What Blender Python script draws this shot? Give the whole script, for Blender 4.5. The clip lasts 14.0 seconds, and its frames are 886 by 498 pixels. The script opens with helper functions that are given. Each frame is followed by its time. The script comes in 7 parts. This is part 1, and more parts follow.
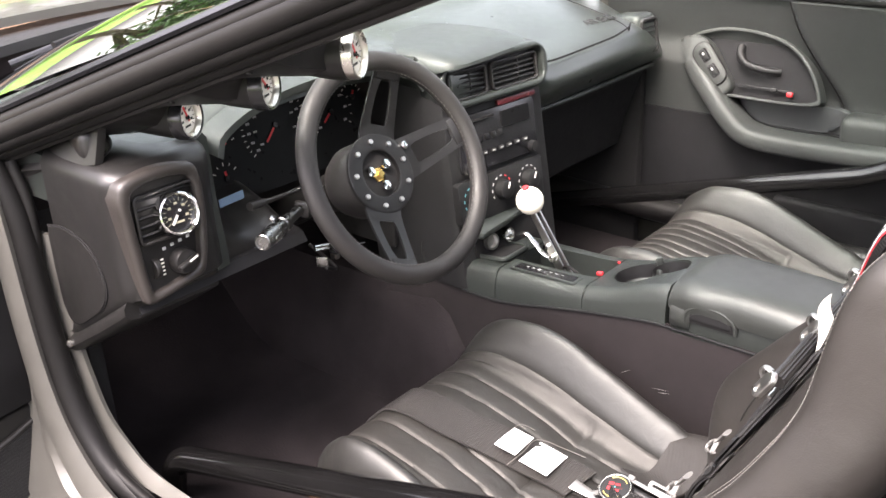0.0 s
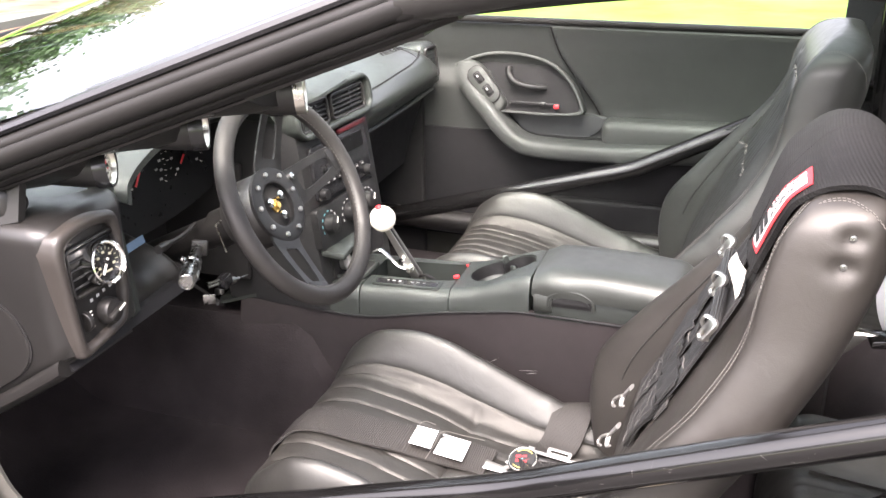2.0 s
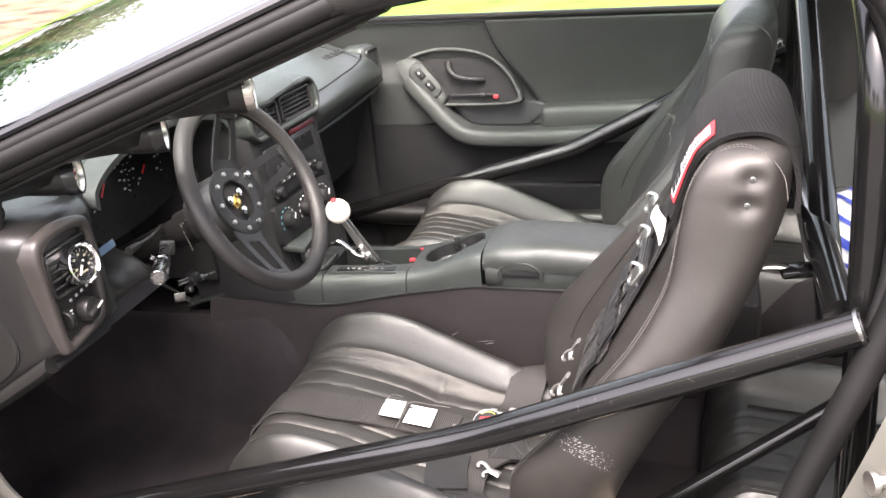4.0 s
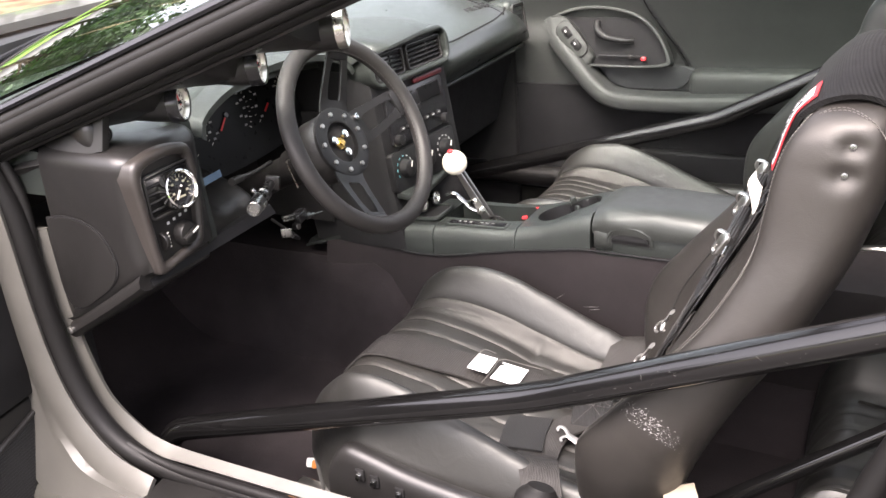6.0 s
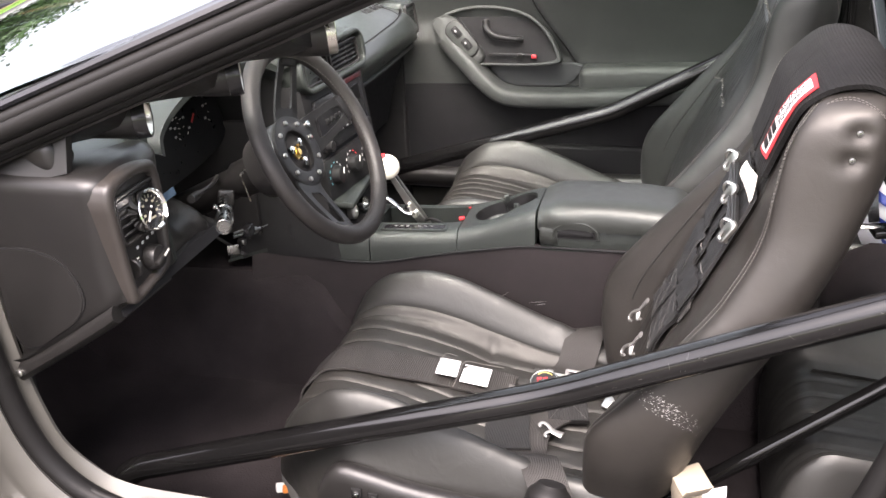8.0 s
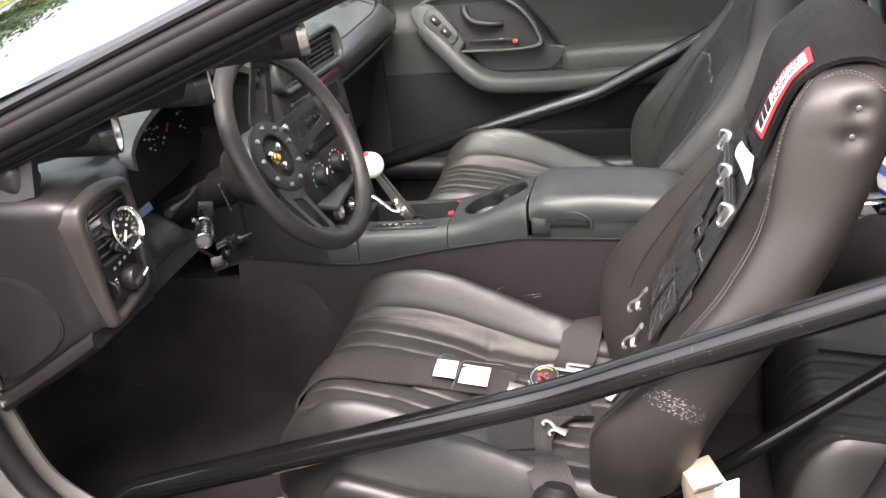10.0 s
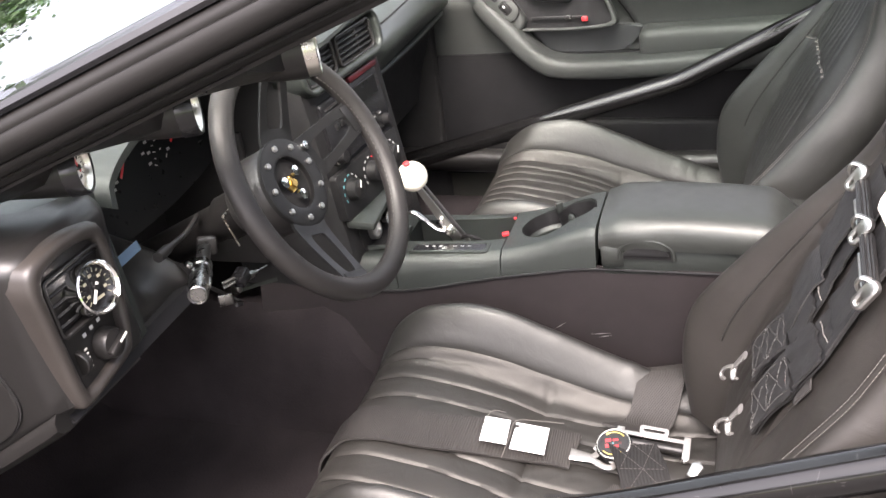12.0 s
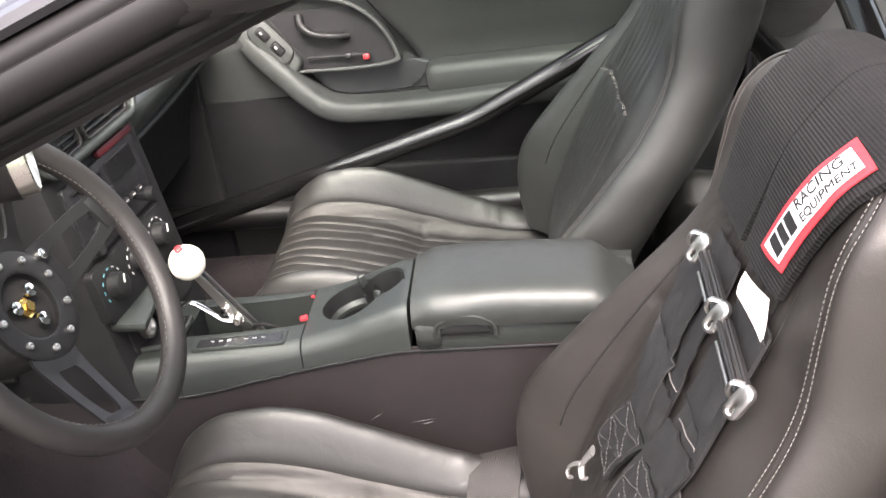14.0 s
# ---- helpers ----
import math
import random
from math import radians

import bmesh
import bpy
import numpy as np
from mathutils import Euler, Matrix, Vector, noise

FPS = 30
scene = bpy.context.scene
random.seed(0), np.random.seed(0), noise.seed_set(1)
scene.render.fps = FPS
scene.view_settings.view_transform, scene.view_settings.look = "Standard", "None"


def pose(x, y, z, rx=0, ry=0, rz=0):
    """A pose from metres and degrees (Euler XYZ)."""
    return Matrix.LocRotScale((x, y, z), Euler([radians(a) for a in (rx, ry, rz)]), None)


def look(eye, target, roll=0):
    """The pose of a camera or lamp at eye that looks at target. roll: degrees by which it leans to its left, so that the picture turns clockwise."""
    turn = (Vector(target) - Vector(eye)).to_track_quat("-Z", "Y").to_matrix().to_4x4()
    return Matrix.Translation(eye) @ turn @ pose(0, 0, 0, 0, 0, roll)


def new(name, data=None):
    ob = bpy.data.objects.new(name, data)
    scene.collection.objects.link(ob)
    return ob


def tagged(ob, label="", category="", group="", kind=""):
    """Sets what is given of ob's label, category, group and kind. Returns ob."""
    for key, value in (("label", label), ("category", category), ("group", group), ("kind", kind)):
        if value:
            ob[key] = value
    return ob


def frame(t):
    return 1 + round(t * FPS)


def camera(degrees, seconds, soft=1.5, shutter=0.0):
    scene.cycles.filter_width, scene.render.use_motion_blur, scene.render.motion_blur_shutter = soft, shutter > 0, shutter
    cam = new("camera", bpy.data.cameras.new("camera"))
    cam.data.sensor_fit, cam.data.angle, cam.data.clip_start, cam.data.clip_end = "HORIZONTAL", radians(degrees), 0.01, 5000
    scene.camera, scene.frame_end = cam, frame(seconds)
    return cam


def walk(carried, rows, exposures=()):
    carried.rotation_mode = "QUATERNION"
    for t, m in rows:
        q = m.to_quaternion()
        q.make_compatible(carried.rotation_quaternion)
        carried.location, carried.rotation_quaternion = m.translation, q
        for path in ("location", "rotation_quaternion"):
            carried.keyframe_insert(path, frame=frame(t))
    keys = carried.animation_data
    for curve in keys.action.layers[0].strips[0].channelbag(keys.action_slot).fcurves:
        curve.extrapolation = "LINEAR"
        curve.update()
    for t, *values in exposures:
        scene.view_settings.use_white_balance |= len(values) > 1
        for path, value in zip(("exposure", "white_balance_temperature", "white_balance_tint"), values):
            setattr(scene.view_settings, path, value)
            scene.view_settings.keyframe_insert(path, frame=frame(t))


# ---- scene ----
cam = camera(49.6, 14.0)
PATH = [
    (0, (0.965, -1.355, 1.287), (-0.224, 0.028, 0.466), -2.2),
    (0.5, (0.861, -1.424, 1.3), (-0.157, 0.073, 0.449), -3.2),
    (1, (0.82, -1.409, 1.323), (-0.146, 0.097, 0.429), -1.2),
    (1.5, (0.784, -1.47, 1.331), (-0.016, 0.167, 0.506), -0.6),
    (2, (0.723, -1.632, 1.32), (0.112, 0.106, 0.542), -0.9),
    (2.5, (0.742, -1.715, 1.321), (0.264, 0.084, 0.59), -2.4),
    (2.7, (0.739, -1.750, 1.340), (0.311, 0.054, 0.595), -2.1),
    (4.8, (0.869, -1.731, 1.301), (0.21, -0.003, 0.539), -5.6),
    (5, (0.9, -1.71, 1.296), (0.201, 0.003, 0.538), -4.8),
    (5.5, (0.951, -1.673, 1.273), (0.152, -0.015, 0.489), -3.4),
    (6, (0.911, -1.68, 1.272), (0.019, -0.077, 0.476), -4.7),
    (6.5, (0.787, -1.703, 1.292), (0.011, -0.034, 0.51), -4.0),
    (7, (0.697, -1.731, 1.295), (0.056, -0.009, 0.505), -3.5),
    (7.5, (0.65, -1.75, 1.295), (0.089, -0.009, 0.485), -3.5),
    (8, (0.639, -1.759, 1.289), (0.137, -0.007, 0.466), -3.3),
    (8.2, (0.645, -1.762, 1.283), (0.161, -0.012, 0.444), -3.8),
    (10.3, (0.632, -1.67, 1.289), (0.117, 0.067, 0.441), -7.4),
    (10.5, (0.645, -1.619, 1.274), (0.086, 0.109, 0.438), -7.2),
    (11, (0.648, -1.513, 1.273), (0.071, 0.189, 0.395), -5.7),
    (11.5, (0.657, -1.439, 1.284), (0.047, 0.257, 0.418), -6.6),
    (12, (0.575, -1.403, 1.282), (-0.033, 0.26, 0.353), -7.7),
    (12.5, (0.534, -1.381, 1.273), (0.073, 0.31, 0.31), -7.2),
    (13, (0.531, -1.351, 1.263), (0.213, 0.385, 0.321), -4.4),
    (13.5, (0.517, -1.323, 1.267), (0.312, 0.426, 0.318), -3.0),
    (14, (0.524, -1.186, 1.276), (0.336, 0.563, 0.324), -6.6),
]
EXPOSURES = [(t, e + 0.07, 6700, 21) for t, e in ((0.0, 2.82), (1.0, 3.03), (1.5, 3.12), (2.0, 3.13), (2.5, 2.91), (3.5, 2.86), (5.0, 2.80), (5.8, 2.64), (6.8, 2.56), (8.0, 2.47), (10.4, 2.42), (11.0, 2.56), (12.0, 2.65), (13.0, 2.76), (14.0, 2.80))]
walk(cam, [(t, look(eye, target, roll)) for t, eye, target, roll in PATH], EXPOSURES)

# ---- world and sun: bright hazy daylight under trees ----
world = bpy.data.worlds.new("sky")
scene.world = world
world.use_nodes = True
wn = world.node_tree.nodes
sky = wn.new("ShaderNodeTexSky")
sky.sky_type = "NISHITA"
sky.sun_disc = False
sky.sun_elevation, sky.sun_rotation = radians(58), radians(200)
sky.air_density, sky.dust_density, sky.ozone_density = 1.0, 4.0, 1.0
wn["Background"].inputs["Strength"].default_value = 0.15
haze = wn.new("ShaderNodeHueSaturation")
haze.inputs["Saturation"].default_value, haze.inputs["Value"].default_value = 0.35, 1.1
world.node_tree.links.new(sky.outputs["Color"], haze.inputs["Color"])
world.node_tree.links.new(haze.outputs["Color"], wn["Background"].inputs["Color"])
sun = new("sun", bpy.data.lights.new("sun", "SUN"))
sun.data.energy, sun.data.angle, sun.data.color = 1.35, radians(25), (1.0, 0.95, 0.88)
sun.matrix_world = look((2.0, -6.0, 10.0), (0, 0, 0.5))


# ---- materials ----
def material(name, color, rough=0.5, metal=0.0, grain=0.0, grain_scale=400.0, stain=0.12, stain_scale=9.0, coat=0.0,
             rough_var=0.08, cells=False, spec=0.5, color2=None, wrinkle=0.0, ribs=0.0, light_tint=(1.0, 1.0, 1.0)):
    """Principled surface with large stains, fine relief and uneven gloss, all in object metres."""
    m = bpy.data.materials.new(name)
    m.use_nodes = True
    nt = m.node_tree
    nd, ln = nt.nodes, nt.links
    b = nd["Principled BSDF"]
    b.inputs["Metallic"].default_value = metal
    b.inputs["Coat Weight"].default_value = coat
    b.inputs["Specular IOR Level"].default_value = spec
    # tinted highlights carry the warm or greenish colour of the light
    b.inputs["Specular Tint"].default_value = (*light_tint, 1)
    co = nd.new("ShaderNodeTexCoord")
    big = nd.new("ShaderNodeTexNoise")
    big.inputs["Scale"].default_value, big.inputs["Detail"].default_value = stain_scale, 5
    ln.new(co.outputs["Object"], big.inputs["Vector"])
    mix = nd.new("ShaderNodeMix")
    mix.data_type = "RGBA"
    c2 = color2 or tuple(c * (1 - 2.4 * stain) for c in color)
    mix.inputs["A"].default_value = (*[max(0, c) for c in c2], 1)
    mix.inputs["B"].default_value = (*[min(1, c * (1 + stain)) for c in color], 1)
    ramp = nd.new("ShaderNodeMapRange")
    ramp.inputs["From Min"].default_value, ramp.inputs["From Max"].default_value = 0.3, 0.7
    ln.new(big.outputs["Fac"], ramp.inputs["Value"])
    ln.new(ramp.outputs["Result"], mix.inputs["Factor"])
    ln.new(mix.outputs["Result"], b.inputs["Base Color"])
    r = nd.new("ShaderNodeMapRange")
    r.inputs["To Min"].default_value, r.inputs["To Max"].default_value = max(0.02, rough - rough_var), min(1, rough + rough_var)
    mid = nd.new("ShaderNodeTexNoise")
    mid.inputs["Scale"].default_value, mid.inputs["Detail"].default_value = stain_scale * 6, 3
    ln.new(co.outputs["Object"], mid.inputs["Vector"])
    ln.new(mid.outputs["Fac"], r.inputs["Value"])
    ln.new(r.outputs["Result"], b.inputs["Roughness"])
    if grain > 0:
        if cells:
            tex = nd.new("ShaderNodeTexVoronoi")
            tex.inputs["Scale"].default_value = grain_scale
            out = tex.outputs["Distance"]
        else:
            tex = nd.new("ShaderNodeTexNoise")
            tex.inputs["Scale"].default_value, tex.inputs["Detail"].default_value = grain_scale, 4
            out = tex.outputs["Fac"]
        ln.new(co.outputs["Object"], tex.inputs["Vector"])
        bump = nd.new("ShaderNodeBump")
        bump.inputs["Strength"].default_value, bump.inputs["Distance"].default_value = grain, 0.001
        ln.new(out, bump.inputs["Height"])
        ln.new(bump.outputs["Normal"], b.inputs["Normal"])
        last = bump
        if wrinkle:
            soft = nd.new("ShaderNodeTexNoise")
            soft.inputs["Scale"].default_value, soft.inputs["Detail"].default_value, soft.inputs["Distortion"].default_value = 26, 3, 1.2
            ln.new(co.outputs["Object"], soft.inputs["Vector"])
            fold = nd.new("ShaderNodeBump")
            fold.inputs["Strength"].default_value, fold.inputs["Distance"].default_value = wrinkle, 0.006
            ln.new(soft.outputs["Fac"], fold.inputs["Height"])
            ln.new(fold.outputs["Normal"], last.inputs["Normal"])
            last = fold
        if ribs:
            along = nd.new("ShaderNodeVectorMath")
            along.operation = "DOT_PRODUCT"
            along.inputs[1].default_value = (6.2832 / ribs, 0.0, 6.2832 / ribs)
            ln.new(co.outputs["Object"], along.inputs[0])
            wave = nd.new("ShaderNodeMath")
            wave.operation = "SINE"
            ln.new(along.outputs["Value"], wave.inputs[0])
            rib = nd.new("ShaderNodeBump")
            rib.inputs["Strength"].default_value, rib.inputs["Distance"].default_value = 0.5, 0.0005
            ln.new(wave.outputs["Value"], rib.inputs["Height"])
            ln.new(rib.outputs["Normal"], last.inputs["Normal"])
    return m


def glass(name, color, rough=0.0):
    m = bpy.data.materials.new(name)
    m.use_nodes = True
    b = m.node_tree.nodes["Principled BSDF"]
    b.inputs["Base Color"].default_value = (*color, 1)
    b.inputs["Transmission Weight"].default_value = 1.0
    b.inputs["Roughness"].default_value = rough
    b.inputs["IOR"].default_value = 1.5
    return m


LEATHER = material("black_leather", (0.0158, 0.0154, 0.0141), 0.47, spec=0.58, light_tint=(0.99, 1.0, 0.96), grain=0.08, grain_scale=900, stain=0.10, rough_var=0.08, wrinkle=0.12)
LIDSKIN = material("lid_leather", (0.020, 0.022, 0.020), 0.46, spec=0.62, light_tint=(0.96, 1.0, 0.95), grain=0.10, grain_scale=900, stain=0.08, wrinkle=0.06)
# lighter, greener copy of the seat leather, with passenger-side light in its colour
LITSKIN = material("passenger_lit_leather", (0.0205, 0.0212, 0.0195), 0.44, spec=0.62, light_tint=(0.97, 1.0, 0.95), grain=0.14, grain_scale=800, stain=0.12, wrinkle=0.10)
WHEELBLACK = material("satin_black_metal", (0.008, 0.008, 0.008), 0.42, stain=0.15, spec=0.28)
PADCLOTH = material("black_pad_cloth", (0.0115, 0.0112, 0.0108), 0.78, grain=0.5, grain_scale=420, stain=0.12, spec=0.25, ribs=0.0048)
ZINC = material("bright_zinc_plate", (0.40, 0.39, 0.37), 0.30, metal=0.72, grain=0.08, grain_scale=300, stain=0.08)
LEATHER_OUT = material("worn_black_leather", (0.0168, 0.0150, 0.0132), 0.47, spec=0.62, light_tint=(1.0, 0.97, 0.92), grain=0.17, grain_scale=700, stain=0.14, wrinkle=0.09)
PLEAT = material("pleated_leather", (0.0172, 0.0162, 0.0144), 0.54, spec=0.58, light_tint=(1.0, 0.98, 0.92), grain=0.12, grain_scale=800, stain=0.12, wrinkle=0.12)
PADSKIN = material("satin_dash_pad", (0.021, 0.0245, 0.022), 0.31, spec=0.62, light_tint=(0.95, 1.0, 0.96), grain=0.12, grain_scale=900, cells=True, stain=0.06)
VINYL = material("dash_vinyl", (0.018, 0.021, 0.019), 0.42, spec=0.5, light_tint=(0.95, 1.0, 0.96), grain=0.3, grain_scale=900, cells=True, stain=0.07)
STACK = material("matt_black_plastic", (0.0098, 0.0098, 0.0100), 0.48, grain=0.12, grain_scale=1200, stain=0.12, spec=0.28)
# black trim, made darker and duller so footwell shade is in its colour
LOWTRIM = material("shade_black_trim", (0.0105, 0.0102, 0.0108), 0.62, grain=0.3, grain_scale=700, stain=0.12, spec=0.22)
WHEELSKIN = material("black_wheel_leather", (0.0125, 0.0115, 0.0108), 0.52, spec=0.42, light_tint=(1.0, 0.98, 0.96), grain=0.10, grain_scale=900, stain=0.12, wrinkle=0.03)
DOORTRIM = material("door_trim_vinyl", (0.0275, 0.0298, 0.0278), 0.54, light_tint=(0.98, 1.0, 0.98), grain=0.4, grain_scale=800, cells=True, stain=0.06)
PLASTIC = material("dark_plastic", (0.0125, 0.0118, 0.0112), 0.40, grain=0.12, grain_scale=1200, stain=0.12, spec=0.45)
PLASTIC_GREY = material("grey_brown_plastic", (0.031, 0.027, 0.024), 0.40, grain=0.25, grain_scale=1000, stain=0.08)
GLOSSBLACK = material("gloss_black", (0.012, 0.012, 0.013), 0.22, stain=0.1)
BLACKPAINT = material("black_powder_coat", (0.0058, 0.0056, 0.0056), 0.15, stain=0.15, rough_var=0.05, spec=0.46)
RUBBER = material("black_rubber", (0.0080, 0.0075, 0.0072), 0.52, grain=0.06, grain_scale=500, stain=0.15, spec=0.24)
CARPET = material("black_carpet", (0.0205, 0.0172, 0.0178), 0.97, grain=1.0, grain_scale=260, stain=0.22, stain_scale=6, spec=0.1)
SIDECLOTH = material("console_side_felt", (0.0160, 0.0128, 0.0130), 0.62, grain=0.35, grain_scale=700, stain=0.10, spec=0.3)
# near-black of joints; also stands in for shade in recesses and bays
CAVITY = material("joint_and_shade_black", (0.0105, 0.010, 0.010), 0.8, spec=0.2)
CHROME = material("chrome", (0.80, 0.80, 0.78), 0.12, metal=1.0, stain=0.04)
STEEL = material("zinc_steel", (0.60, 0.59, 0.56), 0.32, metal=1.0, grain=0.1, grain_scale=300, stain=0.08)
BRUSHED = material("satin_silver_bezel", (0.66, 0.64, 0.58), 0.28, metal=1.0, stain=0.05)
DARKMETAL = material("dark_zinc", (0.26, 0.26, 0.25), 0.28, metal=1.0, stain=0.10, stain_scale=9)
HANDLE = material("black_handle", (0.011, 0.011, 0.011), 0.5, stain=0.1, spec=0.3)
QTRIM = material("grey_quarter_trim", (0.034, 0.036, 0.037), 0.55, grain=0.3, grain_scale=700, stain=0.06)
BRASS = material("brass_nut", (0.62, 0.42, 0.14), 0.28, metal=1.0, stain=0.15)
SILVER = material("pewter_car_paint", (0.115, 0.112, 0.096), 0.34, metal=0.35, coat=0.4, stain=0.04)
JAMB = material("pewter_jamb_paint", (0.104, 0.100, 0.089), 0.45, metal=0.15, coat=0.15, stain=0.07)
WHITE = material("ivory_ball", (0.82, 0.78, 0.66), 0.22, stain=0.03, coat=0.4)
PAPER = material("white_cloth_label", (0.82, 0.82, 0.80), 0.7, grain=0.3, grain_scale=600, stain=0.05)
RED = material("red_plastic", (0.55, 0.025, 0.03), 0.35, stain=0.06)
SCRATCH = material("dull_bare_scratch", (0.17, 0.165, 0.16), 0.5, metal=0.4)
DULLRED = material("dull_red_lens", (0.055, 0.006, 0.008), 0.40, stain=0.15)
REDCLOTH = material("red_woven_border", (0.60, 0.04, 0.05), 0.7, grain=0.5, grain_scale=700, stain=0.08)
INK = material("black_ink", (0.012, 0.012, 0.012), 0.6)
FAINT = material("grey_print", (0.42, 0.42, 0.41), 0.6)
TEAL = material("blue_green_print", (0.10, 0.32, 0.36), 0.5)
CREAM = material("cream_print", (0.30, 0.28, 0.20), 0.6)
YELLOW = material("yellow_print", (0.62, 0.50, 0.12), 0.5)
DIALWHITE = material("white_dial_face", (0.72, 0.70, 0.64), 0.5, stain=0.03)
WEBTAN = material("worn_nylon_webbing", (0.026, 0.0235, 0.021), 0.62, grain=0.25, grain_scale=520, stain=0.12, ribs=0.0026)
WEB = material("black_nylon_webbing", (0.0105, 0.0102, 0.0098), 0.60, grain=0.25, grain_scale=520, stain=0.10, ribs=0.0026)
WEBGREY = material("grey_woven_backing", (0.032, 0.030, 0.028), 0.7, grain=0.6, grain_scale=420, stain=0.10)
THREAD = material("grey_thread", (0.135, 0.126, 0.114), 0.7)
THREAD_DARK = material("dark_thread", (0.055, 0.052, 0.048), 0.7)
TAGCLOTH = material("washed_tag_cloth", (0.56, 0.54, 0.48), 0.8, grain=0.4, grain_scale=500, stain=0.12, stain_scale=60)
SCUFF = material("bare_scuffed_backing", (0.55, 0.54, 0.52), 0.8, stain=0.2)
RUST = material("rusty_bracket", (0.22, 0.11, 0.05), 0.75, metal=0.3, grain=0.5, grain_scale=200, stain=0.3, stain_scale=40)
BEIGE = material("beige_paper", (0.33, 0.28, 0.21), 0.8, stain=0.10)
BLUESTRIP = material("pale_blue_strip", (0.045, 0.085, 0.135), 0.45, stain=0.1)
BLUE = material("blue_paint", (0.03, 0.05, 0.30), 0.30, coat=0.5)
HELMETWHITE = material("white_paint", (0.62, 0.63, 0.66), 0.25, coat=0.5, stain=0.03)
AMBER = material("amber_plastic", (0.65, 0.22, 0.05), 0.35)
LCD = material("black_display", (0.007, 0.0072, 0.0075), 0.30, spec=0.12)
SPEAKER = material("speaker_mesh", (0.028, 0.027, 0.026), 0.7, grain=1.0, grain_scale=330, cells=True)
SMOKED = bpy.data.materials.new("smoked_roof_glass")
SMOKED.use_nodes = True
sn = SMOKED.node_tree.nodes
sn.remove(sn["Principled BSDF"])
clear, shine, blend = sn.new("ShaderNodeBsdfTransparent"), sn.new("ShaderNodeBsdfGlossy"), sn.new("ShaderNodeMixShader")
clear.inputs["Color"].default_value = (0.76, 0.83, 0.79, 1)
shine.inputs["Roughness"].default_value = 0.03
blend.inputs["Fac"].default_value = 0.06
SMOKED.node_tree.links.new(clear.outputs["BSDF"], blend.inputs[1])
SMOKED.node_tree.links.new(shine.outputs["BSDF"], blend.inputs[2])
SMOKED.node_tree.links.new(blend.outputs["Shader"], sn["Material Output"].inputs["Surface"])
GLASS = glass("windshield_glass", (0.86, 0.95, 0.90))

GRASS = material("sunlit_grass", (0.125, 0.235, 0.035), 0.9, grain=1.0, grain_scale=30, stain=0.25, stain_scale=1.5, spec=0.1)
LEAF = material("leaves", (0.06, 0.125, 0.035), 0.6, stain=0.35, stain_scale=0.8)
DRIVE = material("grey_driveway", (0.095, 0.089, 0.084), 0.92, grain=0.8, grain_scale=120, stain=0.16, stain_scale=1.2)
BARK = material("bark", (0.12, 0.09, 0.065), 0.9, grain=1.0, grain_scale=40, stain=0.25)
MULCH = material("brown_leaf_litter", (0.22, 0.12, 0.06), 0.95, grain=1.0, grain_scale=25, stain=0.35, stain_scale=3)

# ---- mesh helpers ----
BASE = {}  # world place of each object's origin


def thing(name, at, label, category, group="", kind=""):
    ob = new(name)
    ob.location = at
    ob.empty_display_size = 0.05
    BASE[ob] = Vector(at)
    return tagged(ob, label, category, group, kind)


def part(name, bm, mat, parent=None, label="", sharp=38):
    """Links a bmesh given in world metres as one mesh object, its origin at its base, under a thing or a part."""
    me = bpy.data.meshes.new(name)
    zs = [v.co for v in bm.verts]
    lo = Vector((min(c.x for c in zs), min(c.y for c in zs), min(c.z for c in zs)))
    hi = Vector((max(c.x for c in zs), max(c.y for c in zs), max(c.z for c in zs)))
    at = Vector(((lo.x + hi.x) / 2, (lo.y + hi.y) / 2, lo.z))
    bmesh.ops.translate(bm, verts=bm.verts, vec=-at)
    bmesh.ops.recalc_face_normals(bm, faces=bm.faces)
    bm.to_mesh(me)
    bm.free()
    me.materials.append(mat)
    me.polygons.foreach_set("use_smooth", [True] * len(me.polygons))
    me.set_sharp_from_angle(angle=radians(sharp))
    ob = new(name, me)
    ob.location = at
    BASE[ob] = at
    if parent is not None:
        ob.parent = parent
        ob.matrix_parent_inverse = Matrix.Translation(-BASE[parent])
        # keep the child's own place in the parent's metres
        ob.location = at - BASE[parent]
        ob.matrix_parent_inverse = Matrix.Identity(4)
    if label:
        ob["label"] = label
    return ob


def join(*bms):
    out = bmesh.new()
    for bm in bms:
        me = bpy.data.meshes.new("t")
        bm.to_mesh(me)
        out.from_mesh(me)
        bpy.data.meshes.remove(me)
        bm.free()
    return out


def moved(bm, m):
    bmesh.ops.transform(bm, matrix=m, verts=bm.verts)
    return bm


def basis(at, normal, up=(0, 0, 1), spin=0):
    """A pose whose z runs along normal and whose y runs as near to up as it can."""
    z = Vector(normal).normalized()
    x = Vector(up).cross(z).normalized()
    y = z.cross(x)
    m = Matrix((x, y, z)).transposed().to_4x4()
    m.translation = at
    return m @ pose(0, 0, 0, 0, 0, spin)


def box(sx, sy, sz, bevel=0.0, seg=2, at=(0, 0, 0)):
    bm = bmesh.new()
    bmesh.ops.create_cube(bm, size=1)
    bmesh.ops.scale(bm, vec=(sx, sy, sz), verts=bm.verts)
    if bevel:
        bmesh.ops.bevel(bm, geom=list(bm.edges), offset=min(bevel, 0.49 * min(sx, sy, sz)), segments=seg, profile=0.5, affect="EDGES")
    bmesh.ops.translate(bm, verts=bm.verts, vec=at)
    return bm


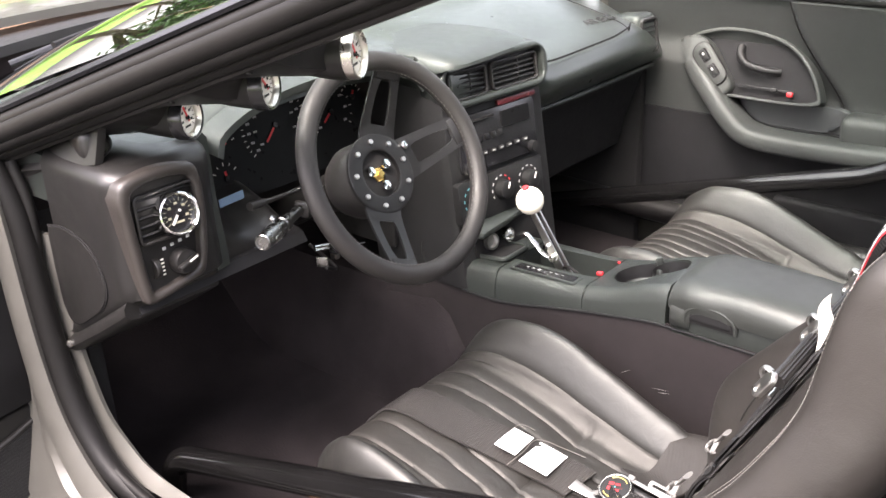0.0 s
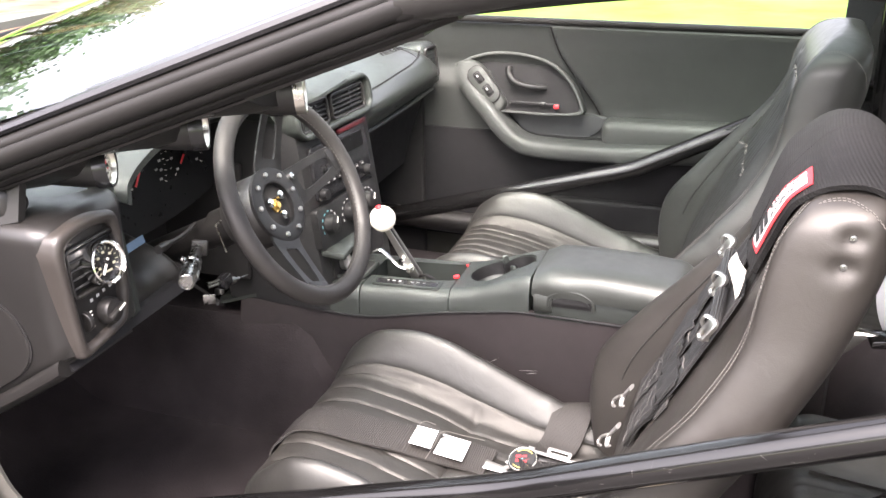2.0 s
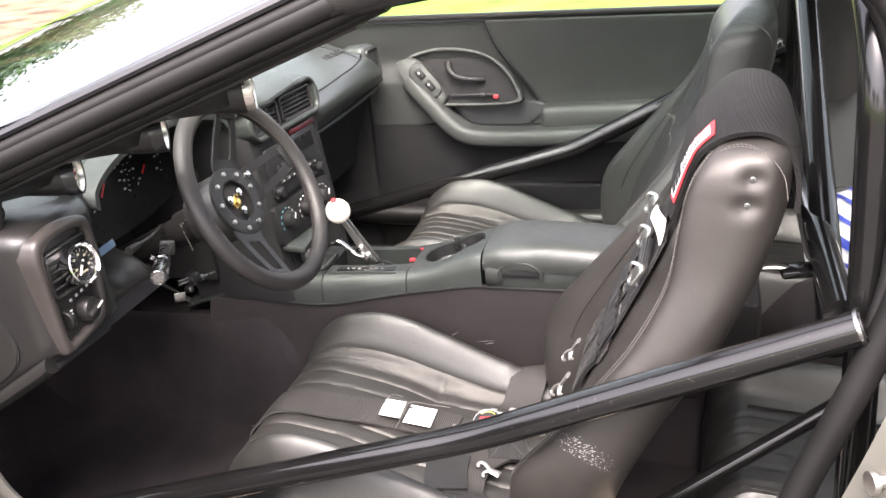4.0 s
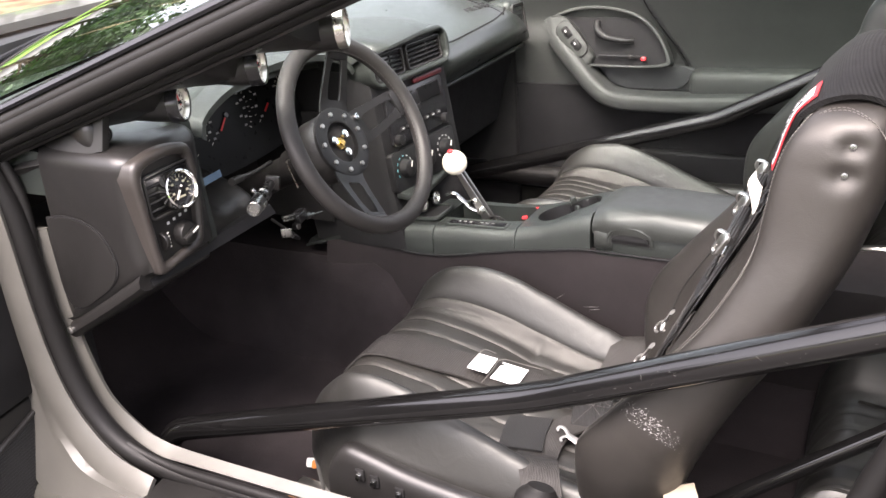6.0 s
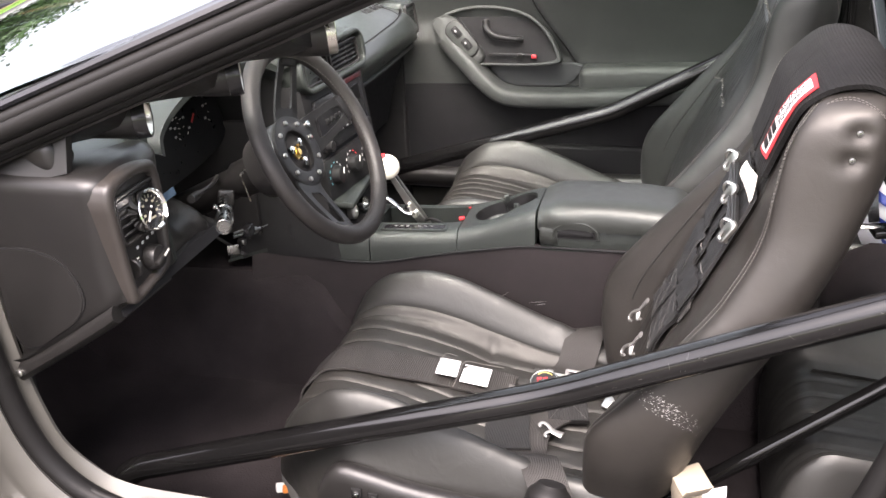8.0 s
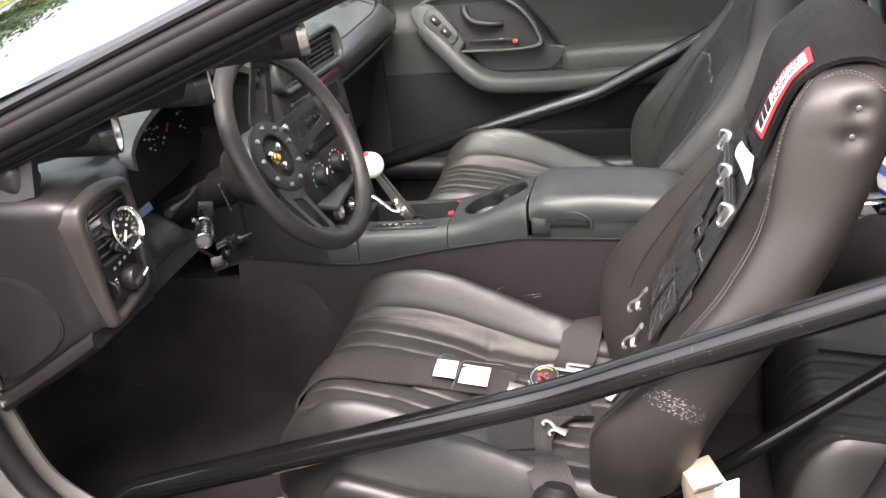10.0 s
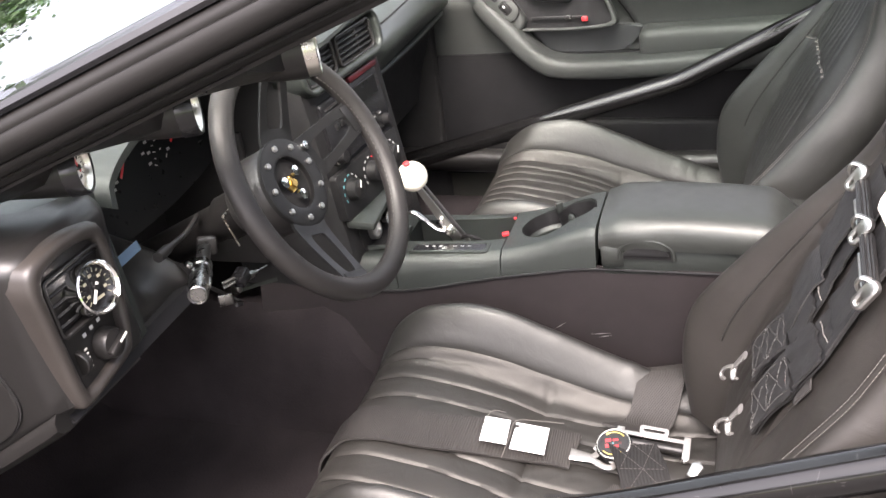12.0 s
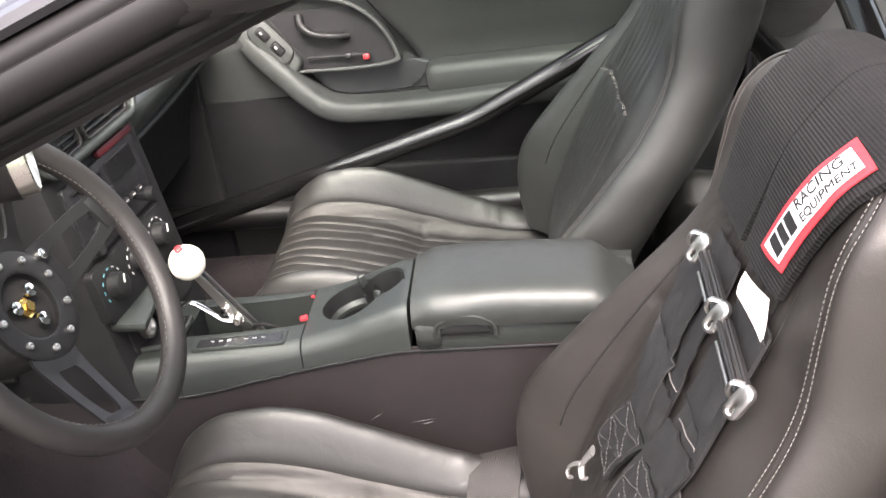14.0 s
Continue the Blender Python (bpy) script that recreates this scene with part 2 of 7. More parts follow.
def loft(rings, closed=True, cap=True):
    """Skin over rings of equally many points."""
    bm = bmesh.new()
    vs = [[bm.verts.new(p) for p in ring] for ring in rings]
    n = len(rings[0])
    for a, b in zip(vs, vs[1:]):
        for i in range(n if closed else n - 1):
            j = (i + 1) % n
            bm.faces.new((a[i], a[j], b[j], b[i]))
    if cap and closed:
        bm.faces.new(vs[0][::-1])
        bm.faces.new(vs[-1])
    return bm


def spline(points, steps=8):
    """A smooth way through points (Catmull-Rom)."""
    p = [Vector(q) for q in points]
    p = [2 * p[0] - p[1], *p, 2 * p[-1] - p[-2]]
    out = []
    for a, b, c, d in zip(p, p[1:], p[2:], p[3:]):
        for k in range(steps):
            t = k / steps
            out.append(0.5 * (2 * b + (c - a) * t + (2 * a - 5 * b + 4 * c - d) * t * t + (3 * b - a - 3 * c + d) * t ** 3))
    return out + [p[-2]]


def tube(points, r, seg=14, steps=0, cap=True, squash=1.0):
    pts = spline(points, steps) if steps else [Vector(q) for q in points]
    rings, side = [], None
    for i, q in enumerate(pts):
        d = (pts[min(i + 1, len(pts) - 1)] - pts[max(i - 1, 0)]).normalized()
        if side is None:
            side = d.cross(Vector((0, 0, 1)) if abs(d.z) < 0.9 else Vector((1, 0, 0))).normalized()
        side = (side - d * side.dot(d)).normalized()
        up = d.cross(side)
        rr = r(i / (len(pts) - 1)) if callable(r) else r
        rings.append([q + side * (rr * math.cos(2 * math.pi * k / seg)) + up * (rr * squash * math.sin(2 * math.pi * k / seg)) for k in range(seg)])
    return loft(rings, True, cap)


def lathe(profile, m, seg=32, hollow=False):
    """Spins (radius, height) pairs about the pose's z."""
    rings = []
    for r, h in profile + profile[:1] if hollow else profile:
        rings.append([m @ Vector((max(r, 1e-5) * math.cos(2 * math.pi * k / seg), max(r, 1e-5) * math.sin(2 * math.pi * k / seg), h)) for k in range(seg)])
    return loft(rings, True, not hollow)


def sheet(fn, nu, nv, thick=0.0):
    """A skin fn(u, v) over the unit square, with thickness against its normals."""
    bm = bmesh.new()
    vs = [[bm.verts.new(fn(i / nu, j / nv)) for j in range(nv + 1)] for i in range(nu + 1)]
    for i in range(nu):
        for j in range(nv):
            bm.faces.new((vs[i][j], vs[i + 1][j], vs[i + 1][j + 1], vs[i][j + 1]))
    if thick:
        bm.normal_update()
        back = [[bm.verts.new(v.co - v.normal * thick) for v in row] for row in vs]
        for i in range(nu):
            for j in range(nv):
                bm.faces.new((back[i][j], back[i][j + 1], back[i + 1][j + 1], back[i + 1][j]))
        for i in range(nu):
            bm.faces.new((vs[i][0], back[i][0], back[i + 1][0], vs[i + 1][0]))
            bm.faces.new((vs[i][nv], vs[i + 1][nv], back[i + 1][nv], back[i][nv]))
        for j in range(nv):
            bm.faces.new((vs[0][j], vs[0][j + 1], back[0][j + 1], back[0][j]))
            bm.faces.new((vs[nu][j], back[nu][j], back[nu][j + 1], vs[nu][j + 1]))
    return bm


def plate(outline, m, depth, bevel=0.0, seg=2):
    """An outline in the pose's x, y, drawn out along z from -depth to 0, its rim rounded."""
    bm = bmesh.new()
    top = [bm.verts.new((x, y, 0)) for x, y in outline]
    bot = [bm.verts.new((x, y, -depth)) for x, y in outline]
    f = bm.faces.new(top)
    bm.faces.new(bot[::-1])
    n = len(top)
    for i in range(n):
        j = (i + 1) % n
        bm.faces.new((top[i], bot[i], bot[j], top[j]))
    if bevel:
        bmesh.ops.bevel(bm, geom=list(f.edges), offset=bevel, segments=seg, profile=0.5, affect="EDGES")
    return moved(bm, m)


def ring_plate(outer, inner, m, depth, lip=0.0):
    """A frame between two outlines of equally many points; lip raises its middle."""
    n = len(outer)
    rows = []
    for f, h in [(0, -depth)] + [(0.5 - 0.5 * math.cos(math.pi * k / 8), lip * math.sin(math.pi * k / 8) ** 0.7) for k in range(9)] + [(1, -depth)]:
        rows.append([m @ Vector((o[0] + (i[0] - o[0]) * f, o[1] + (i[1] - o[1]) * f, h)) for o, i in zip(outer, inner)])
    bm = loft(rows + [rows[0]], True, False)
    bmesh.ops.remove_doubles(bm, verts=bm.verts, dist=1e-6)
    return bm


def rrect(w, h, r, n=6, cx=0, cy=0):
    """A rectangle with round corners, as an outline."""
    out = []
    for k, (sx, sy) in enumerate(((1, 1), (-1, 1), (-1, -1), (1, -1))):
        for i in range(n + 1):
            a = math.pi / 2 * (k + i / n)
            out.append((cx + sx * (w / 2 - r) + r * math.cos(a), cy + sy * (h / 2 - r) + r * math.sin(a)))
    return out


def circle(r, n=28, cx=0, cy=0):
    return [(cx + r * math.cos(2 * math.pi * k / n), cy + r * math.sin(2 * math.pi * k / n)) for k in range(n)]


def strap(points, wide, thick=0.003, steps=6):
    """A flat band along points; wide gives the half-width vector at each."""
    pts = spline(points, steps)
    ws = spline(wide, steps)
    rings = []
    for i, (q, w) in enumerate(zip(pts, ws)):
        d = (pts[min(i + 1, len(pts) - 1)] - pts[max(i - 1, 0)]).normalized()
        n = d.cross(w).normalized() * thick
        rings.append([q - w - n, q - w * 0.5 - n, q + w * 0.5 - n, q + w - n, q + w + n, q + w * 0.5 + n, q - w * 0.5 + n, q - w + n])
    return loft(rings, True, True)


def stitches(points, length=0.0045, gap=0.0035, r=0.0007, lift=(0, 0, 0)):
    """Short raised threads along a way."""
    pts = [Vector(q) + Vector(lift) for q in points]
    out = bmesh.new()
    pos = 0.0
    seglen = [(b - a).length for a, b in zip(pts, pts[1:])]
    total = sum(seglen)

    def at(s):
        for a, b, l in zip(pts, pts[1:], seglen):
            if s <= l or l == seglen[-1] and b is pts[-1]:
                return a.lerp(b, min(1, s / max(l, 1e-9)))
            s -= l
        return pts[-1]
    while pos + length < total:
        a, b = at(pos), at(pos + length)
        d = (b - a).normalized()
        s = d.cross(Vector((0.3, 0.5, 0.8))).normalized() * r
        u = d.cross(s).normalized() * r
        va = [out.verts.new(a + w) for w in (s, u, -s, -u)]
        vb = [out.verts.new(b + w) for w in (s, u, -s, -u)]
        for k in range(4):
            out.faces.new((va[k], va[(k + 1) % 4], vb[(k + 1) % 4], vb[k]))
        out.faces.new(va[::-1])
        out.faces.new(vb)
        pos += length + gap
    return out


def lettering(body, size, m, depth=0.0006, align="CENTER"):
    cu = bpy.data.curves.new("t", "FONT")
    cu.body, cu.size, cu.extrude = body, size, depth
    cu.align_x, cu.align_y = align, "CENTER"
    ob = bpy.data.objects.new("t", cu)
    me = bpy.data.meshes.new_from_object(ob)
    bm = bmesh.new()
    bm.from_mesh(me)
    bpy.data.objects.remove(ob)
    bpy.data.meshes.remove(me)
    return moved(bm, m)


def smooth(a, b, x):
    t = max(0.0, min(1.0, (x - a) / (b - a)))
    return t * t * (3 - 2 * t)


def ease(table, x):
    """Smooth monotone reading of a table of (x, value) pairs (cubic Hermite)."""
    if x <= table[0][0]:
        return table[0][1]
    if x >= table[-1][0]:
        return table[-1][1]
    n = len(table)
    i = 0
    while x > table[i + 1][0]:
        i += 1

    def rate(k):
        return (table[k + 1][1] - table[k][1]) / (table[k + 1][0] - table[k][0])

    def slope(k):
        if k == 0:
            return rate(0)
        if k == n - 1:
            return rate(n - 2)
        a, b = rate(k - 1), rate(k)
        return 0.0 if a * b <= 0 else 2 * a * b / (a + b)
    (a, va), (b, vb) = table[i], table[i + 1]
    h = b - a
    t = (x - a) / h
    return ((1 + 2 * t) * va + t * h * slope(i)) * (1 - t) ** 2 + (vb * (3 - 2 * t) + (t - 1) * h * slope(i + 1)) * t * t

# ---- the large structure ----
def slope_pillar(x):
    """The driver's windshield pillar: a point of its lower outer edge at x."""
    return Vector((x, -0.722 + 0.16 * x, 1.007 + 0.375 * x))


# ground: one sheet to the horizon
tagged(part("ground", sheet(lambda u, v: Vector(((u - 0.5) * 1600, (v - 0.5) * 1600, -0.02 + 0.0)), 8, 8), GRASS),
       "sunlit yellow-green lawn around the parked car", "ground", kind="structure")
tagged(part("leaf_litter", sheet(lambda u, v: Vector((-9 + 5.5 * u + 0.5 * math.sin(9 * v), -14 + 30 * v, 0.005)), 10, 40, 0.02), MULCH),
       "brown leaf litter bed along the lawn", "ground", kind="structure")

# unseen paving, added so the lawn throws no green light onto the car
tagged(part("driveway", sheet(lambda u, v: Vector((-5.5 + 14 * u, -13.5 + 16.5 * v + 0.15 * math.sin(7 * u), 0.004)), 30, 20, 0.02), DRIVE),
       "plain grey driveway under the car, unseen, added for neutral bounce light", "driveway", kind="structure")

# floor pan with footwell slope and tunnel
def floor_at(u, v):
    x = -0.95 + 2.5 * u
    y = -0.70 + 1.40 * v
    z = 0.215 + 0.30 * smooth(-0.55, -0.92, x) + 0.16 * smooth(0.80, 0.98, x)
    z += (0.10 + 0.125 * smooth(-0.02, -0.12, x)) * smooth(0.185, 0.125, abs(y))
    z += 0.05 * smooth(0.62, 0.70, abs(y))
    return Vector((x, y, z + 0.004 * noise.noise(Vector((x * 6, y * 6, 0)))))
tagged(part("floor", sheet(floor_at, 70, 60, 0.02), CARPET), "black carpet on the car floor, dusty by the sill", "carpet", kind="structure")
tagged(part("firewall", box(0.03, 1.46, 0.62, 0.005, at=(-0.96, 0, 0.58)), CARPET), "dark carpeted firewall behind the dashboard", "wall", kind="structure")

# driver's door opening: painted flange, sill and black weatherstrip
OPENING = [(0.36, -0.657, 1.160), (0.62, -0.652, 1.190), (0.86, -0.652, 1.188), (0.955, -0.662, 1.130), (0.992, -0.682, 0.99), (0.990, -0.700, 0.86),
           (0.957, -0.712, 0.75), (0.900, -0.722, 0.60), (0.850, -0.735, 0.47), (0.780, -0.742, 0.385), (0.60, -0.757, 0.346), (0.30, -0.762, 0.340),
           (0.0, -0.762, 0.340), (-0.14, -0.764, 0.345), (-0.225, -0.768, 0.372), (-0.280, -0.770, 0.422), (-0.312, -0.771, 0.490), (-0.331, -0.771, 0.58), (-0.340, -0.771, 0.68),
           (-0.350, -0.772, 0.78), (-0.372, -0.782, 0.862)]
tagged(part("door_seal", tube(spline(OPENING, 6), lambda f: 0.0125 + 0.0065 * smooth(0.60, 0.72, f) + 0.006 * smooth(0.10, 0.2, f) * smooth(0.5, 0.38, f), 16), RUBBER), "black rubber weatherstrip round the open doorway", "weatherstrip", kind="structure")
inner_lip = [q + Vector((0.018 * (1 if q.x < 0.3 else -1) * smooth(0.10, 0.45, abs(q.x - 0.3)) * smooth(0.6, 0.9, q.z), 0.022 * smooth(0.55, 0.9, q.z), 0.012 * smooth(0.5, 0.36, q.z) + 0.004 * smooth(1.0, 1.12, q.z))) for q in spline(OPENING, 6)]
tagged(part("seal_lip", tube(inner_lip, 0.009, 10), RUBBER), "thin inner lip of the black weatherstrip", "weatherstrip", kind="structure")

# painted flange that the weatherstrip grips, seen inside the seal along the front post and sill
flange_path = [(-0.333, -0.744, 0.748), (-0.331, -0.743, 0.66), (-0.322, -0.742, 0.57), (-0.312, -0.740, 0.50), (-0.292, -0.738, 0.435), (-0.250, -0.736, 0.385), (-0.200, -0.732, 0.360), (-0.10, -0.727, 0.349), (0.25, -0.722, 0.341), (0.60, -0.722, 0.341), (0.80, -0.720, 0.366)]
flange_w = [(0.014, 0.004, 0)] * 3 + [(0.015, 0.005, 0.004), (0.013, 0.007, 0.008), (0.008, 0.011, 0.012), (0.004, 0.010, 0.009), (0, 0.009, 0.006), (0, 0.009, 0.005), (0, 0.009, 0.005), (0, 0.009, 0.005)]
tagged(part("door_jamb_flange", strap(flange_path, flange_w, 0.004), JAMB), "painted pewter flange inside the door seal", "door frame", kind="structure")

# hinge pillar face between the seal and the door, then the rocker
PILLAR_IN = spline([(-0.352, -0.786, 0.84), (-0.345, -0.786, 0.74), (-0.338, -0.787, 0.64), (-0.326, -0.787, 0.54), (-0.302, -0.787, 0.46), (-0.262, -0.787, 0.402), (-0.215, -0.788, 0.366), (-0.150, -0.790, 0.345)], 6)
PILLAR_OUT = spline([(-0.53, -0.770, 0.84), (-0.50, -0.772, 0.74), (-0.48, -0.776, 0.64), (-0.46, -0.782, 0.54), (-0.44, -0.792, 0.44), (-0.41, -0.806, 0.35), (-0.34, -0.826, 0.28), (-0.160, -0.846, 0.262)], 6)
def jamb_at(u, v):
    k = int(round(u * (len(PILLAR_IN) - 1)))
    low = smooth(0.50, 0.80, u)
    q = PILLAR_IN[k].lerp(PILLAR_OUT[k], v)
    # rounded shoulder beside the seal and a pressed step near the sill
    return q + Vector((0.006, -0.010, 0.0)) * math.sin(math.pi * min(1.0, 2.2 * v)) + Vector((0.0, -0.014, 0.012)) * low * smooth(0.30, 0.42, v)
tagged(part("door_jamb", sheet(jamb_at, 42, 20, 0.012), JAMB), "pewter painted hinge pillar beside the open door", "door frame", kind="structure")
tagged(part("sill_plate", moved(box(0.98, 0.085, 0.012, 0.005), pose(0.34, -0.800, 0.333, 6, 0, 0)), PLASTIC), "black plastic sill scuff plate on the rocker", "sill plate", kind="structure")
tagged(part("rocker", moved(box(1.75, 0.10, 0.20, 0.03, 3), pose(0.25, -0.81, 0.212)), SILVER), "pewter painted rocker below the doorway", "car body", kind="structure")

# rear quarter: painted lock pillar behind the doorway
def quarter_at(u, v):
    z = 0.30 + 0.60 * u
    edge = ease([(0.30, 0.80), (0.40, 0.83), (0.47, 0.88), (0.60, 0.925), (0.74, 0.975), (0.86, 1.012), (0.90, 1.016)], z)
    return Vector((edge + 0.75 * v, -0.742 - 0.10 * smooth(0.0, 0.12, v) - 0.05 * math.sin(math.pi * u), z))
tagged(part("quarter_panel", sheet(quarter_at, 30, 30, 0.01), SILVER), "pewter painted rear quarter and lock pillar", "car body", kind="structure")
tagged(part("quarter_shoulder", moved(box(1.0, 0.20, 0.05, 0.02, 3), pose(1.56, -0.80, 0.905)), SILVER), "pewter painted shoulder over the rear wheel", "car body", kind="structure")
striker = thing("door_striker", (0.972, -0.79, 0.64), "steel door striker pin on the painted lock pillar", "striker")
part("pin", lathe([(0.0, 0), (0.008, 0), (0.008, 0.035), (0.013, 0.037), (0.013, 0.044), (0.0, 0.045)], basis((0.990, -0.806, 0.662), (-0.93, -0.36, 0)), 20), STEEL, striker)
part("washer", lathe([(0.0, -0.012), (0.019, -0.012), (0.019, 0.001), (0.0, 0.002)], basis((0.990, -0.806, 0.662), (-0.93, -0.36, 0)), 20), STEEL, striker)

# windshield pillar: outer moulding, weatherstrip carrier and inner trim
def along_pillar(offsets, x0=-0.62, x1=0.40, n=30):
    rings = []
    for k in range(n + 1):
        q = slope_pillar(x0 + (x1 - x0) * k / n)
        rings.append([q + Vector((0, a, b)) for a, b in offsets])
    return loft(rings, True, True)
tagged(part("pillar_moulding", along_pillar([(-0.010, 0.053), (-0.012, 0.058), (-0.008, 0.064), (0.002, 0.067), (0.004, 0.0655), (0.010, 0.069), (0.020, 0.070), (0.022, 0.060), (0.012, 0.052)]), GLOSSBLACK),
       "thin black moulding along the windshield edge", "pillar", kind="structure")
tagged(part("pillar_seal", along_pillar([(0.0, 0.0), (-0.008, 0.002), (-0.012, 0.007), (-0.0125, 0.011), (-0.0105, 0.0125), (-0.016, 0.0155), (-0.0195, 0.021), (-0.0205, 0.028), (-0.0195, 0.034), (-0.0175, 0.0375), (-0.0145, 0.0385), (-0.0150, 0.042), (-0.0130, 0.047), (-0.008, 0.051), (0.006, 0.056), (0.03, 0.05), (0.05, 0.02), (0.03, 0.0)]), RUBBER),
       "satin black rubber seal on the windshield pillar", "weatherstrip", kind="structure")
tagged(part("pillar_lip", along_pillar([(0.014, -0.010), (0.006, -0.008), (0.002, -0.003), (0.004, 0.003), (0.03, 0.004), (0.03, -0.008)]), RUBBER),
       "black lip under the pillar seal", "weatherstrip", kind="structure")
tagged(part("pillar_trim", along_pillar([(0.016, -0.014), (0.006, 0.0), (0.03, 0.045), (0.07, 0.05), (0.095, 0.03), (0.092, 0.005), (0.06, -0.012)], -0.48, 0.36), PLASTIC),
       "dark plastic inner trim of the windshield pillar", "pillar", kind="structure")

# open T-top roof: centre bar, rear roof panel, headliner strips
def rear_roof(u, v):
    x, y = 0.90 + 0.30 * u, -0.66 + 1.32 * v
    return Vector((x, y, 1.190 + 0.065 * math.sin(math.pi * v) - 0.02 * u))
tagged(part("roof", sheet(rear_roof, 8, 20, 0.014), SILVER), "pewter painted rear roof panel", "roof", kind="structure")
tagged(part("ceiling", sheet(lambda u, v: rear_roof(u, v) - Vector((0, 0, 0.026)), 8, 20, 0.006), PLASTIC_GREY), "dark cloth headliner", "headliner", kind="structure")
tagged(part("roof_bar", sheet(lambda u, v: Vector((0.31 + 0.60 * u, -0.11 + 0.22 * v, 1.225 + 0.025 * math.sin(math.pi * u) + 0.006 * math.sin(math.pi * v))), 10, 8, 0.035), PLASTIC), "dark centre bar of the open roof", "roof", kind="structure")
# unseen panel, added to dim and green the light over the passenger
tagged(part("roof_dimmer_glass", sheet(lambda u, v: Vector((0.335 + 0.57 * u, 0.112 + 0.535 * v, 1.238 - 0.052 * v ** 2 + 0.012 * math.sin(math.pi * u))), 10, 10, 0.006), SMOKED), "unseen smoked glass roof panel, added to dim the passenger side", "roof panel", kind="structure")
tagged(part("roof_rail", tube([(0.34, -0.662, 1.168), (0.60, -0.657, 1.212), (0.88, -0.657, 1.206), (0.985, -0.668, 1.145), (1.022, -0.69, 1.0), (1.03, -0.71, 0.87)], 0.026, 14, 6), PLASTIC),
       "satin black roof rail above the doorway", "roof rail", kind="structure")
tagged(part("header_joint", moved(box(0.07, 0.05, 0.034, 0.010, 3), pose(0.362, -0.658, 1.170, 0, -18, 6)), RUBBER), "rubber corner where pillar and roof seals meet", "weatherstrip", kind="structure")
tagged(part("windshield_header", tube([(0.36, -0.64, 1.178), (0.31, -0.3, 1.225), (0.30, 0, 1.235), (0.31, 0.3, 1.225), (0.36, 0.64, 1.178)], 0.03, 12, 6), PLASTIC), "dark windshield header trim", "roof rail", kind="structure")
tagged(part("far_pillar", tube([(-0.72, 0.80, 0.80), (-0.30, 0.745, 0.95), (0.05, 0.70, 1.06), (0.36, 0.655, 1.165)], 0.035, 12, 5), PLASTIC), "dark far windshield pillar", "pillar", kind="structure")
tagged(part("far_roof_rail", tube([(0.34, 0.665, 1.165), (0.60, 0.66, 1.19), (0.90, 0.66, 1.18), (1.02, 0.68, 1.05), (1.10, 0.70, 0.92)], 0.034, 12, 5), PLASTIC), "dark far roof rail", "roof rail", kind="structure")

# curved windshield, its lower edge and the cowl and hood before it
def shield_at(u, v):
    y = -0.728 + 1.456 * v
    c = 1 - (y / 0.70) ** 2
    top = Vector((0.33 - 0.055 * c, y * 0.93, 1.168 + 0.068 * c))
    low = Vector((-0.62 - 0.26 * c, y * 1.12, 0.865 + 0.05 * c))
    return low.lerp(top, u) + Vector((-0.02, 0, 0.045)) * math.sin(math.pi * u) * (0.35 + 0.65 * c)
pane = tagged(part("windshield", sheet(shield_at, 24, 40, 0.005), GLASS), "curved green-tinted windshield with tree reflections", "windshield", kind="structure")
pane.visible_shadow = False
tagged(part("cowl", sheet(lambda u, v: Vector((-0.84 - 0.30 * u - 0.10 * (1 - (2 * v - 1) ** 2), -0.82 + 1.64 * v, 0.862 - 0.035 * u + 0.04 * (1 - (2 * v - 1) ** 2))), 8, 20, 0.02), PLASTIC),
       "black louvred cowl below the windshield", "cowl", kind="structure")
tagged(part("hood", sheet(lambda u, v: Vector((-1.10 - 1.15 * u, -0.80 + 1.60 * v, 0.86 - 0.20 * u ** 1.6 + 0.05 * (1 - (2 * v - 1) ** 4))), 14, 24, 0.02), SILVER), "pewter painted hood", "car body", kind="structure")
wiper = thing("wiper", (-0.75, -0.4, 0.93), "black windshield wiper resting at the base of the glass", "wiper")
part("arm", tube([(-0.80, -0.52, 0.895), (-0.74, -0.25, 0.955), (-0.80, 0.02, 0.955)], 0.007, 8, 4), GLOSSBLACK, wiper)
part("blade", tube([(-0.70, -0.48, 0.935), (-0.79, -0.10, 0.966), (-0.82, 0.12, 0.965)], 0.006, 8, 4), RUBBER, wiper)

# passenger side wall: quarter trim, far B pillar, rear bulkhead
def far_quarter(u, v):
    x = 0.86 + 0.95 * u
    z = 0.35 + 0.82 * v
    return Vector((x, 0.735 - 0.10 * smooth(0.85, 1.17, z) - 0.02 * smooth(1.0, 1.4, x), z))
tagged(part("quarter_trim", sheet(far_quarter, 16, 20, 0.02), QTRIM), "grey plastic trim on the far rear quarter", "trim panel", kind="structure")
tagged(part("sail_trim", sheet(lambda u, v: Vector((1.035 + 0.125 * math.cos(6.283 * u) * v, 0.700 - 0.05 * math.cos(1.5 * v) * smooth(0.85, 1.1, 0.87 + 0.19 * math.sin(6.283 * u) * v) - 0.015 * math.cos(1.5 * v), 0.87 + 0.19 * math.sin(6.283 * u) * v)), 36, 8, 0.01), PADCLOTH), "dark oval sheet on the far sail panel", "trim panel", kind="structure")
tagged(part("near_quarter_trim", sheet(lambda u, v: Vector((1.02 + 0.78 * u, -0.70 + 0.05 * v, 0.33 + 0.86 * v)), 10, 12, 0.015), PLASTIC), "dark trim inside the near rear quarter", "trim panel", kind="structure")
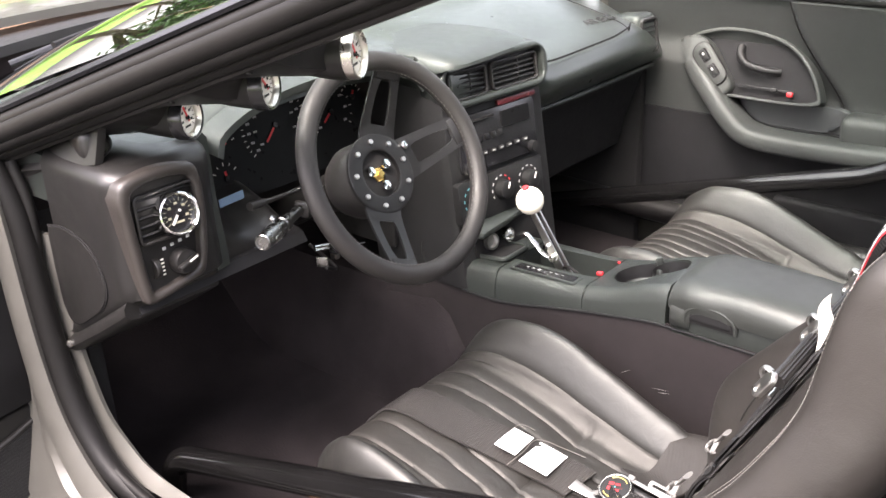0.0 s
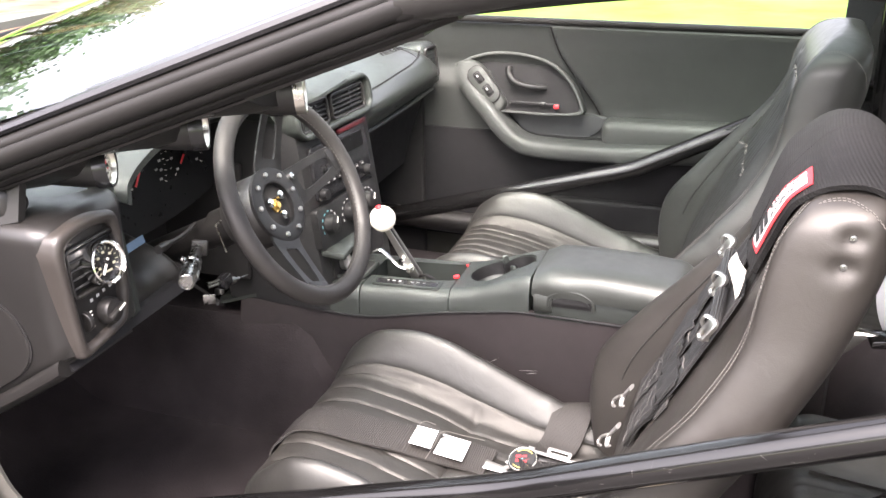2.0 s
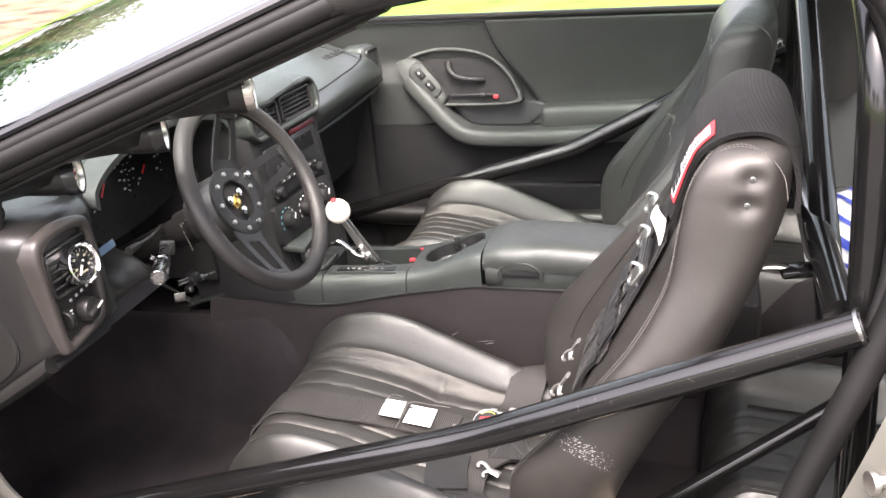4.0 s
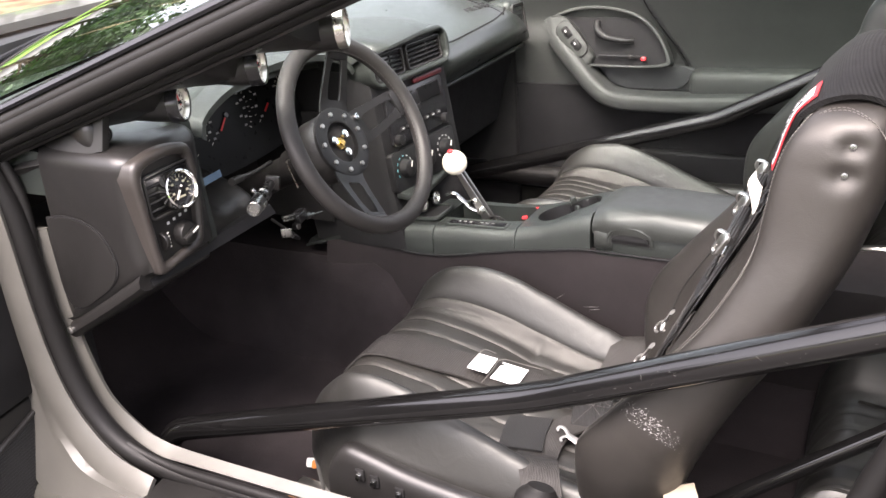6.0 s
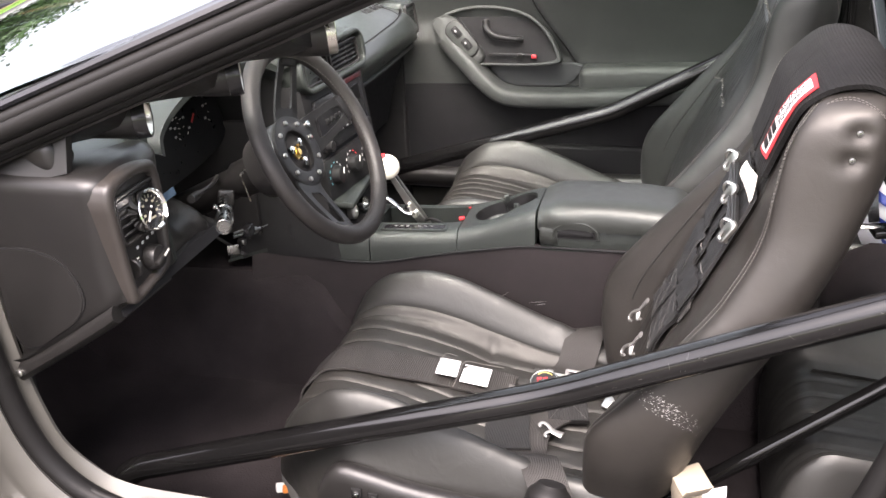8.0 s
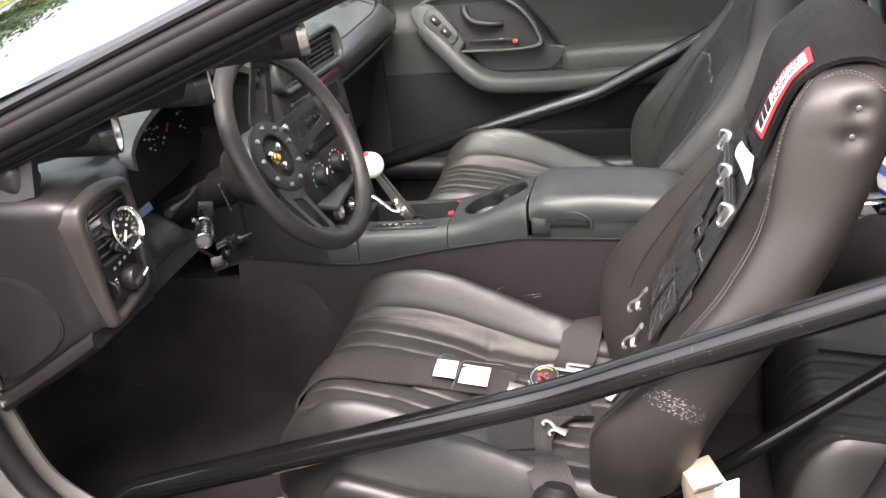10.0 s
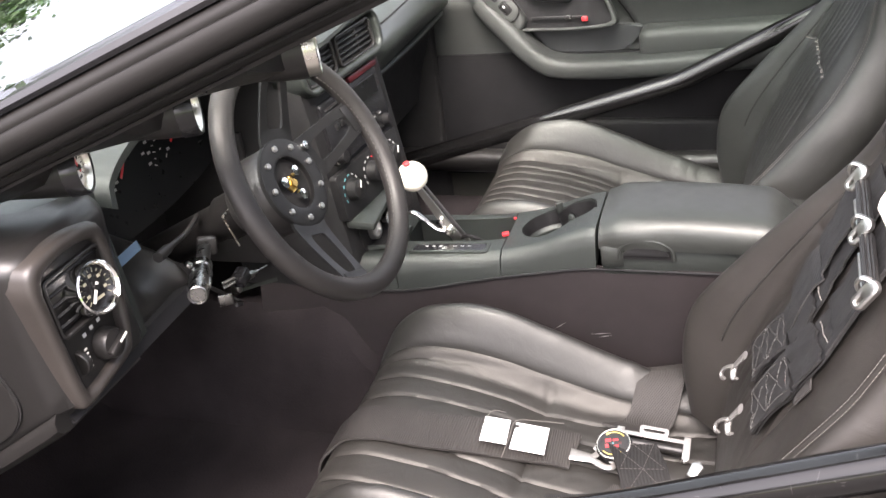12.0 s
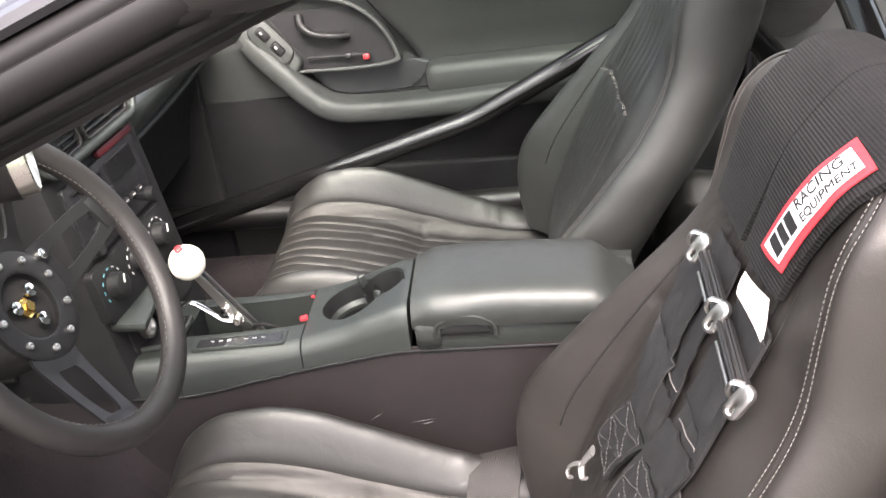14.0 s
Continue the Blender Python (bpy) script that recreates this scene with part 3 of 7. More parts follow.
tagged(part("rear_hatch_wall", box(0.03, 1.42, 0.80, 0.01, at=(1.95, 0, 0.75)), PLASTIC), "dark rear wall of the cargo area", "wall", kind="structure")
back_pane = tagged(part("hatch_glass", sheet(lambda u, v: Vector((1.20 + 0.78 * u, -0.60 + 1.20 * v, 1.205 - 0.09 * u)), 6, 6, 0.005), GLASS), "tinted rear hatch glass", "hatch", kind="structure")
back_pane.visible_shadow = False
tagged(part("cargo_floor", box(0.55, 1.36, 0.04, 0.01, at=(1.68, 0, 0.58)), CARPET), "black carpeted cargo floor behind the rear seat", "carpet", kind="structure")
tagged(part("far_sill", tube([(-0.4, 0.72, 0.36), (0.3, 0.73, 0.345), (0.95, 0.73, 0.36)], 0.03, 10, 4), PLASTIC), "black far door sill", "sill", kind="structure")
tagged(part("far_body_side", box(2.2, 0.06, 0.72, 0.02, at=(0.5, 0.84, 0.50)), SILVER), "pewter far side of the car body", "car body", kind="structure")
# near-black colour puts the footwell's shade onto this panel
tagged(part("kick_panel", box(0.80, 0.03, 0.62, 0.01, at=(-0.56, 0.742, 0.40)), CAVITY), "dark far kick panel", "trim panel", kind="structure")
tagged(part("near_kick_panel", box(0.44, 0.03, 0.50, 0.01, at=(-0.56, -0.70, 0.42)), LOWTRIM), "dark near kick panel", "trim panel", kind="structure")


# ---- driver's door, open ----
door = thing("driver_door", (-0.385, -0.80, 0.25), "open driver's door with dark vinyl trim and speaker grille", "car door")
DH, DD = Vector((-0.385, -0.785, 0)), Vector((math.cos(radians(80)), -math.sin(radians(80)), 0))
DN = Vector((-DD.y, DD.x, 0))
def door_frame_pose(s, z, out):
    m = Matrix((DD, (0, 0, 1), DN)).transposed().to_4x4()
    m.translation = DH + DD * s + Vector((0, 0, z)) + DN * out
    return m
def rounded(points, steps=4):
    return [(q.x, q.y) for q in spline([(*p, 0) for p in points + points[:1]], steps)[:-1]]
part("shell", plate([(0.06, 0.22), (1.15, 0.22), (1.15, 0.90), (0.10, 0.86)], door_frame_pose(0, 0, -0.035), 0.11, 0.01), SILVER, door, "pewter painted door shell")
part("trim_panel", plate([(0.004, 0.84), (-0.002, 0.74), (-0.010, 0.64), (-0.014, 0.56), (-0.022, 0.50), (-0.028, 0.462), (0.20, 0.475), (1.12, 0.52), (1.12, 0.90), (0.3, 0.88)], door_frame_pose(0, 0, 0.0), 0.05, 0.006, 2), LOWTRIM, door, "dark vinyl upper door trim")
part("lower_trim", plate([(-0.022, 0.455), (-0.026, 0.40), (-0.033, 0.335), (-0.028, 0.275), (-0.014, 0.215), (1.12, 0.215), (1.12, 0.515), (0.20, 0.468)], door_frame_pose(0, 0, -0.008), 0.045, 0.008, 3), PLASTIC, door, "black lower door trim")
GRILLE = [(-0.012, 0.400), (0.004, 0.427), (0.060, 0.418), (0.120, 0.405), (0.170, 0.372), (0.165, 0.300), (0.120, 0.262), (0.050, 0.245), (0.000, 0.262), (-0.012, 0.315)]
gr_in = rounded(GRILLE)
gr_out = [(0.075 + (a - 0.075) * 1.13, 0.335 + (b - 0.335) * 1.12) for a, b in gr_in]
grille = part("speaker_grille", plate(gr_in, door_frame_pose(0, 0, -0.004), 0.01, 0.001), SPEAKER, door, "ribbed black speaker grille")
part("grille_rim", ring_plate(gr_out, gr_in, door_frame_pose(0, 0, -0.006), 0.006, 0.006), PLASTIC, grille, "raised rim round the grille")
ribs = bmesh.new()
for k in range(30):
    z = 0.253 + 0.0058 * k
    lo = ease([(0.245, 0.05), (0.262, 0.0), (0.315, -0.011), (0.40, -0.010), (0.425, 0.004)], z) + 0.003
    hi = ease([(0.245, 0.06), (0.262, 0.118), (0.300, 0.163), (0.372, 0.168), (0.405, 0.118), (0.420, 0.05), (0.428, 0.006)], z) - 0.003
    n = max(2, int((hi - lo) / 0.0075))
    for j in range(n):
        a, w = lo + (hi - lo) * (j + 0.5) / n, 0.42 * (hi - lo) / n
        m = door_frame_pose(a, z, -0.0038)
        ribs.faces.new([ribs.verts.new(m @ Vector(p)) for p in ((-w, -0.0019, 0.0), (w, -0.0019, 0.0), (w, 0.0012, 0.0016), (-w, 0.0012, 0.0016))])
tagged(part("grille_rib", ribs, SPEAKER, grille), kind="stuff")


# ---- passenger door ----
pdoor = thing("passenger_door", (0.3, 0.77, 0.35), "closed passenger door with grey-green vinyl trim panel", "car door")
def pdoor_y(x, z):
    """The trim's inner face."""
    y = ease([(0.30, 0.765), (0.46, 0.765), (0.58, 0.775), (0.66, 0.790), (0.75, 0.772), (0.84, 0.745), (0.90, 0.722)], z)
    y += 0.016 * smooth(0.006, -0.006, crease(x, z)) * smooth(0.62, 0.68, z)
    flat = smooth(0.06, -0.06, x) * smooth(0.80, 0.72, z)
    return y + (0.772 - 0.10 * (z - 0.60) - y) * flat
def crease(x, z):
    """Signed distance in front of the slanting fold behind the door handle."""
    return x - ease([(0.64, 0.325), (0.70, 0.290), (0.78, 0.235), (0.84, 0.203), (0.91, 0.185)], z)
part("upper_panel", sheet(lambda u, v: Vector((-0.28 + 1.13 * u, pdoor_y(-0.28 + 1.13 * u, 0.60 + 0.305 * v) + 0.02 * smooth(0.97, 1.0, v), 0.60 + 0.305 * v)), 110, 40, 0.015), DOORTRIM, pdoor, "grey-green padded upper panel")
fold = [(ease([(0.64, 0.325), (0.70, 0.290), (0.78, 0.235), (0.84, 0.203), (0.91, 0.185)], z), z) for z in [0.645 + 0.012 * k for k in range(22)]]
# thin dark tube draws the crease's shade along the fold
part("fold_shade", tube([Vector((x - 0.003, pdoor_y(x, z) - 0.0002, z)) for x, z in fold], 0.0017, 6), CAVITY, pdoor, "dark line standing in for shade in the fold behind the handle")
part("lower_panel", sheet(lambda u, v: Vector((-0.33 + 1.17 * u, 0.762 - 0.006 * math.sin(math.pi * v), 0.30 + 0.31 * v)), 30, 14, 0.015), LOWTRIM, pdoor, "black lower panel")
part("map_pocket", moved(box(0.62, 0.03, 0.15, 0.012, 3), pose(0.50, 0.750, 0.375)), LOWTRIM, pdoor)


part("belt_seal", box(1.16, 0.022, 0.016, 0.006, at=(0.28, 0.738, 0.910)), RUBBER, pdoor, "black belt seal")
part("shell", box(1.20, 0.05, 0.10, 0.02, at=(0.28, 0.80, 0.845)), SILVER, pdoor, "pewter outer skin")
# armrest: a bar that sweeps down from the switch pod and runs back
arm_mid = spline([(-0.045, 0.762, 0.742), (-0.01, 0.742, 0.708), (0.03, 0.724, 0.674), (0.075, 0.712, 0.630), (0.125, 0.705, 0.598), (0.20, 0.703, 0.590), (0.34, 0.703, 0.592), (0.52, 0.706, 0.602), (0.70, 0.715, 0.612), (0.84, 0.735, 0.620)], 6)
arm_rings = []
for i, q in enumerate(arm_mid):
    d = (arm_mid[min(i + 1, len(arm_mid) - 1)] - arm_mid[max(i - 1, 0)]).normalized()
    n = d.cross(Vector((0, 1, 0))).normalized()
    if n.z < 0:
        n = -n
    ring = []
    for k in range(20):
        a = 2 * math.pi * k / 20
        ca, sa = math.cos(a), math.sin(a)
        ring.append(q + Vector((0, 1, 0)) * (0.062 * (abs(ca) ** 0.6) * (1 if ca > 0 else -0.45)) + n * (0.023 * (abs(sa) ** 0.7) * (1 if sa > 0 else -1)))
    arm_rings.append(ring)
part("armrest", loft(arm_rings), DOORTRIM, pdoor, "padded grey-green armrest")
part("armrest_tray", plate(rounded([(0.075, 0.662), (0.10, 0.630), (0.15, 0.610), (0.26, 0.610), (0.300, 0.618), (0.318, 0.645), (0.322, 0.668), (0.20, 0.670)]), Matrix(((1, 0, 0, 0), (0, 0, -1, 0.768), (0, 1, 0, 0), (0, 0, 0, 1))), 0.01, 0.005), QTRIM, pdoor, "grey pull pocket above the armrest")
part("armrest_cap", moved(box(0.46, 0.075, 0.07, 0.02, 3), pose(0.555, 0.752, 0.640, 0, -1.5, 0)), DOORTRIM, pdoor, "raised rear armrest pad")
# handle scoop bezel: a raised rim round a recess
SCOOP = [(-0.058, 0.785), (-0.035, 0.806), (0.03, 0.823), (0.11, 0.822), (0.185, 0.802), (0.240, 0.757), (0.272, 0.700), (0.268, 0.676), (0.20, 0.668), (0.10, 0.668), (0.03, 0.672), (-0.01, 0.700), (-0.045, 0.745)]
FACE = Matrix(((1, 0, 0, 0), (0, 0, -1, 0), (0, 1, 0, 0), (0, 0, 0, 1)))
def on_door(y):
    m = FACE.copy()
    m[1][3] = y
    return m
scoop_out = [(q.x, q.y) for q in spline([(*p, 0) for p in SCOOP + SCOOP[:1]], 5)[:-1]]
scoop_mid = (0.085, 0.738)
scoop_in = [(scoop_mid[0] + (a - scoop_mid[0]) * 0.945, scoop_mid[1] + (b - scoop_mid[1]) * 0.905) for a, b in scoop_out]
tilt_door = Matrix.Translation((0, 0.752, 0.735)) @ pose(0, 0, 0, -14, 0, 0) @ Matrix.Translation((0, 0, -0.735))
part("scoop_rim", moved(ring_plate(scoop_out, scoop_in, on_door(-0.008), 0.04, 0.0022), tilt_door), DOORTRIM, pdoor, "raised rim of the handle recess")
part("scoop", moved(plate(scoop_in, on_door(0.010), 0.004), tilt_door), LOWTRIM, pdoor, "dark recess behind the handle")
pod = part("switch_pod", moved(plate([(q.x, q.y) for q in spline([(-0.075, 0.785, 0), (-0.036, 0.800, 0), (0.004, 0.782, 0), (0.044, 0.732, 0), (0.070, 0.695, 0), (0.052, 0.665, 0), (0.016, 0.672, 0), (-0.022, 0.708, 0), (-0.056, 0.750, 0), (-0.075, 0.785, 0)], 4)[:-1]], on_door(-0.020), 0.05, 0.010, 3), tilt_door), DOORTRIM, pdoor, "grey-green switch pod")
sw = tilt_door @ on_door(-0.0245) @ pose(0.012, 0.737, 0, 0, 0, 42)
part("plate_groove", plate(rrect(0.051, 0.110, 0.023), sw, 0.004, 0.0006), CAVITY, pod, "dark joint round the switch plate")
part("switch_plate", plate(rrect(0.047, 0.106, 0.021), sw @ pose(0, 0, 0.0014), 0.004, 0.0015), DOORTRIM, pod, "grey-green switch plate")
for k, dy in enumerate((0.022, -0.020)):
    part("switch_well", plate(rrect(0.020, 0.032, 0.005), sw @ pose(0.001, dy, 0.0018), 0.002), CAVITY, pod)
    part("window_switch", moved(box(0.016, 0.027, 0.008, 0.003), sw @ pose(0.001, dy, 0.0015, 7, 0, 0)), STACK, pod, "black rocker switch")
    part("switch_mark", moved(box(0.004, 0.006, 0.0006), sw @ pose(0.001, dy + 0.004, 0.0062, 7, 0, 0)), FAINT, pod)
part("door_handle", tube([tilt_door @ Vector(p) for p in ((0.070, 0.004, 0.784), (0.076, -0.008, 0.764), (0.100, -0.012, 0.745), (0.145, -0.008, 0.738), (0.172, 0.004, 0.738))], lambda f: 0.010 - 0.003 * f, 10, 5), HANDLE, pdoor, "black inside door handle")
part("lock_slot", moved(box(0.130, 0.006, 0.006, 0.002), tilt_door @ pose(0.145, 0.000, 0.697)), HANDLE, pdoor)
part("lock_lever", moved(box(0.014, 0.010, 0.011, 0.003), tilt_door @ pose(0.205, -0.006, 0.692)), RED, pdoor, "red lock lever")
part("lock_knob", moved(box(0.014, 0.010, 0.009, 0.003), tilt_door @ pose(0.168, -0.006, 0.697)), PLASTIC, pdoor)


# ---- roll cage ----
def cage_bar(name, pts, label, r=0.0215):
    ob = thing(name, pts[0], label, "roll cage bar")
    part("tube", tube(pts, r, 22), BLACKPAINT, ob)
    return ob
def bent(pts, cut=0.03, n=5):
    """A way with round bends."""
    p = [Vector(q) for q in pts]
    out = [p[0]]
    for a, b, c in zip(p, p[1:], p[2:]):
        s, e = b + (a - b).normalized() * cut, b + (c - b).normalized() * cut
        for k in range(n + 1):
            t = k / n
            out.append(s * (1 - t) ** 2 + b * 2 * t * (1 - t) + e * t * t)
    return out + [p[-1]]
near_bar_pts = bent([(-0.292, -0.640, 0.215), (-0.255, -0.648, 0.326), (0.460, -0.642, 0.550), (0.950, -0.702, 0.788)], 0.055, 7)
near_bar = cage_bar("door_bar", near_bar_pts, "black scratched roll cage bar across the driver's doorway")

far_bar = cage_bar("door_bar", bent([(-0.52, 0.60, 0.24), (-0.47, 0.605, 0.325), (0.42, 0.640, 0.575), (0.93, 0.66, 0.83)]), "black roll cage bar along the passenger door")
part("floor_foot", moved(box(0.09, 0.09, 0.006, 0.001), pose(-0.52, 0.60, 0.243)), BLACKPAINT, far_bar, "welded foot plate")
part("weld_bead", ring_plate(circle(0.0255, 24), circle(0.021, 24), basis((0.926, 0.6597, 0.828), (0.86, 0.034, 0.43)), 0.004, 0.003), BLACKPAINT, far_bar)
part("weld_bead", ring_plate(circle(0.0235, 24), circle(0.021, 24), basis((0.946, -0.7015, 0.786), (0.89, -0.11, 0.43)), 0.003, 0.002), DARKMETAL, near_bar, "bare weld at the hoop")
hoop = thing("main_hoop", (0.92, 0, 0.30), "black roll cage main hoop behind the front seats", "roll cage bar")
part("tube", tube(bent([(0.965, -0.655, 0.30), (0.955, -0.655, 0.78), (0.948, -0.640, 1.06), (0.94, -0.56, 1.155), (0.93, -0.30, 1.175), (0.93, 0.30, 1.175), (0.94, 0.56, 1.155), (0.948, 0.640, 1.06), (0.955, 0.655, 0.78), (0.965, 0.655, 0.30)], 0.05), 0.0215, 20), BLACKPAINT, hoop)
part("cross_tube", tube([(0.930, -0.645, 0.772), (0.911, 0.64, 0.772)], 0.0205, 18), BLACKPAINT, hoop, "black harness cross tube")
part("diagonal_tube", tube([(0.935, -0.575, 0.690), (0.935, 0.50, 1.130)], 0.0205, 18), BLACKPAINT, hoop, "black diagonal brace of the hoop")
part("side_brace", tube([(0.955, -0.480, 0.545), (0.715, -0.500, 0.358), (0.60, -0.508, 0.27)], 0.0125, 14), BLACKPAINT, hoop, "thin black lower brace")
part("clamp", moved(box(0.070, 0.034, 0.012, 0.004), pose(0.905, -0.470, 0.752, 0, -4, 8)), BLACKPAINT, hoop, "black clamp with a bolt")
part("clamp_bolt", lathe([(0, 0), (0.010, 0), (0.010, 0.008), (0.006, 0.009), (0.006, 0.018), (0, 0.019)], basis((0.885, -0.462, 0.758), (0, 0, 1)), 8), STEEL, hoop)
part("brace_strap", tube([(0.89, -0.470, 0.752), (0.865, -0.472, 0.756), (0.838, -0.472, 0.753), (0.80, -0.465, 0.745)], 0.006, 8, 3, squash=0.5), STEEL, hoop, "bent steel seat strap")
rnd = random.Random(5)
nicks = bmesh.new()
axis_pts = [Vector(q) for q in near_bar_pts]
for k in range(38):
    if k < 30:
        i, f = len(axis_pts) - 2, rnd.uniform(0.05, 0.9)
    else:
        i, f = 8, rnd.random()
    a, b = axis_pts[i], axis_pts[i + 1]
    q = a.lerp(b, f)
    d = (b - a).normalized()
    side = Vector((-0.2, -0.75, 0.62))
    side = (side - d * side.dot(d)).normalized()
    up = d.cross(side)
    ang = rnd.uniform(-0.9, 0.9)
    n = side * math.cos(ang) + up * math.sin(ang)
    t = d.cross(n)
    run = (d * rnd.uniform(-1, 1) + t * rnd.uniform(-0.8, 0.8)).normalized() * rnd.uniform(0.0004, 0.0026) * (2.2 if k % 9 == 0 else 1)
    w = n.cross(run).normalized() * rnd.uniform(0.00007, 0.00018)
    c = q + n * 0.0217
    nicks.faces.new([nicks.verts.new(p) for p in (c - run - w, c + run - w * 0.3, c + run + w * 0.3, c - run + w)])
tagged(part("scratch", nicks, SCRATCH, near_bar, "pale scratches in the black paint"), kind="stuff")


# ---- dashboard ----
dash = thing("dashboard", (-0.3, 0, 0.55), "black and grey vinyl dashboard with vents, dials and radio", "dashboard")
# main pad: one skin over lateral stations
def dash_profile(y):
    drv = smooth(-0.10, -0.14, y)
    xe = ease([(-0.76, -0.135), (-0.60, -0.14), (-0.56, -0.17), (-0.12, -0.165), (-0.09, -0.10), (0.14, -0.10), (0.19, -0.085), (0.55, -0.085), (0.66, -0.10), (0.73, -0.13)], y)
    zt = ease([(-0.76, 0.872), (-0.62, 0.900), (-0.50, 0.925), (-0.30, 0.935), (-0.12, 0.925), (0.02, 0.908), (0.16, 0.895), (0.40, 0.905), (0.60, 0.890), (0.73, 0.865)], y)
    ze = ease([(-0.76, 0.862), (-0.60, 0.885), (-0.50, 0.915), (-0.30, 0.925), (-0.12, 0.91), (0.02, 0.90), (0.14, 0.885), (0.20, 0.840), (0.56, 0.842), (0.66, 0.825), (0.73, 0.81)], y)
    if y > -0.10:
        low, xl = 0.735, ease([(-0.1, -0.15), (0.2, -0.125), (0.7, -0.13)], y)
    else:
        low, xl = ze - 0.045, xe - 0.03
    pts = [(-0.92, 0.80), (-0.80, 0.868), (-0.60, 0.5 * (0.875 + zt)), (-0.42, zt), (-0.30, zt + 0.002), (xe - 0.10, zt * (0.6 - 0.12 * smooth(0.1, 0.2, y)) + ze * (0.4 + 0.12 * smooth(0.1, 0.2, y))), (xe - 0.04, zt * (0.25 - 0.13 * smooth(0.1, 0.2, y)) + ze * (0.75 + 0.13 * smooth(0.1, 0.2, y)) + 0.003), (xe - 0.012, ze - 0.003), (xe, ze - 0.016),
           (xe + 0.012 * (1 - drv), ze * 0.55 + low * 0.45), (xl + 0.02 * (1 - drv), low + 0.012), (xl, low), (xl - 0.10, low - 0.012), (-0.60, low - 0.02), (-0.92, 0.70)]
    return pts
def dash_z(x, y):
    """Height of the pad's upper skin."""
    p = dash_profile(y)[:9]
    for (a, va), (b, vb) in zip(p, p[1:]):
        if a <= x <= b:
            return va + (vb - va) * (x - a) / (b - a)
    return p[-1][1]
dash_rings = []
for k in range(75):
    y = -0.745 + 1.475 * k / 74
    p = dash_profile(y)
    dash_rings.append([Vector((a, y, b)) for a, b in p[:5]] + spline([(a, y, b) for a, b in p[5:12]], 4) + [Vector((a, y, b)) for a, b in p[12:]])
part("pad", loft(dash_rings), PADSKIN, dash, "dark grey-green vinyl dash pad", 50)
part("glovebox", loft([[Vector(p) for p in ((-0.135, y, 0.725), (-0.150, y, 0.70), (-0.185, y, 0.60), (-0.205, y, 0.52), (-0.26, y, 0.48), (-0.50, y, 0.48), (-0.50, y, 0.725))] for y in (0.16, 0.30, 0.50, 0.70)]), LOWTRIM, dash, "black glovebox and lower dash")
part("glovebox_lip", tube([(-0.118, 0.17, 0.735), (-0.110, 0.42, 0.735), (-0.120, 0.70, 0.732)], 0.006, 8, 5), VINYL, dash)
# airbag door seam and lettering
seam = [Vector((-0.088, 0.165, 0.868)), Vector((-0.078, 0.19, 0.846)), Vector((-0.078, 0.36, 0.846)), Vector((-0.080, 0.47, 0.850)), Vector((-0.10, 0.545, 0.862)), Vector((-0.20, 0.565, 0.892)), Vector((-0.32, 0.56, 0.903))]
part("airbag_seam", tube([Vector((q.x, q.y, dash_z(q.x, q.y) if q.x < -0.095 else q.z)) for q in spline(seam, 8)], 0.0020, 6), CAVITY, dash, "thin dark airbag door seam")
part("airbag_lettering", lettering("AIR BAG", 0.030, basis((-0.158, 0.515, dash_z(-0.158, 0.515) + 0.0014), (0.31, 0.0, 0.95), (-1, 0.0, 0.3), -4), 0.0010), INK, dash, "AIR BAG lettering")
# side vent, passenger
def vent(name, m, w, h, slats, parent, label, rim=0.008, sep=None):
    v = part(name, ring_plate(rrect(w + 2 * rim, h + 2 * rim, 0.010), rrect(w, h, 0.006), m, 0.02, 0.003), PLASTIC, parent, label)
    part("duct", plate(rrect(w + 0.004, h + 0.004, 0.006), m @ pose(0, 0, -0.018), 0.006), CAVITY, v)
    for k in range(slats):
        part("slat", moved(box(w - 0.002, 0.011, 0.0036, 0.001), m @ pose(0, h * ((k + 0.5) / slats - 0.5), -0.005, 48, 0, 0)), STACK, v)
    if sep:
        for f in sep:
            part("divider", moved(box(0.003, h, 0.010, 0.001), m @ pose(w * f, 0, -0.006)), PLASTIC, v)
    return v
part("side_vent_housing", moved(box(0.09, 0.075, 0.095, 0.018, 3), pose(-0.142, 0.640, 0.812, 0, -8, -8)), VINYL, dash)
vent("side_vent", basis((-0.0955, 0.636, 0.814), (0.97, -0.12, 0.13)), 0.046, 0.066, 6, dash, "slatted passenger side vent", 0.007)
# driver's end: cap, bezel pod with vent and light switch
def end_ring(z):
    xf = -0.108 - 1.55 * max(0.0, 0.700 - z) - 0.004 * math.sin(math.pi * (z - 0.70) / 0.17 if 0.70 < z < 0.87 else 0)
    r = 0.026 * (1 - math.sqrt(max(0.0, 1 - max(0.0, (z - 0.862) / 0.024) ** 2)))
    r += 0.010 * smooth(0.605, 0.585, z)
    xf -= r
    yo = -0.754 + r
    out = [Vector((-0.308, yo + 0.016, z)), Vector((-0.290, yo + 0.004, z))]
    corner = 0.032
    for k in range(9):
        a = math.pi / 2 * k / 8
        out.append(Vector((xf - corner * (1 - math.sin(a)), yo + corner * (1 - math.cos(a)), z)))
    return out + [Vector((xf, -0.66, z)), Vector((xf - 0.002, -0.61, z)), Vector((xf - 0.012, -0.592, z)), Vector((xf - 0.04, -0.585, z)), Vector((-0.308, -0.585, z))]
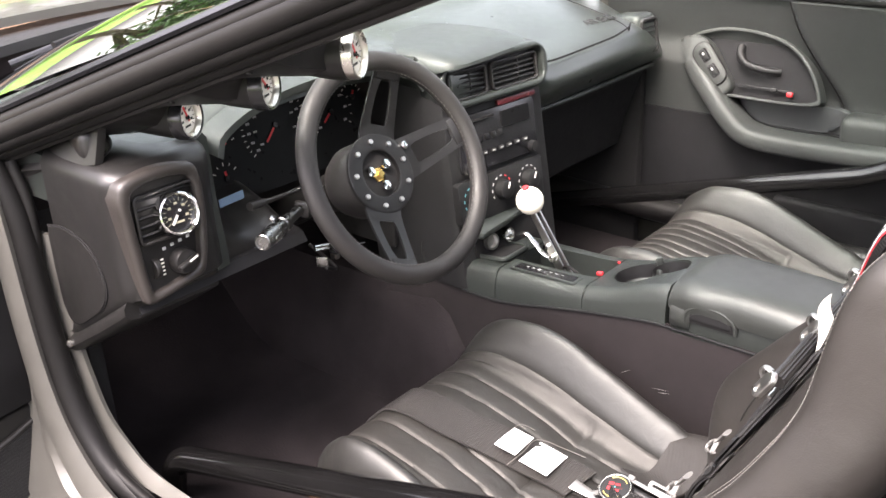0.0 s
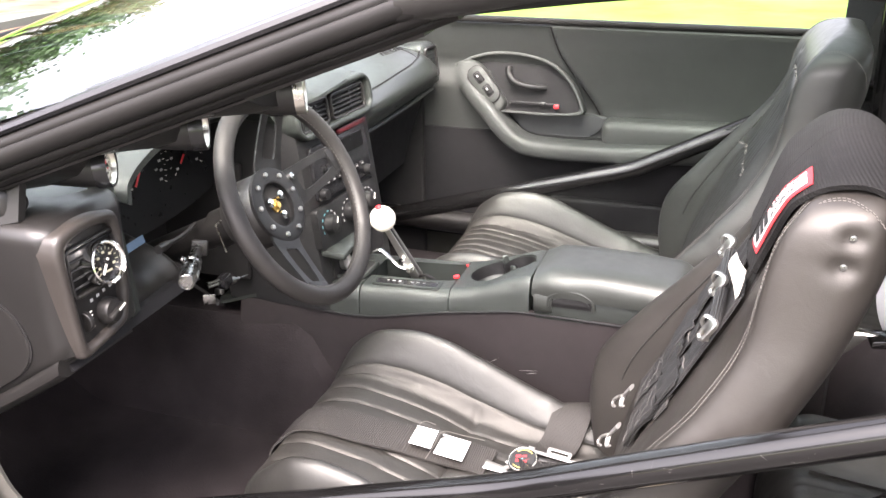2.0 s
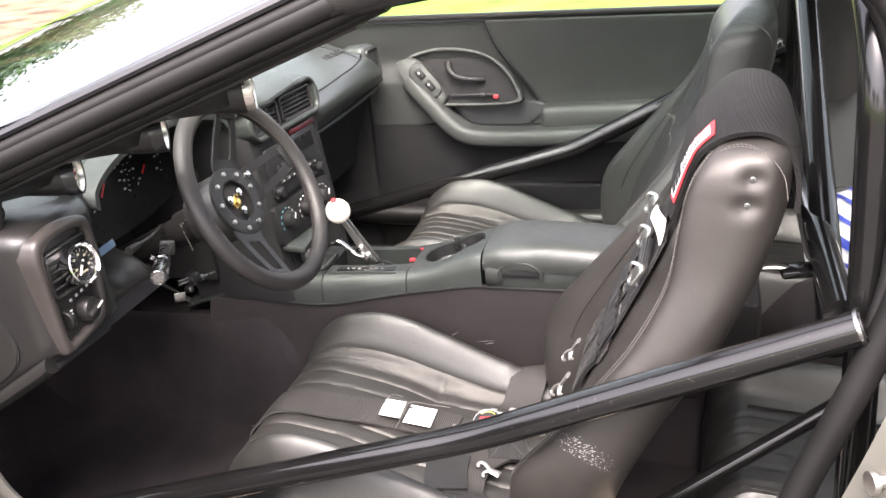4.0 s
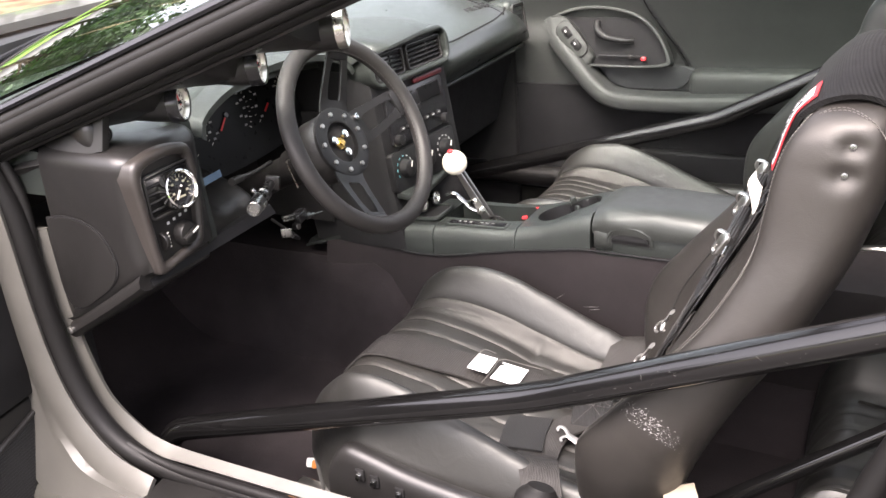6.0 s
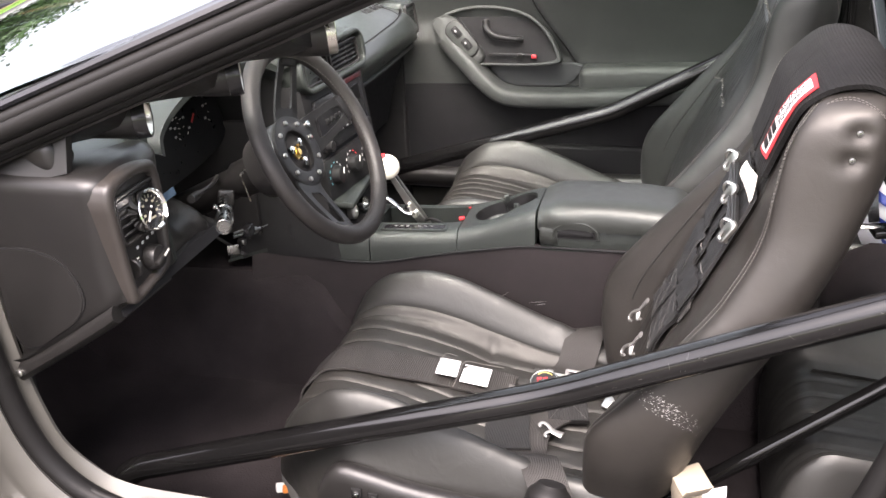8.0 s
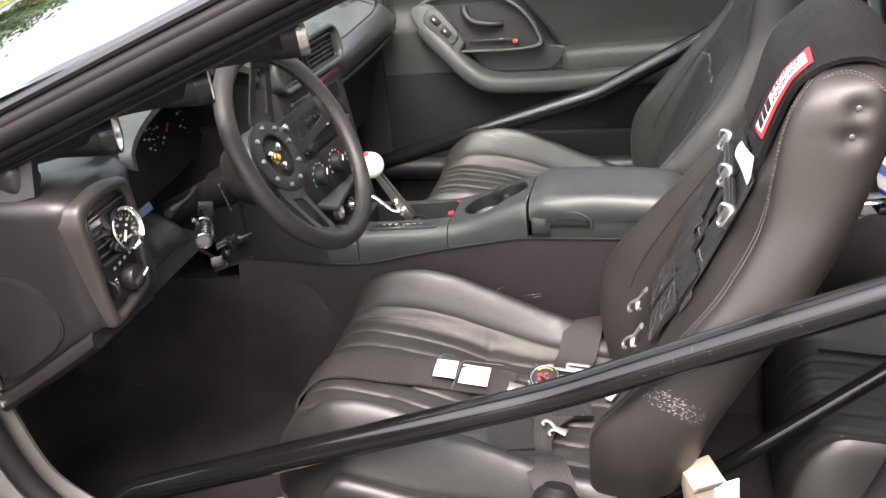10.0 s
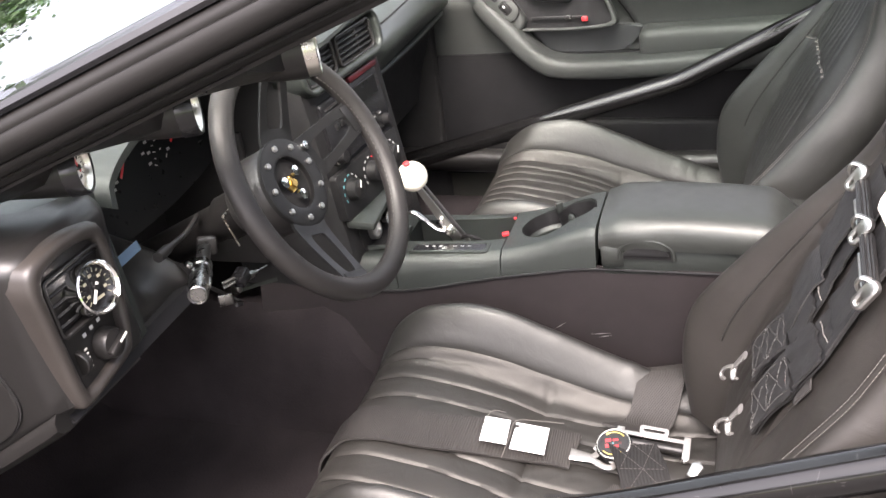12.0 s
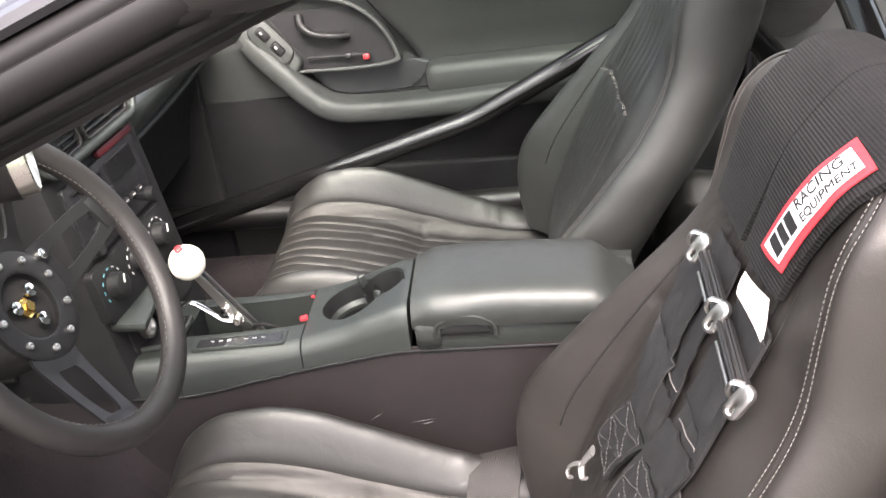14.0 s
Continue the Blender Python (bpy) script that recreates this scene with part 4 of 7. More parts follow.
part("end_block", loft([end_ring(z) for z in (0.585, 0.59, 0.60, 0.62, 0.64, 0.66, 0.68, 0.70, 0.72, 0.76, 0.80, 0.84, 0.858, 0.866, 0.872, 0.877, 0.881, 0.884, 0.8858)]), PLASTIC, dash, "dark plastic dash end block", 50)
endm = Matrix(((1, 0, 0, 0), (0, 0, -1, -0.757), (0, 1, 0, 0), (0, 0, 0, 1)))
cap_line = [(q.x, q.y) for q in spline([(-0.296, 0.772, 0), (-0.255, 0.778, 0), (-0.210, 0.770, 0), (-0.181, 0.748, 0), (-0.168, 0.708, 0), (-0.186, 0.674, 0), (-0.225, 0.646, 0), (-0.262, 0.624, 0), (-0.286, 0.626, 0), (-0.297, 0.655, 0), (-0.298, 0.72, 0), (-0.296, 0.772, 0)], 4)[:-1]]
part("end_cap", plate(cap_line, endm, 0.006, 0.003), PLASTIC, dash, "removable dash end cover")
part("cap_groove", ring_plate([( -0.25 + (a + 0.25) * 1.035, 0.685 + (b - 0.685) * 1.035) for a, b in cap_line], cap_line, endm @ pose(0, 0, -0.0015), 0.002, 0.0), CAVITY, dash)
part("end_bolt", lathe([(0, 0), (0.006, 0), (0.006, 0.004), (0.003, 0.006), (0, 0.006)], basis((-0.304, -0.756, 0.577), (0, -1, 0)), 10), STEEL, dash)
part("lower_fillet", loft([[Vector((x, y, z + h)) for y, h in ((-0.744, 0.016), (-0.752, 0.012), (-0.757, 0.004), (-0.757, -0.006), (-0.750, -0.014), (-0.738, -0.018), (-0.60, -0.020), (-0.60, 0.018))] for x, z in ((-0.308, 0.573), (-0.300, 0.578), (-0.27, 0.596), (-0.20, 0.638), (-0.14, 0.676), (-0.126, 0.686))]), PLASTIC, dash, "sloping trim below the end cover")
bez = Matrix(((0, 0, 1, -0.108), (1, 0, 0, 0), (0, 1, 0, 0), (0, 0, 0, 1)))
bez_out = [(q.x, q.y) for q in spline([(-0.752, 0.850, 0), (-0.742, 0.872, 0), (-0.700, 0.880, 0), (-0.650, 0.876, 0), (-0.624, 0.860, 0), (-0.620, 0.79, 0), (-0.630, 0.722, 0), (-0.645, 0.704, 0), (-0.695, 0.695, 0), (-0.728, 0.692, 0), (-0.738, 0.708, 0), (-0.746, 0.78, 0), (-0.752, 0.850, 0)], 4)[:-1]]
bez_in = [(-0.678 + (a + 0.678) * 0.76, 0.785 + (b - 0.785) * 0.82) for a, b in bez_out]
part("switch_bezel", ring_plate(bez_out, bez_in, bez, 0.03, 0.010), PLASTIC_GREY, dash, "worn grey-brown bezel round vent and light switch")
part("bezel_floor", plate(bez_in, bez @ pose(0, 0, -0.030), 0.01), CAVITY, dash)
vent("driver_vent", basis((-0.106, -0.679, 0.812), (1, -0.03, 0.06)), 0.088, 0.062, 5, dash, "slatted driver's side vent", 0.005)
part("switch_panel", plate(rrect(0.094, 0.072, 0.008), basis((-0.1115, -0.684, 0.739), (1, 0, 0.05)), 0.012, 0.002), PLASTIC, dash, "dark light switch panel")
knob_m = basis((-0.108, -0.668, 0.737), (1, -0.05, 0.10))
part("light_knob", lathe([(0, 0), (0.019, 0), (0.018, 0.012), (0.016, 0.016), (0, 0.017)], knob_m, 24), PLASTIC, dash, "round headlight knob")
part("knob_grip", moved(box(0.034, 0.008, 0.010, 0.003), knob_m @ pose(0, 0, 0.019, 0, 0, 20)), PLASTIC, dash)
part("knob_mark", moved(box(0.014, 0.0025, 0.001), knob_m @ pose(0.006, 0.004, 0.0245, 0, 0, 20)), DIALWHITE, dash)
wheel_m = basis((-0.112, -0.709, 0.738), (1, 0, 0.05))
part("dimmer_wheel", lathe([(0, -0.004), (0.014, -0.004), (0.015, -0.003), (0.015, 0.003), (0.014, 0.004), (0, 0.004)], basis((-0.112, -0.709, 0.738), (0, 1, 0)), 24), PLASTIC, dash, "ribbed dimmer wheel")
for k in range(5):
    part("switch_print", moved(box(0.0045, 0.0022, 0.0006), wheel_m @ pose(0.011, -0.012 + 0.0055 * k, 0.0045)), DIALWHITE, dash)
for k in range(4):
    part("light_icon", moved(box(0.0055, 0.0045, 0.0006, 0.001), knob_m @ pose(-0.022 + 0.013 * k, 0.024 + 0.002 * k, 0.0005)), FAINT, dash)
part("air_nozzle", lathe([(0.0, -0.004), (0.0125, -0.004), (0.0130, 0.002), (0.0155, 0.003), (0.0165, 0.0), (0.0165, -0.02)], basis((-0.176, -0.722, 0.905), (0.80, -0.60, 0.08)), 24), PLASTIC, dash, "small round defroster nozzle")
for k in range(3):
    part("nozzle_slat", moved(box(0.0030, 0.019, 0.005, 0.001), basis((-0.1755, -0.7223, 0.905), (0.80, -0.60, 0.08)) @ pose(-0.007 + 0.007 * k, 0, 0)), CAVITY, dash)
part("nozzle_housing", moved(box(0.095, 0.034, 0.044, 0.014, 4), pose(-0.222, -0.716, 0.902, 0, -6, -14)), PLASTIC, dash)
part("post_trim", sheet(lambda u, v: Vector((-0.36 + 0.20 * u, -0.756 + 0.02 * v + 0.016 * u, 0.842 + 0.045 * u + v * (0.012 + 0.055 * u))), 10, 6, 0.012), PLASTIC, dash, "dark trim at the foot of the pillar")
# instrument cluster: brow, side wings, dark face with dials
def brow(u, v):
    y = -0.575 + 0.455 * v
    s = math.sin(math.pi * v) ** 0.45 if 0 < v < 1 else 0
    return Vector((-0.30 + 0.16 * u + 0.02 * (1 - s), y, 0.858 + 0.064 * s + 0.006 * math.sin(math.pi * u)))
part("cluster_hood", sheet(brow, 8, 36, 0.012), VINYL, dash, "curved hood over the instrument cluster")
part("cluster_wing", loft([[Vector((x, y, z)) for x, y, z in ring] for ring in (
    ((-0.31, -0.585, 0.90), (-0.145, -0.590, 0.905), (-0.140, -0.575, 0.885), (-0.29, -0.54, 0.88)),
    ((-0.31, -0.600, 0.80), (-0.130, -0.602, 0.80), (-0.130, -0.580, 0.80), (-0.29, -0.525, 0.80)),
    ((-0.31, -0.600, 0.70), (-0.120, -0.602, 0.69), (-0.125, -0.575, 0.69), (-0.25, -0.50, 0.70)))]), VINYL, dash)
face_m = basis((-0.268, -0.345, 0.808), (0.97, 0, 0.24))
clu = part("cluster_face", plate([(q.x, q.y) for q in spline([(-0.215, -0.055, 0), (-0.20, 0.05, 0), (-0.12, 0.095, 0), (0.0, 0.105, 0), (0.12, 0.095, 0), (0.20, 0.05, 0), (0.215, -0.055, 0), (0.10, -0.085, 0), (-0.10, -0.085, 0), (-0.215, -0.055, 0)], 4)[:-1]], face_m, 0.01), LCD, dash, "black instrument face with red needles")
def dial(cx, cy, r, a0, a1, n, needle, longer=2):
    for k in range(n):
        a = radians(a0 + (a1 - a0) * k / (n - 1))
        big = k % longer == 0
        part("dial_tick", moved(box(0.006 if big else 0.004, 0.0012 if big else 0.0008, 0.0006), face_m @ pose(cx + r * math.cos(a), cy + r * math.sin(a), 0.0006, 0, 0, math.degrees(a))), DIALWHITE, clu)
        if big and r > 0.04:
            for j in (-1, 0, 1):
                part("dial_figure", moved(box(0.0016, 0.0040, 0.0005), face_m @ pose(cx + (r - 0.012) * math.cos(a) + 0.0026 * j, cy + (r - 0.012) * math.sin(a), 0.0005)), FAINT, clu)
                if r > 0.06 and k % (2 * longer) == 0:
                    part("inner_figure", moved(box(0.0016, 0.0034, 0.0005), face_m @ pose(cx + (r - 0.025) * math.cos(a) + 0.0026 * j, cy + (r - 0.025) * math.sin(a), 0.0005)), FAINT, clu)
    a = radians(needle)
    part("needle", moved(box(r * 0.42, 0.0038, 0.001), face_m @ pose(cx + r * 0.30 * math.cos(a), cy + r * 0.30 * math.sin(a), 0.0025, 0, 0, needle)), RED, clu, "red needle")
    part("needle_hub", lathe([(0, 0), (0.006, 0), (0.005, 0.004), (0, 0.004)], face_m @ pose(cx, cy, 0), 14), GLOSSBLACK, clu)
dial(0.002, 0.014, 0.068, 215, -35, 31, 222)
dial(0.130, 0.006, 0.050, 215, -35, 15, 216)
dial(-0.118, 0.002, 0.032, 160, 20, 7, 35)
dial(-0.120, -0.045, 0.024, 150, 30, 5, 95)
dial(0.188, 0.020, 0.024, 160, 20, 7, 60)
part("blue_strip", sheet(lambda u, v: Vector((-0.1435, -0.566, 0.7725)).lerp(Vector((-0.140, -0.523, 0.776)), u) + Vector((-0.006, 0.003, 0.0105)) * v, 6, 3, 0.001), BLUESTRIP, dash, "pale blue strip in the cluster corner")
KNEE = [(0.0, -0.262, 0.752), (0.2, -0.225, 0.742), (0.4, -0.180, 0.728), (0.6, -0.150, 0.712), (0.8, -0.138, 0.694), (1.0, -0.145, 0.668)]
def knee(u, v):
    y = -0.600 + 0.185 * v
    near = smooth(0.45, 0.0, v)
    curl = smooth(0.72, 1.0, v)
    x = ease([(a, b) for a, b, c in KNEE], u)
    z = ease([(a, c) for a, b, c in KNEE], u)
    dip = 0.03 * math.exp(-((y + 0.375) / 0.07) ** 2)
    return Vector((x + near * (0.06 * (1 - u) ** 1.5) - dip * u + 0.012 * math.sin(math.pi * smooth(0.6, 0.95, v)) - 0.09 * curl ** 2, y, z + near * 0.05 * (1 - u) + 0.012 * math.exp(-((y + 0.375) / 0.09) ** 2) * (1 - u)))
part("knee_panel", sheet(knee, 20, 40, 0.012), PLASTIC, dash, "smooth lower cluster surround", 60)
part("under_panel", loft([[Vector((x, y, z)) for x, z in ((-0.13, 0.69), (-0.12, 0.675), (-0.16, 0.655), (-0.45, 0.60), (-0.55, 0.70), (-0.30, 0.74))] for y in (-0.735, -0.60, -0.50, -0.425)]), LOWTRIM, dash, "black panel under the dash")
# two near-black sheets stand in for the shade inside the column bay
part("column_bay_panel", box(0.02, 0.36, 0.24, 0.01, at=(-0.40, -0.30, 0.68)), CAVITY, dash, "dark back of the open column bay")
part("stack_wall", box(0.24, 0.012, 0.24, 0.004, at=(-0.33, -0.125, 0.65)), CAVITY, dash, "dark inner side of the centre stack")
# centre stack
stack_n = Vector((0.985, -0.10, 0.14)).normalized()
def on_stack(y, z, out=0.0):
    p = Vector((-0.083, 0.02, 0.83))
    x = p.x - (stack_n.y * (y - p.y) + stack_n.z * (z - p.z)) / stack_n.x
    return basis(Vector((x, y, z)) + stack_n * out, stack_n)
part("stack_body", loft([[Vector((on_stack(y, z).translation.x - b, y, z)) for y, b in ((-0.115, 0.22), (-0.115, 0.02), (-0.108, 0.004), (-0.095, 0.0), (0.13, 0.0), (0.152, 0.004), (0.163, 0.02), (0.163, 0.22))] for z in (0.48, 0.60, 0.70, 0.80, 0.86, 0.892)]), STACK, dash, "dark centre stack")
part("stack_cap", loft([[Vector((x, y, z - 0.35 * e * e / 0.06 - 0.012 * smooth(0.10, 0.18, y))) for x, z in ((-0.30, 0.890), (-0.30, 0.915), (-0.20, 0.919), (-0.14, 0.918), (-0.095 - e, 0.913), (-0.070 - e, 0.906), (-0.060 - e, 0.899), (-0.059 - e, 0.893), (-0.075 - e, 0.889))] for y, e in ((-0.130, 0.06), (-0.126, 0.036), (-0.118, 0.018), (-0.105, 0.006), (-0.08, 0.0), (0.0, 0.004), (0.08, 0.012), (0.12, 0.018), (0.145, 0.026), (0.160, 0.038), (0.168, 0.052), (0.173, 0.075))]), VINYL, dash, "rounded pad over the centre vents")
vent("centre_vent", on_stack(-0.046, 0.852, 0.006), 0.090, 0.044, 5, dash, "slatted centre vent", 0.005, (0.1,))
vent("centre_vent", on_stack(0.078, 0.852, 0.006), 0.118, 0.044, 5, dash, "slatted centre vent", 0.005, (0.1,))
part("vent_hood", ring_plate(rrect(0.286, 0.086, 0.041, 8), rrect(0.256, 0.058, 0.014, 8), on_stack(0.022, 0.855, 0.010), 0.05, 0.007), VINYL, dash, "rounded housing round the centre vents")
part("hazard_strip", plate(rrect(0.105, 0.010, 0.004), on_stack(0.072, 0.803, 0.009), 0.006, 0.001), DULLRED, dash, "dull red strip below the vents")
radio = part("radio", plate(rrect(0.205, 0.105, 0.006), on_stack(0.015, 0.745, 0.008), 0.02, 0.002), GLOSSBLACK, dash, "black car radio with buttons")
part("radio_display", plate(rrect(0.075, 0.030, 0.003), on_stack(0.062, 0.772, 0.0105), 0.003), LCD, radio)
part("disc_slot", plate(rrect(0.080, 0.004, 0.0015), on_stack(-0.035, 0.785, 0.0105), 0.003), CAVITY, radio)
for k in range(7):
    part("radio_button", moved(box(0.014, 0.008, 0.006, 0.002), on_stack(-0.052 + 0.022 * k, 0.722, 0.009)), STACK, radio)
    part("button_print", moved(box(0.007, 0.002, 0.0005), on_stack(-0.052 + 0.022 * k, 0.7225, 0.0124)), FAINT, radio)
for k in range(5):
    part("radio_button", moved(box(0.011, 0.011, 0.005, 0.002), on_stack(-0.055 + 0.018 * k, 0.750, 0.009)), STACK, radio)
for y in (-0.072, 0.098):
    part("radio_knob", lathe([(0, 0), (0.011, 0), (0.010, 0.012), (0, 0.013)], on_stack(y, 0.704, 0.008), 18), STACK, radio)
hv = part("climate_panel", plate(rrect(0.23, 0.082, 0.008), on_stack(0.005, 0.642, 0.010), 0.02, 0.002), STACK, dash, "climate panel with three round knobs")
for k, (y, ring_mat) in enumerate(((-0.072, TEAL), (0.002, RED), (0.076, FAINT))):
    m = on_stack(y, 0.645, 0.010)
    part("climate_knob", lathe([(0, 0), (0.019, 0), (0.017, 0.016), (0.014, 0.018), (0, 0.018)], m, 22), STACK, hv)
    part("knob_pointer", moved(box(0.0025, 0.012, 0.001), m @ pose(0.002, 0.008, 0.0185, 0, 0, -25)), DIALWHITE, hv)
    for j in range(9):
        a = radians(205 - 230 * j / 8)
        part("knob_print", moved(box(0.0055, 0.0022, 0.0006), m @ pose(0.026 * math.cos(a), 0.026 * math.sin(a), 0.0005, 0, 0, math.degrees(a) + 90)), ring_mat if (k == 1 and j > 4) or (k == 0 and j < 5) else FAINT, hv)
part("stack_ledge", moved(box(0.05, 0.25, 0.016, 0.006), pose(-0.052, 0.02, 0.594, 0, 8, 6)), VINYL, dash, "ledge under the climate panel")
part("stack_recess", plate(rrect(0.20, 0.055, 0.010), on_stack(0.02, 0.556, 0.003), 0.01), CAVITY, dash)
part("lighter_socket", lathe([(0, 0.004), (0.010, 0.004), (0.012, 0.010), (0.016, 0.010), (0.016, 0.0), (0, 0)], on_stack(-0.045, 0.556, 0.006), 18), STEEL, dash, "steel lighter socket")
part("lighter_socket", lathe([(0, 0.004), (0.009, 0.004), (0.011, 0.016), (0.014, 0.016), (0.014, 0.0), (0, 0)], on_stack(-0.005, 0.558, 0.006), 18), CHROME, dash, "chrome lighter knob")

# ---- steering column and wheel ----
WN = Vector((math.cos(radians(26.1)), -0.03, math.sin(radians(26.1)))).normalized()
WC = Vector((0.047, -0.380, 0.820))
wm = basis(WC, WN)
column = thing("steering_column", (-0.15, -0.37, 0.66), "black steering column with stalk and bare ignition lock", "steering column")
part("shaft", lathe([(0.0, -0.42), (0.026, -0.42), (0.026, -0.18), (0.032, -0.17), (0.032, -0.125), (0.024, -0.12), (0.0, -0.115)], wm, 24), RUBBER, column, "bare black column tube")
part("hub_adapter", lathe([(0.0, -0.125), (0.028, -0.125), (0.030, -0.095), (0.048, -0.072), (0.052, -0.066), (0.052, -0.050), (0.0, -0.050)], wm, 30), CAVITY, column, "black wheel adapter")
part("signal_stalk", tube([(-0.135, -0.40, 0.760), (-0.112, -0.466, 0.769), (-0.108, -0.515, 0.773), (-0.104, -0.543, 0.776)], lambda f: 0.0035 + 0.0032 * smooth(0.55, 0.7, f), 12, 4), PLASTIC, column, "turn signal stalk")
face, rear_end = Vector((-0.034, -0.582, 0.750)), Vector((-0.095, -0.459, 0.744))
run = face - rear_end
bm_ = basis(rear_end, run)
L = run.length
barrel = part("lock_barrel", lathe([(0, 0.0), (0.0085, 0.0), (0.0090, 0.050), (0.0125, 0.052), (0.0125, 0.066), (0.0108, 0.068), (0.0108, 0.080), (0.0128, 0.082), (0.0128, L - 0.020), (0.0120, L - 0.016), (0.0120, L - 0.001), (0.0108, L), (0.0098, L - 0.001), (0.0094, L - 0.004), (0, L - 0.004)], bm_, 24), DARKMETAL, column, "bare zinc lock barrel")
part("barrel_face", lathe([(0, L - 0.004), (0.0092, L - 0.004), (0.0088, L - 0.0025), (0, L - 0.0025)], bm_, 20), DARKMETAL, barrel)
part("barrel_ridge", moved(box(0.004, 0.006, 0.040, 0.001), bm_ @ pose(0.0122, 0, L - 0.040)), DARKMETAL, barrel)
for k in range(3):
    part("tumbler", moved(box(0.003, 0.004, 0.004, 0.0008), bm_ @ pose(0.007, -0.0102, L - 0.032 - 0.009 * k)), ZINC, barrel)
part("barrel_screw", lathe([(0, 0), (0.0042, 0), (0.0042, 0.006), (0, 0.007)], basis(rear_end.lerp(face, 0.52) + Vector((-0.010, -0.004, 0.010)), (-0.5, -0.5, 0.7)), 10), CHROME, column)
part("barrel_bracket", moved(box(0.026, 0.010, 0.026, 0.004), pose(-0.098, -0.448, 0.742, 0, 10, 28)), PLASTIC, column)
for z in (0.0, -0.0065):
    part("switch_pin", tube([(-0.113, -0.418, 0.664 + z), (-0.108, -0.392, 0.660 + z)], 0.0028, 8), CHROME, column)
part("switch_body", moved(box(0.018, 0.026, 0.020, 0.003), pose(-0.107, -0.376, 0.652, 12, 0, 0)), GLOSSBLACK, column, "small black plug")
part("switch_nut", lathe([(0, 0), (0.0065, 0), (0.0065, 0.008), (0.003, 0.010), (0.003, 0.018), (0.0012, 0.022), (0.0009, 0.040), (0, 0.040)], basis((-0.104, -0.362, 0.646), (0.25, 0.95, -0.10)), 10), DARKMETAL, column, "threaded switch tip")
part("lower_clip", join(moved(box(0.020, 0.004, 0.018, 0.001), pose(-0.135, -0.385, 0.618, 0, 0, 30)), moved(box(0.014, 0.012, 0.012, 0.003), pose(-0.130, -0.360, 0.622))), DARKMETAL, column, "small metal clip")
part("silver_frame", join(tube([(-0.075, -0.400, 0.779), (-0.075, -0.432, 0.776)], 0.0016, 6), tube([(-0.075, -0.432, 0.776), (-0.075, -0.410, 0.722)], 0.0012, 6), tube([(-0.075, -0.400, 0.779), (-0.077, -0.384, 0.757)], 0.0010, 6)), BRUSHED, column, "thin silver plate edge")
part("switch_wire", tube([(-0.11, -0.40, 0.62), (-0.13, -0.36, 0.60), (-0.17, -0.38, 0.64)], 0.003, 6, 4), RUBBER, column)

wheel = thing("steering_wheel", WC, "aftermarket three-spoke steering wheel with black leather rim, horn cap missing", "steering wheel")
rim_r, rim_t = 0.1615, 0.0150
part("rim", loft([[wm @ Vector(((rim_r + rim_t * math.cos(b)) * math.cos(a), (rim_r + rim_t * math.cos(b)) * math.sin(a), rim_t * 0.92 * math.sin(b))) for b in [2 * math.pi * j / 18 for j in range(18)]] for a in [2 * math.pi * k / 72 for k in range(73)]], True, False), WHEELSKIN, wheel, "padded black rim")
seam_r = rim_r - rim_t - 0.0004
part("rim_stitching", stitches([wm @ Vector((seam_r * math.cos(2 * math.pi * k / 160), seam_r * math.sin(2 * math.pi * k / 160), 0.003)) for k in range(161)], 0.004, 0.003, 0.0006), THREAD_DARK, wheel)
HUBZ = -0.045
def spoke(angle):
    """A slotted plate from the hub out to the rim, with a foot clamped round the rim's inside."""
    m = wm @ pose(0, 0, 0, 0, 0, angle - 90)
    def lift(y):
        return HUBZ + 0.043 * max(0.0, (y - 0.060) / 0.090) ** 1.15
    n = 8
    outer, inner = [], []
    for sx in (1, -1):
        for k in range(n + 1):
            f = k / n if sx > 0 else 1 - k / n
            outer.append((sx * (0.034 - 0.010 * f), 0.048 + 0.100 * f))
            g = 0.5 - 0.5 * math.cos(math.pi * f)
            inner.append((sx * (0.019 - 0.008 * f) * (math.sin(math.pi * min(max(f, 0.04), 0.96)) ** 0.22), 0.074 + 0.062 * g))
    rows = []
    for ring, h in ((outer, -0.002), (outer, 0.002), (inner, 0.002), (inner, -0.002), (outer, -0.002)):
        rows.append([m @ Vector((x, y, lift(y) + h)) for x, y in ring])
    body = loft(rows, True, False)
    bmesh.ops.remove_doubles(body, verts=body.verts, dist=1e-6)
    foot = moved(box(0.042, 0.020, 0.006, 0.002), m @ pose(0, 0.146, -0.004, 24, 0, 0))
    return join(body, foot)
for angle in (-112, 8, 70):
    part("spoke", spoke(angle), WHEELBLACK, wheel, "slotted black metal spoke")
part("hub_plate", ring_plate(circle(0.062, 40), circle(0.036, 40), wm @ pose(0, 0, HUBZ + 0.004), 0.006, 0.001), WHEELBLACK, wheel, "black hub plate with bolts")
part("hub_adapter", lathe([(0.0, -0.035), (0.036, -0.035), (0.037, -0.002), (0.054, -0.004), (0.058, -0.012), (0.058, -0.055), (0.05, -0.075), (0.0, -0.076)], wm @ pose(0, 0, HUBZ), 36), PLASTIC, wheel, "black hub adapter")
for k in range(9):
    a = 2 * math.pi * (k + 0.25) / 9
    part("hub_bolt", lathe([(0, 0), (0.0042, 0), (0.004, 0.003), (0.002, 0.0035), (0, 0.0025)], wm @ pose(0.050 * math.cos(a), 0.050 * math.sin(a), HUBZ + 0.005), 10), STEEL, wheel)
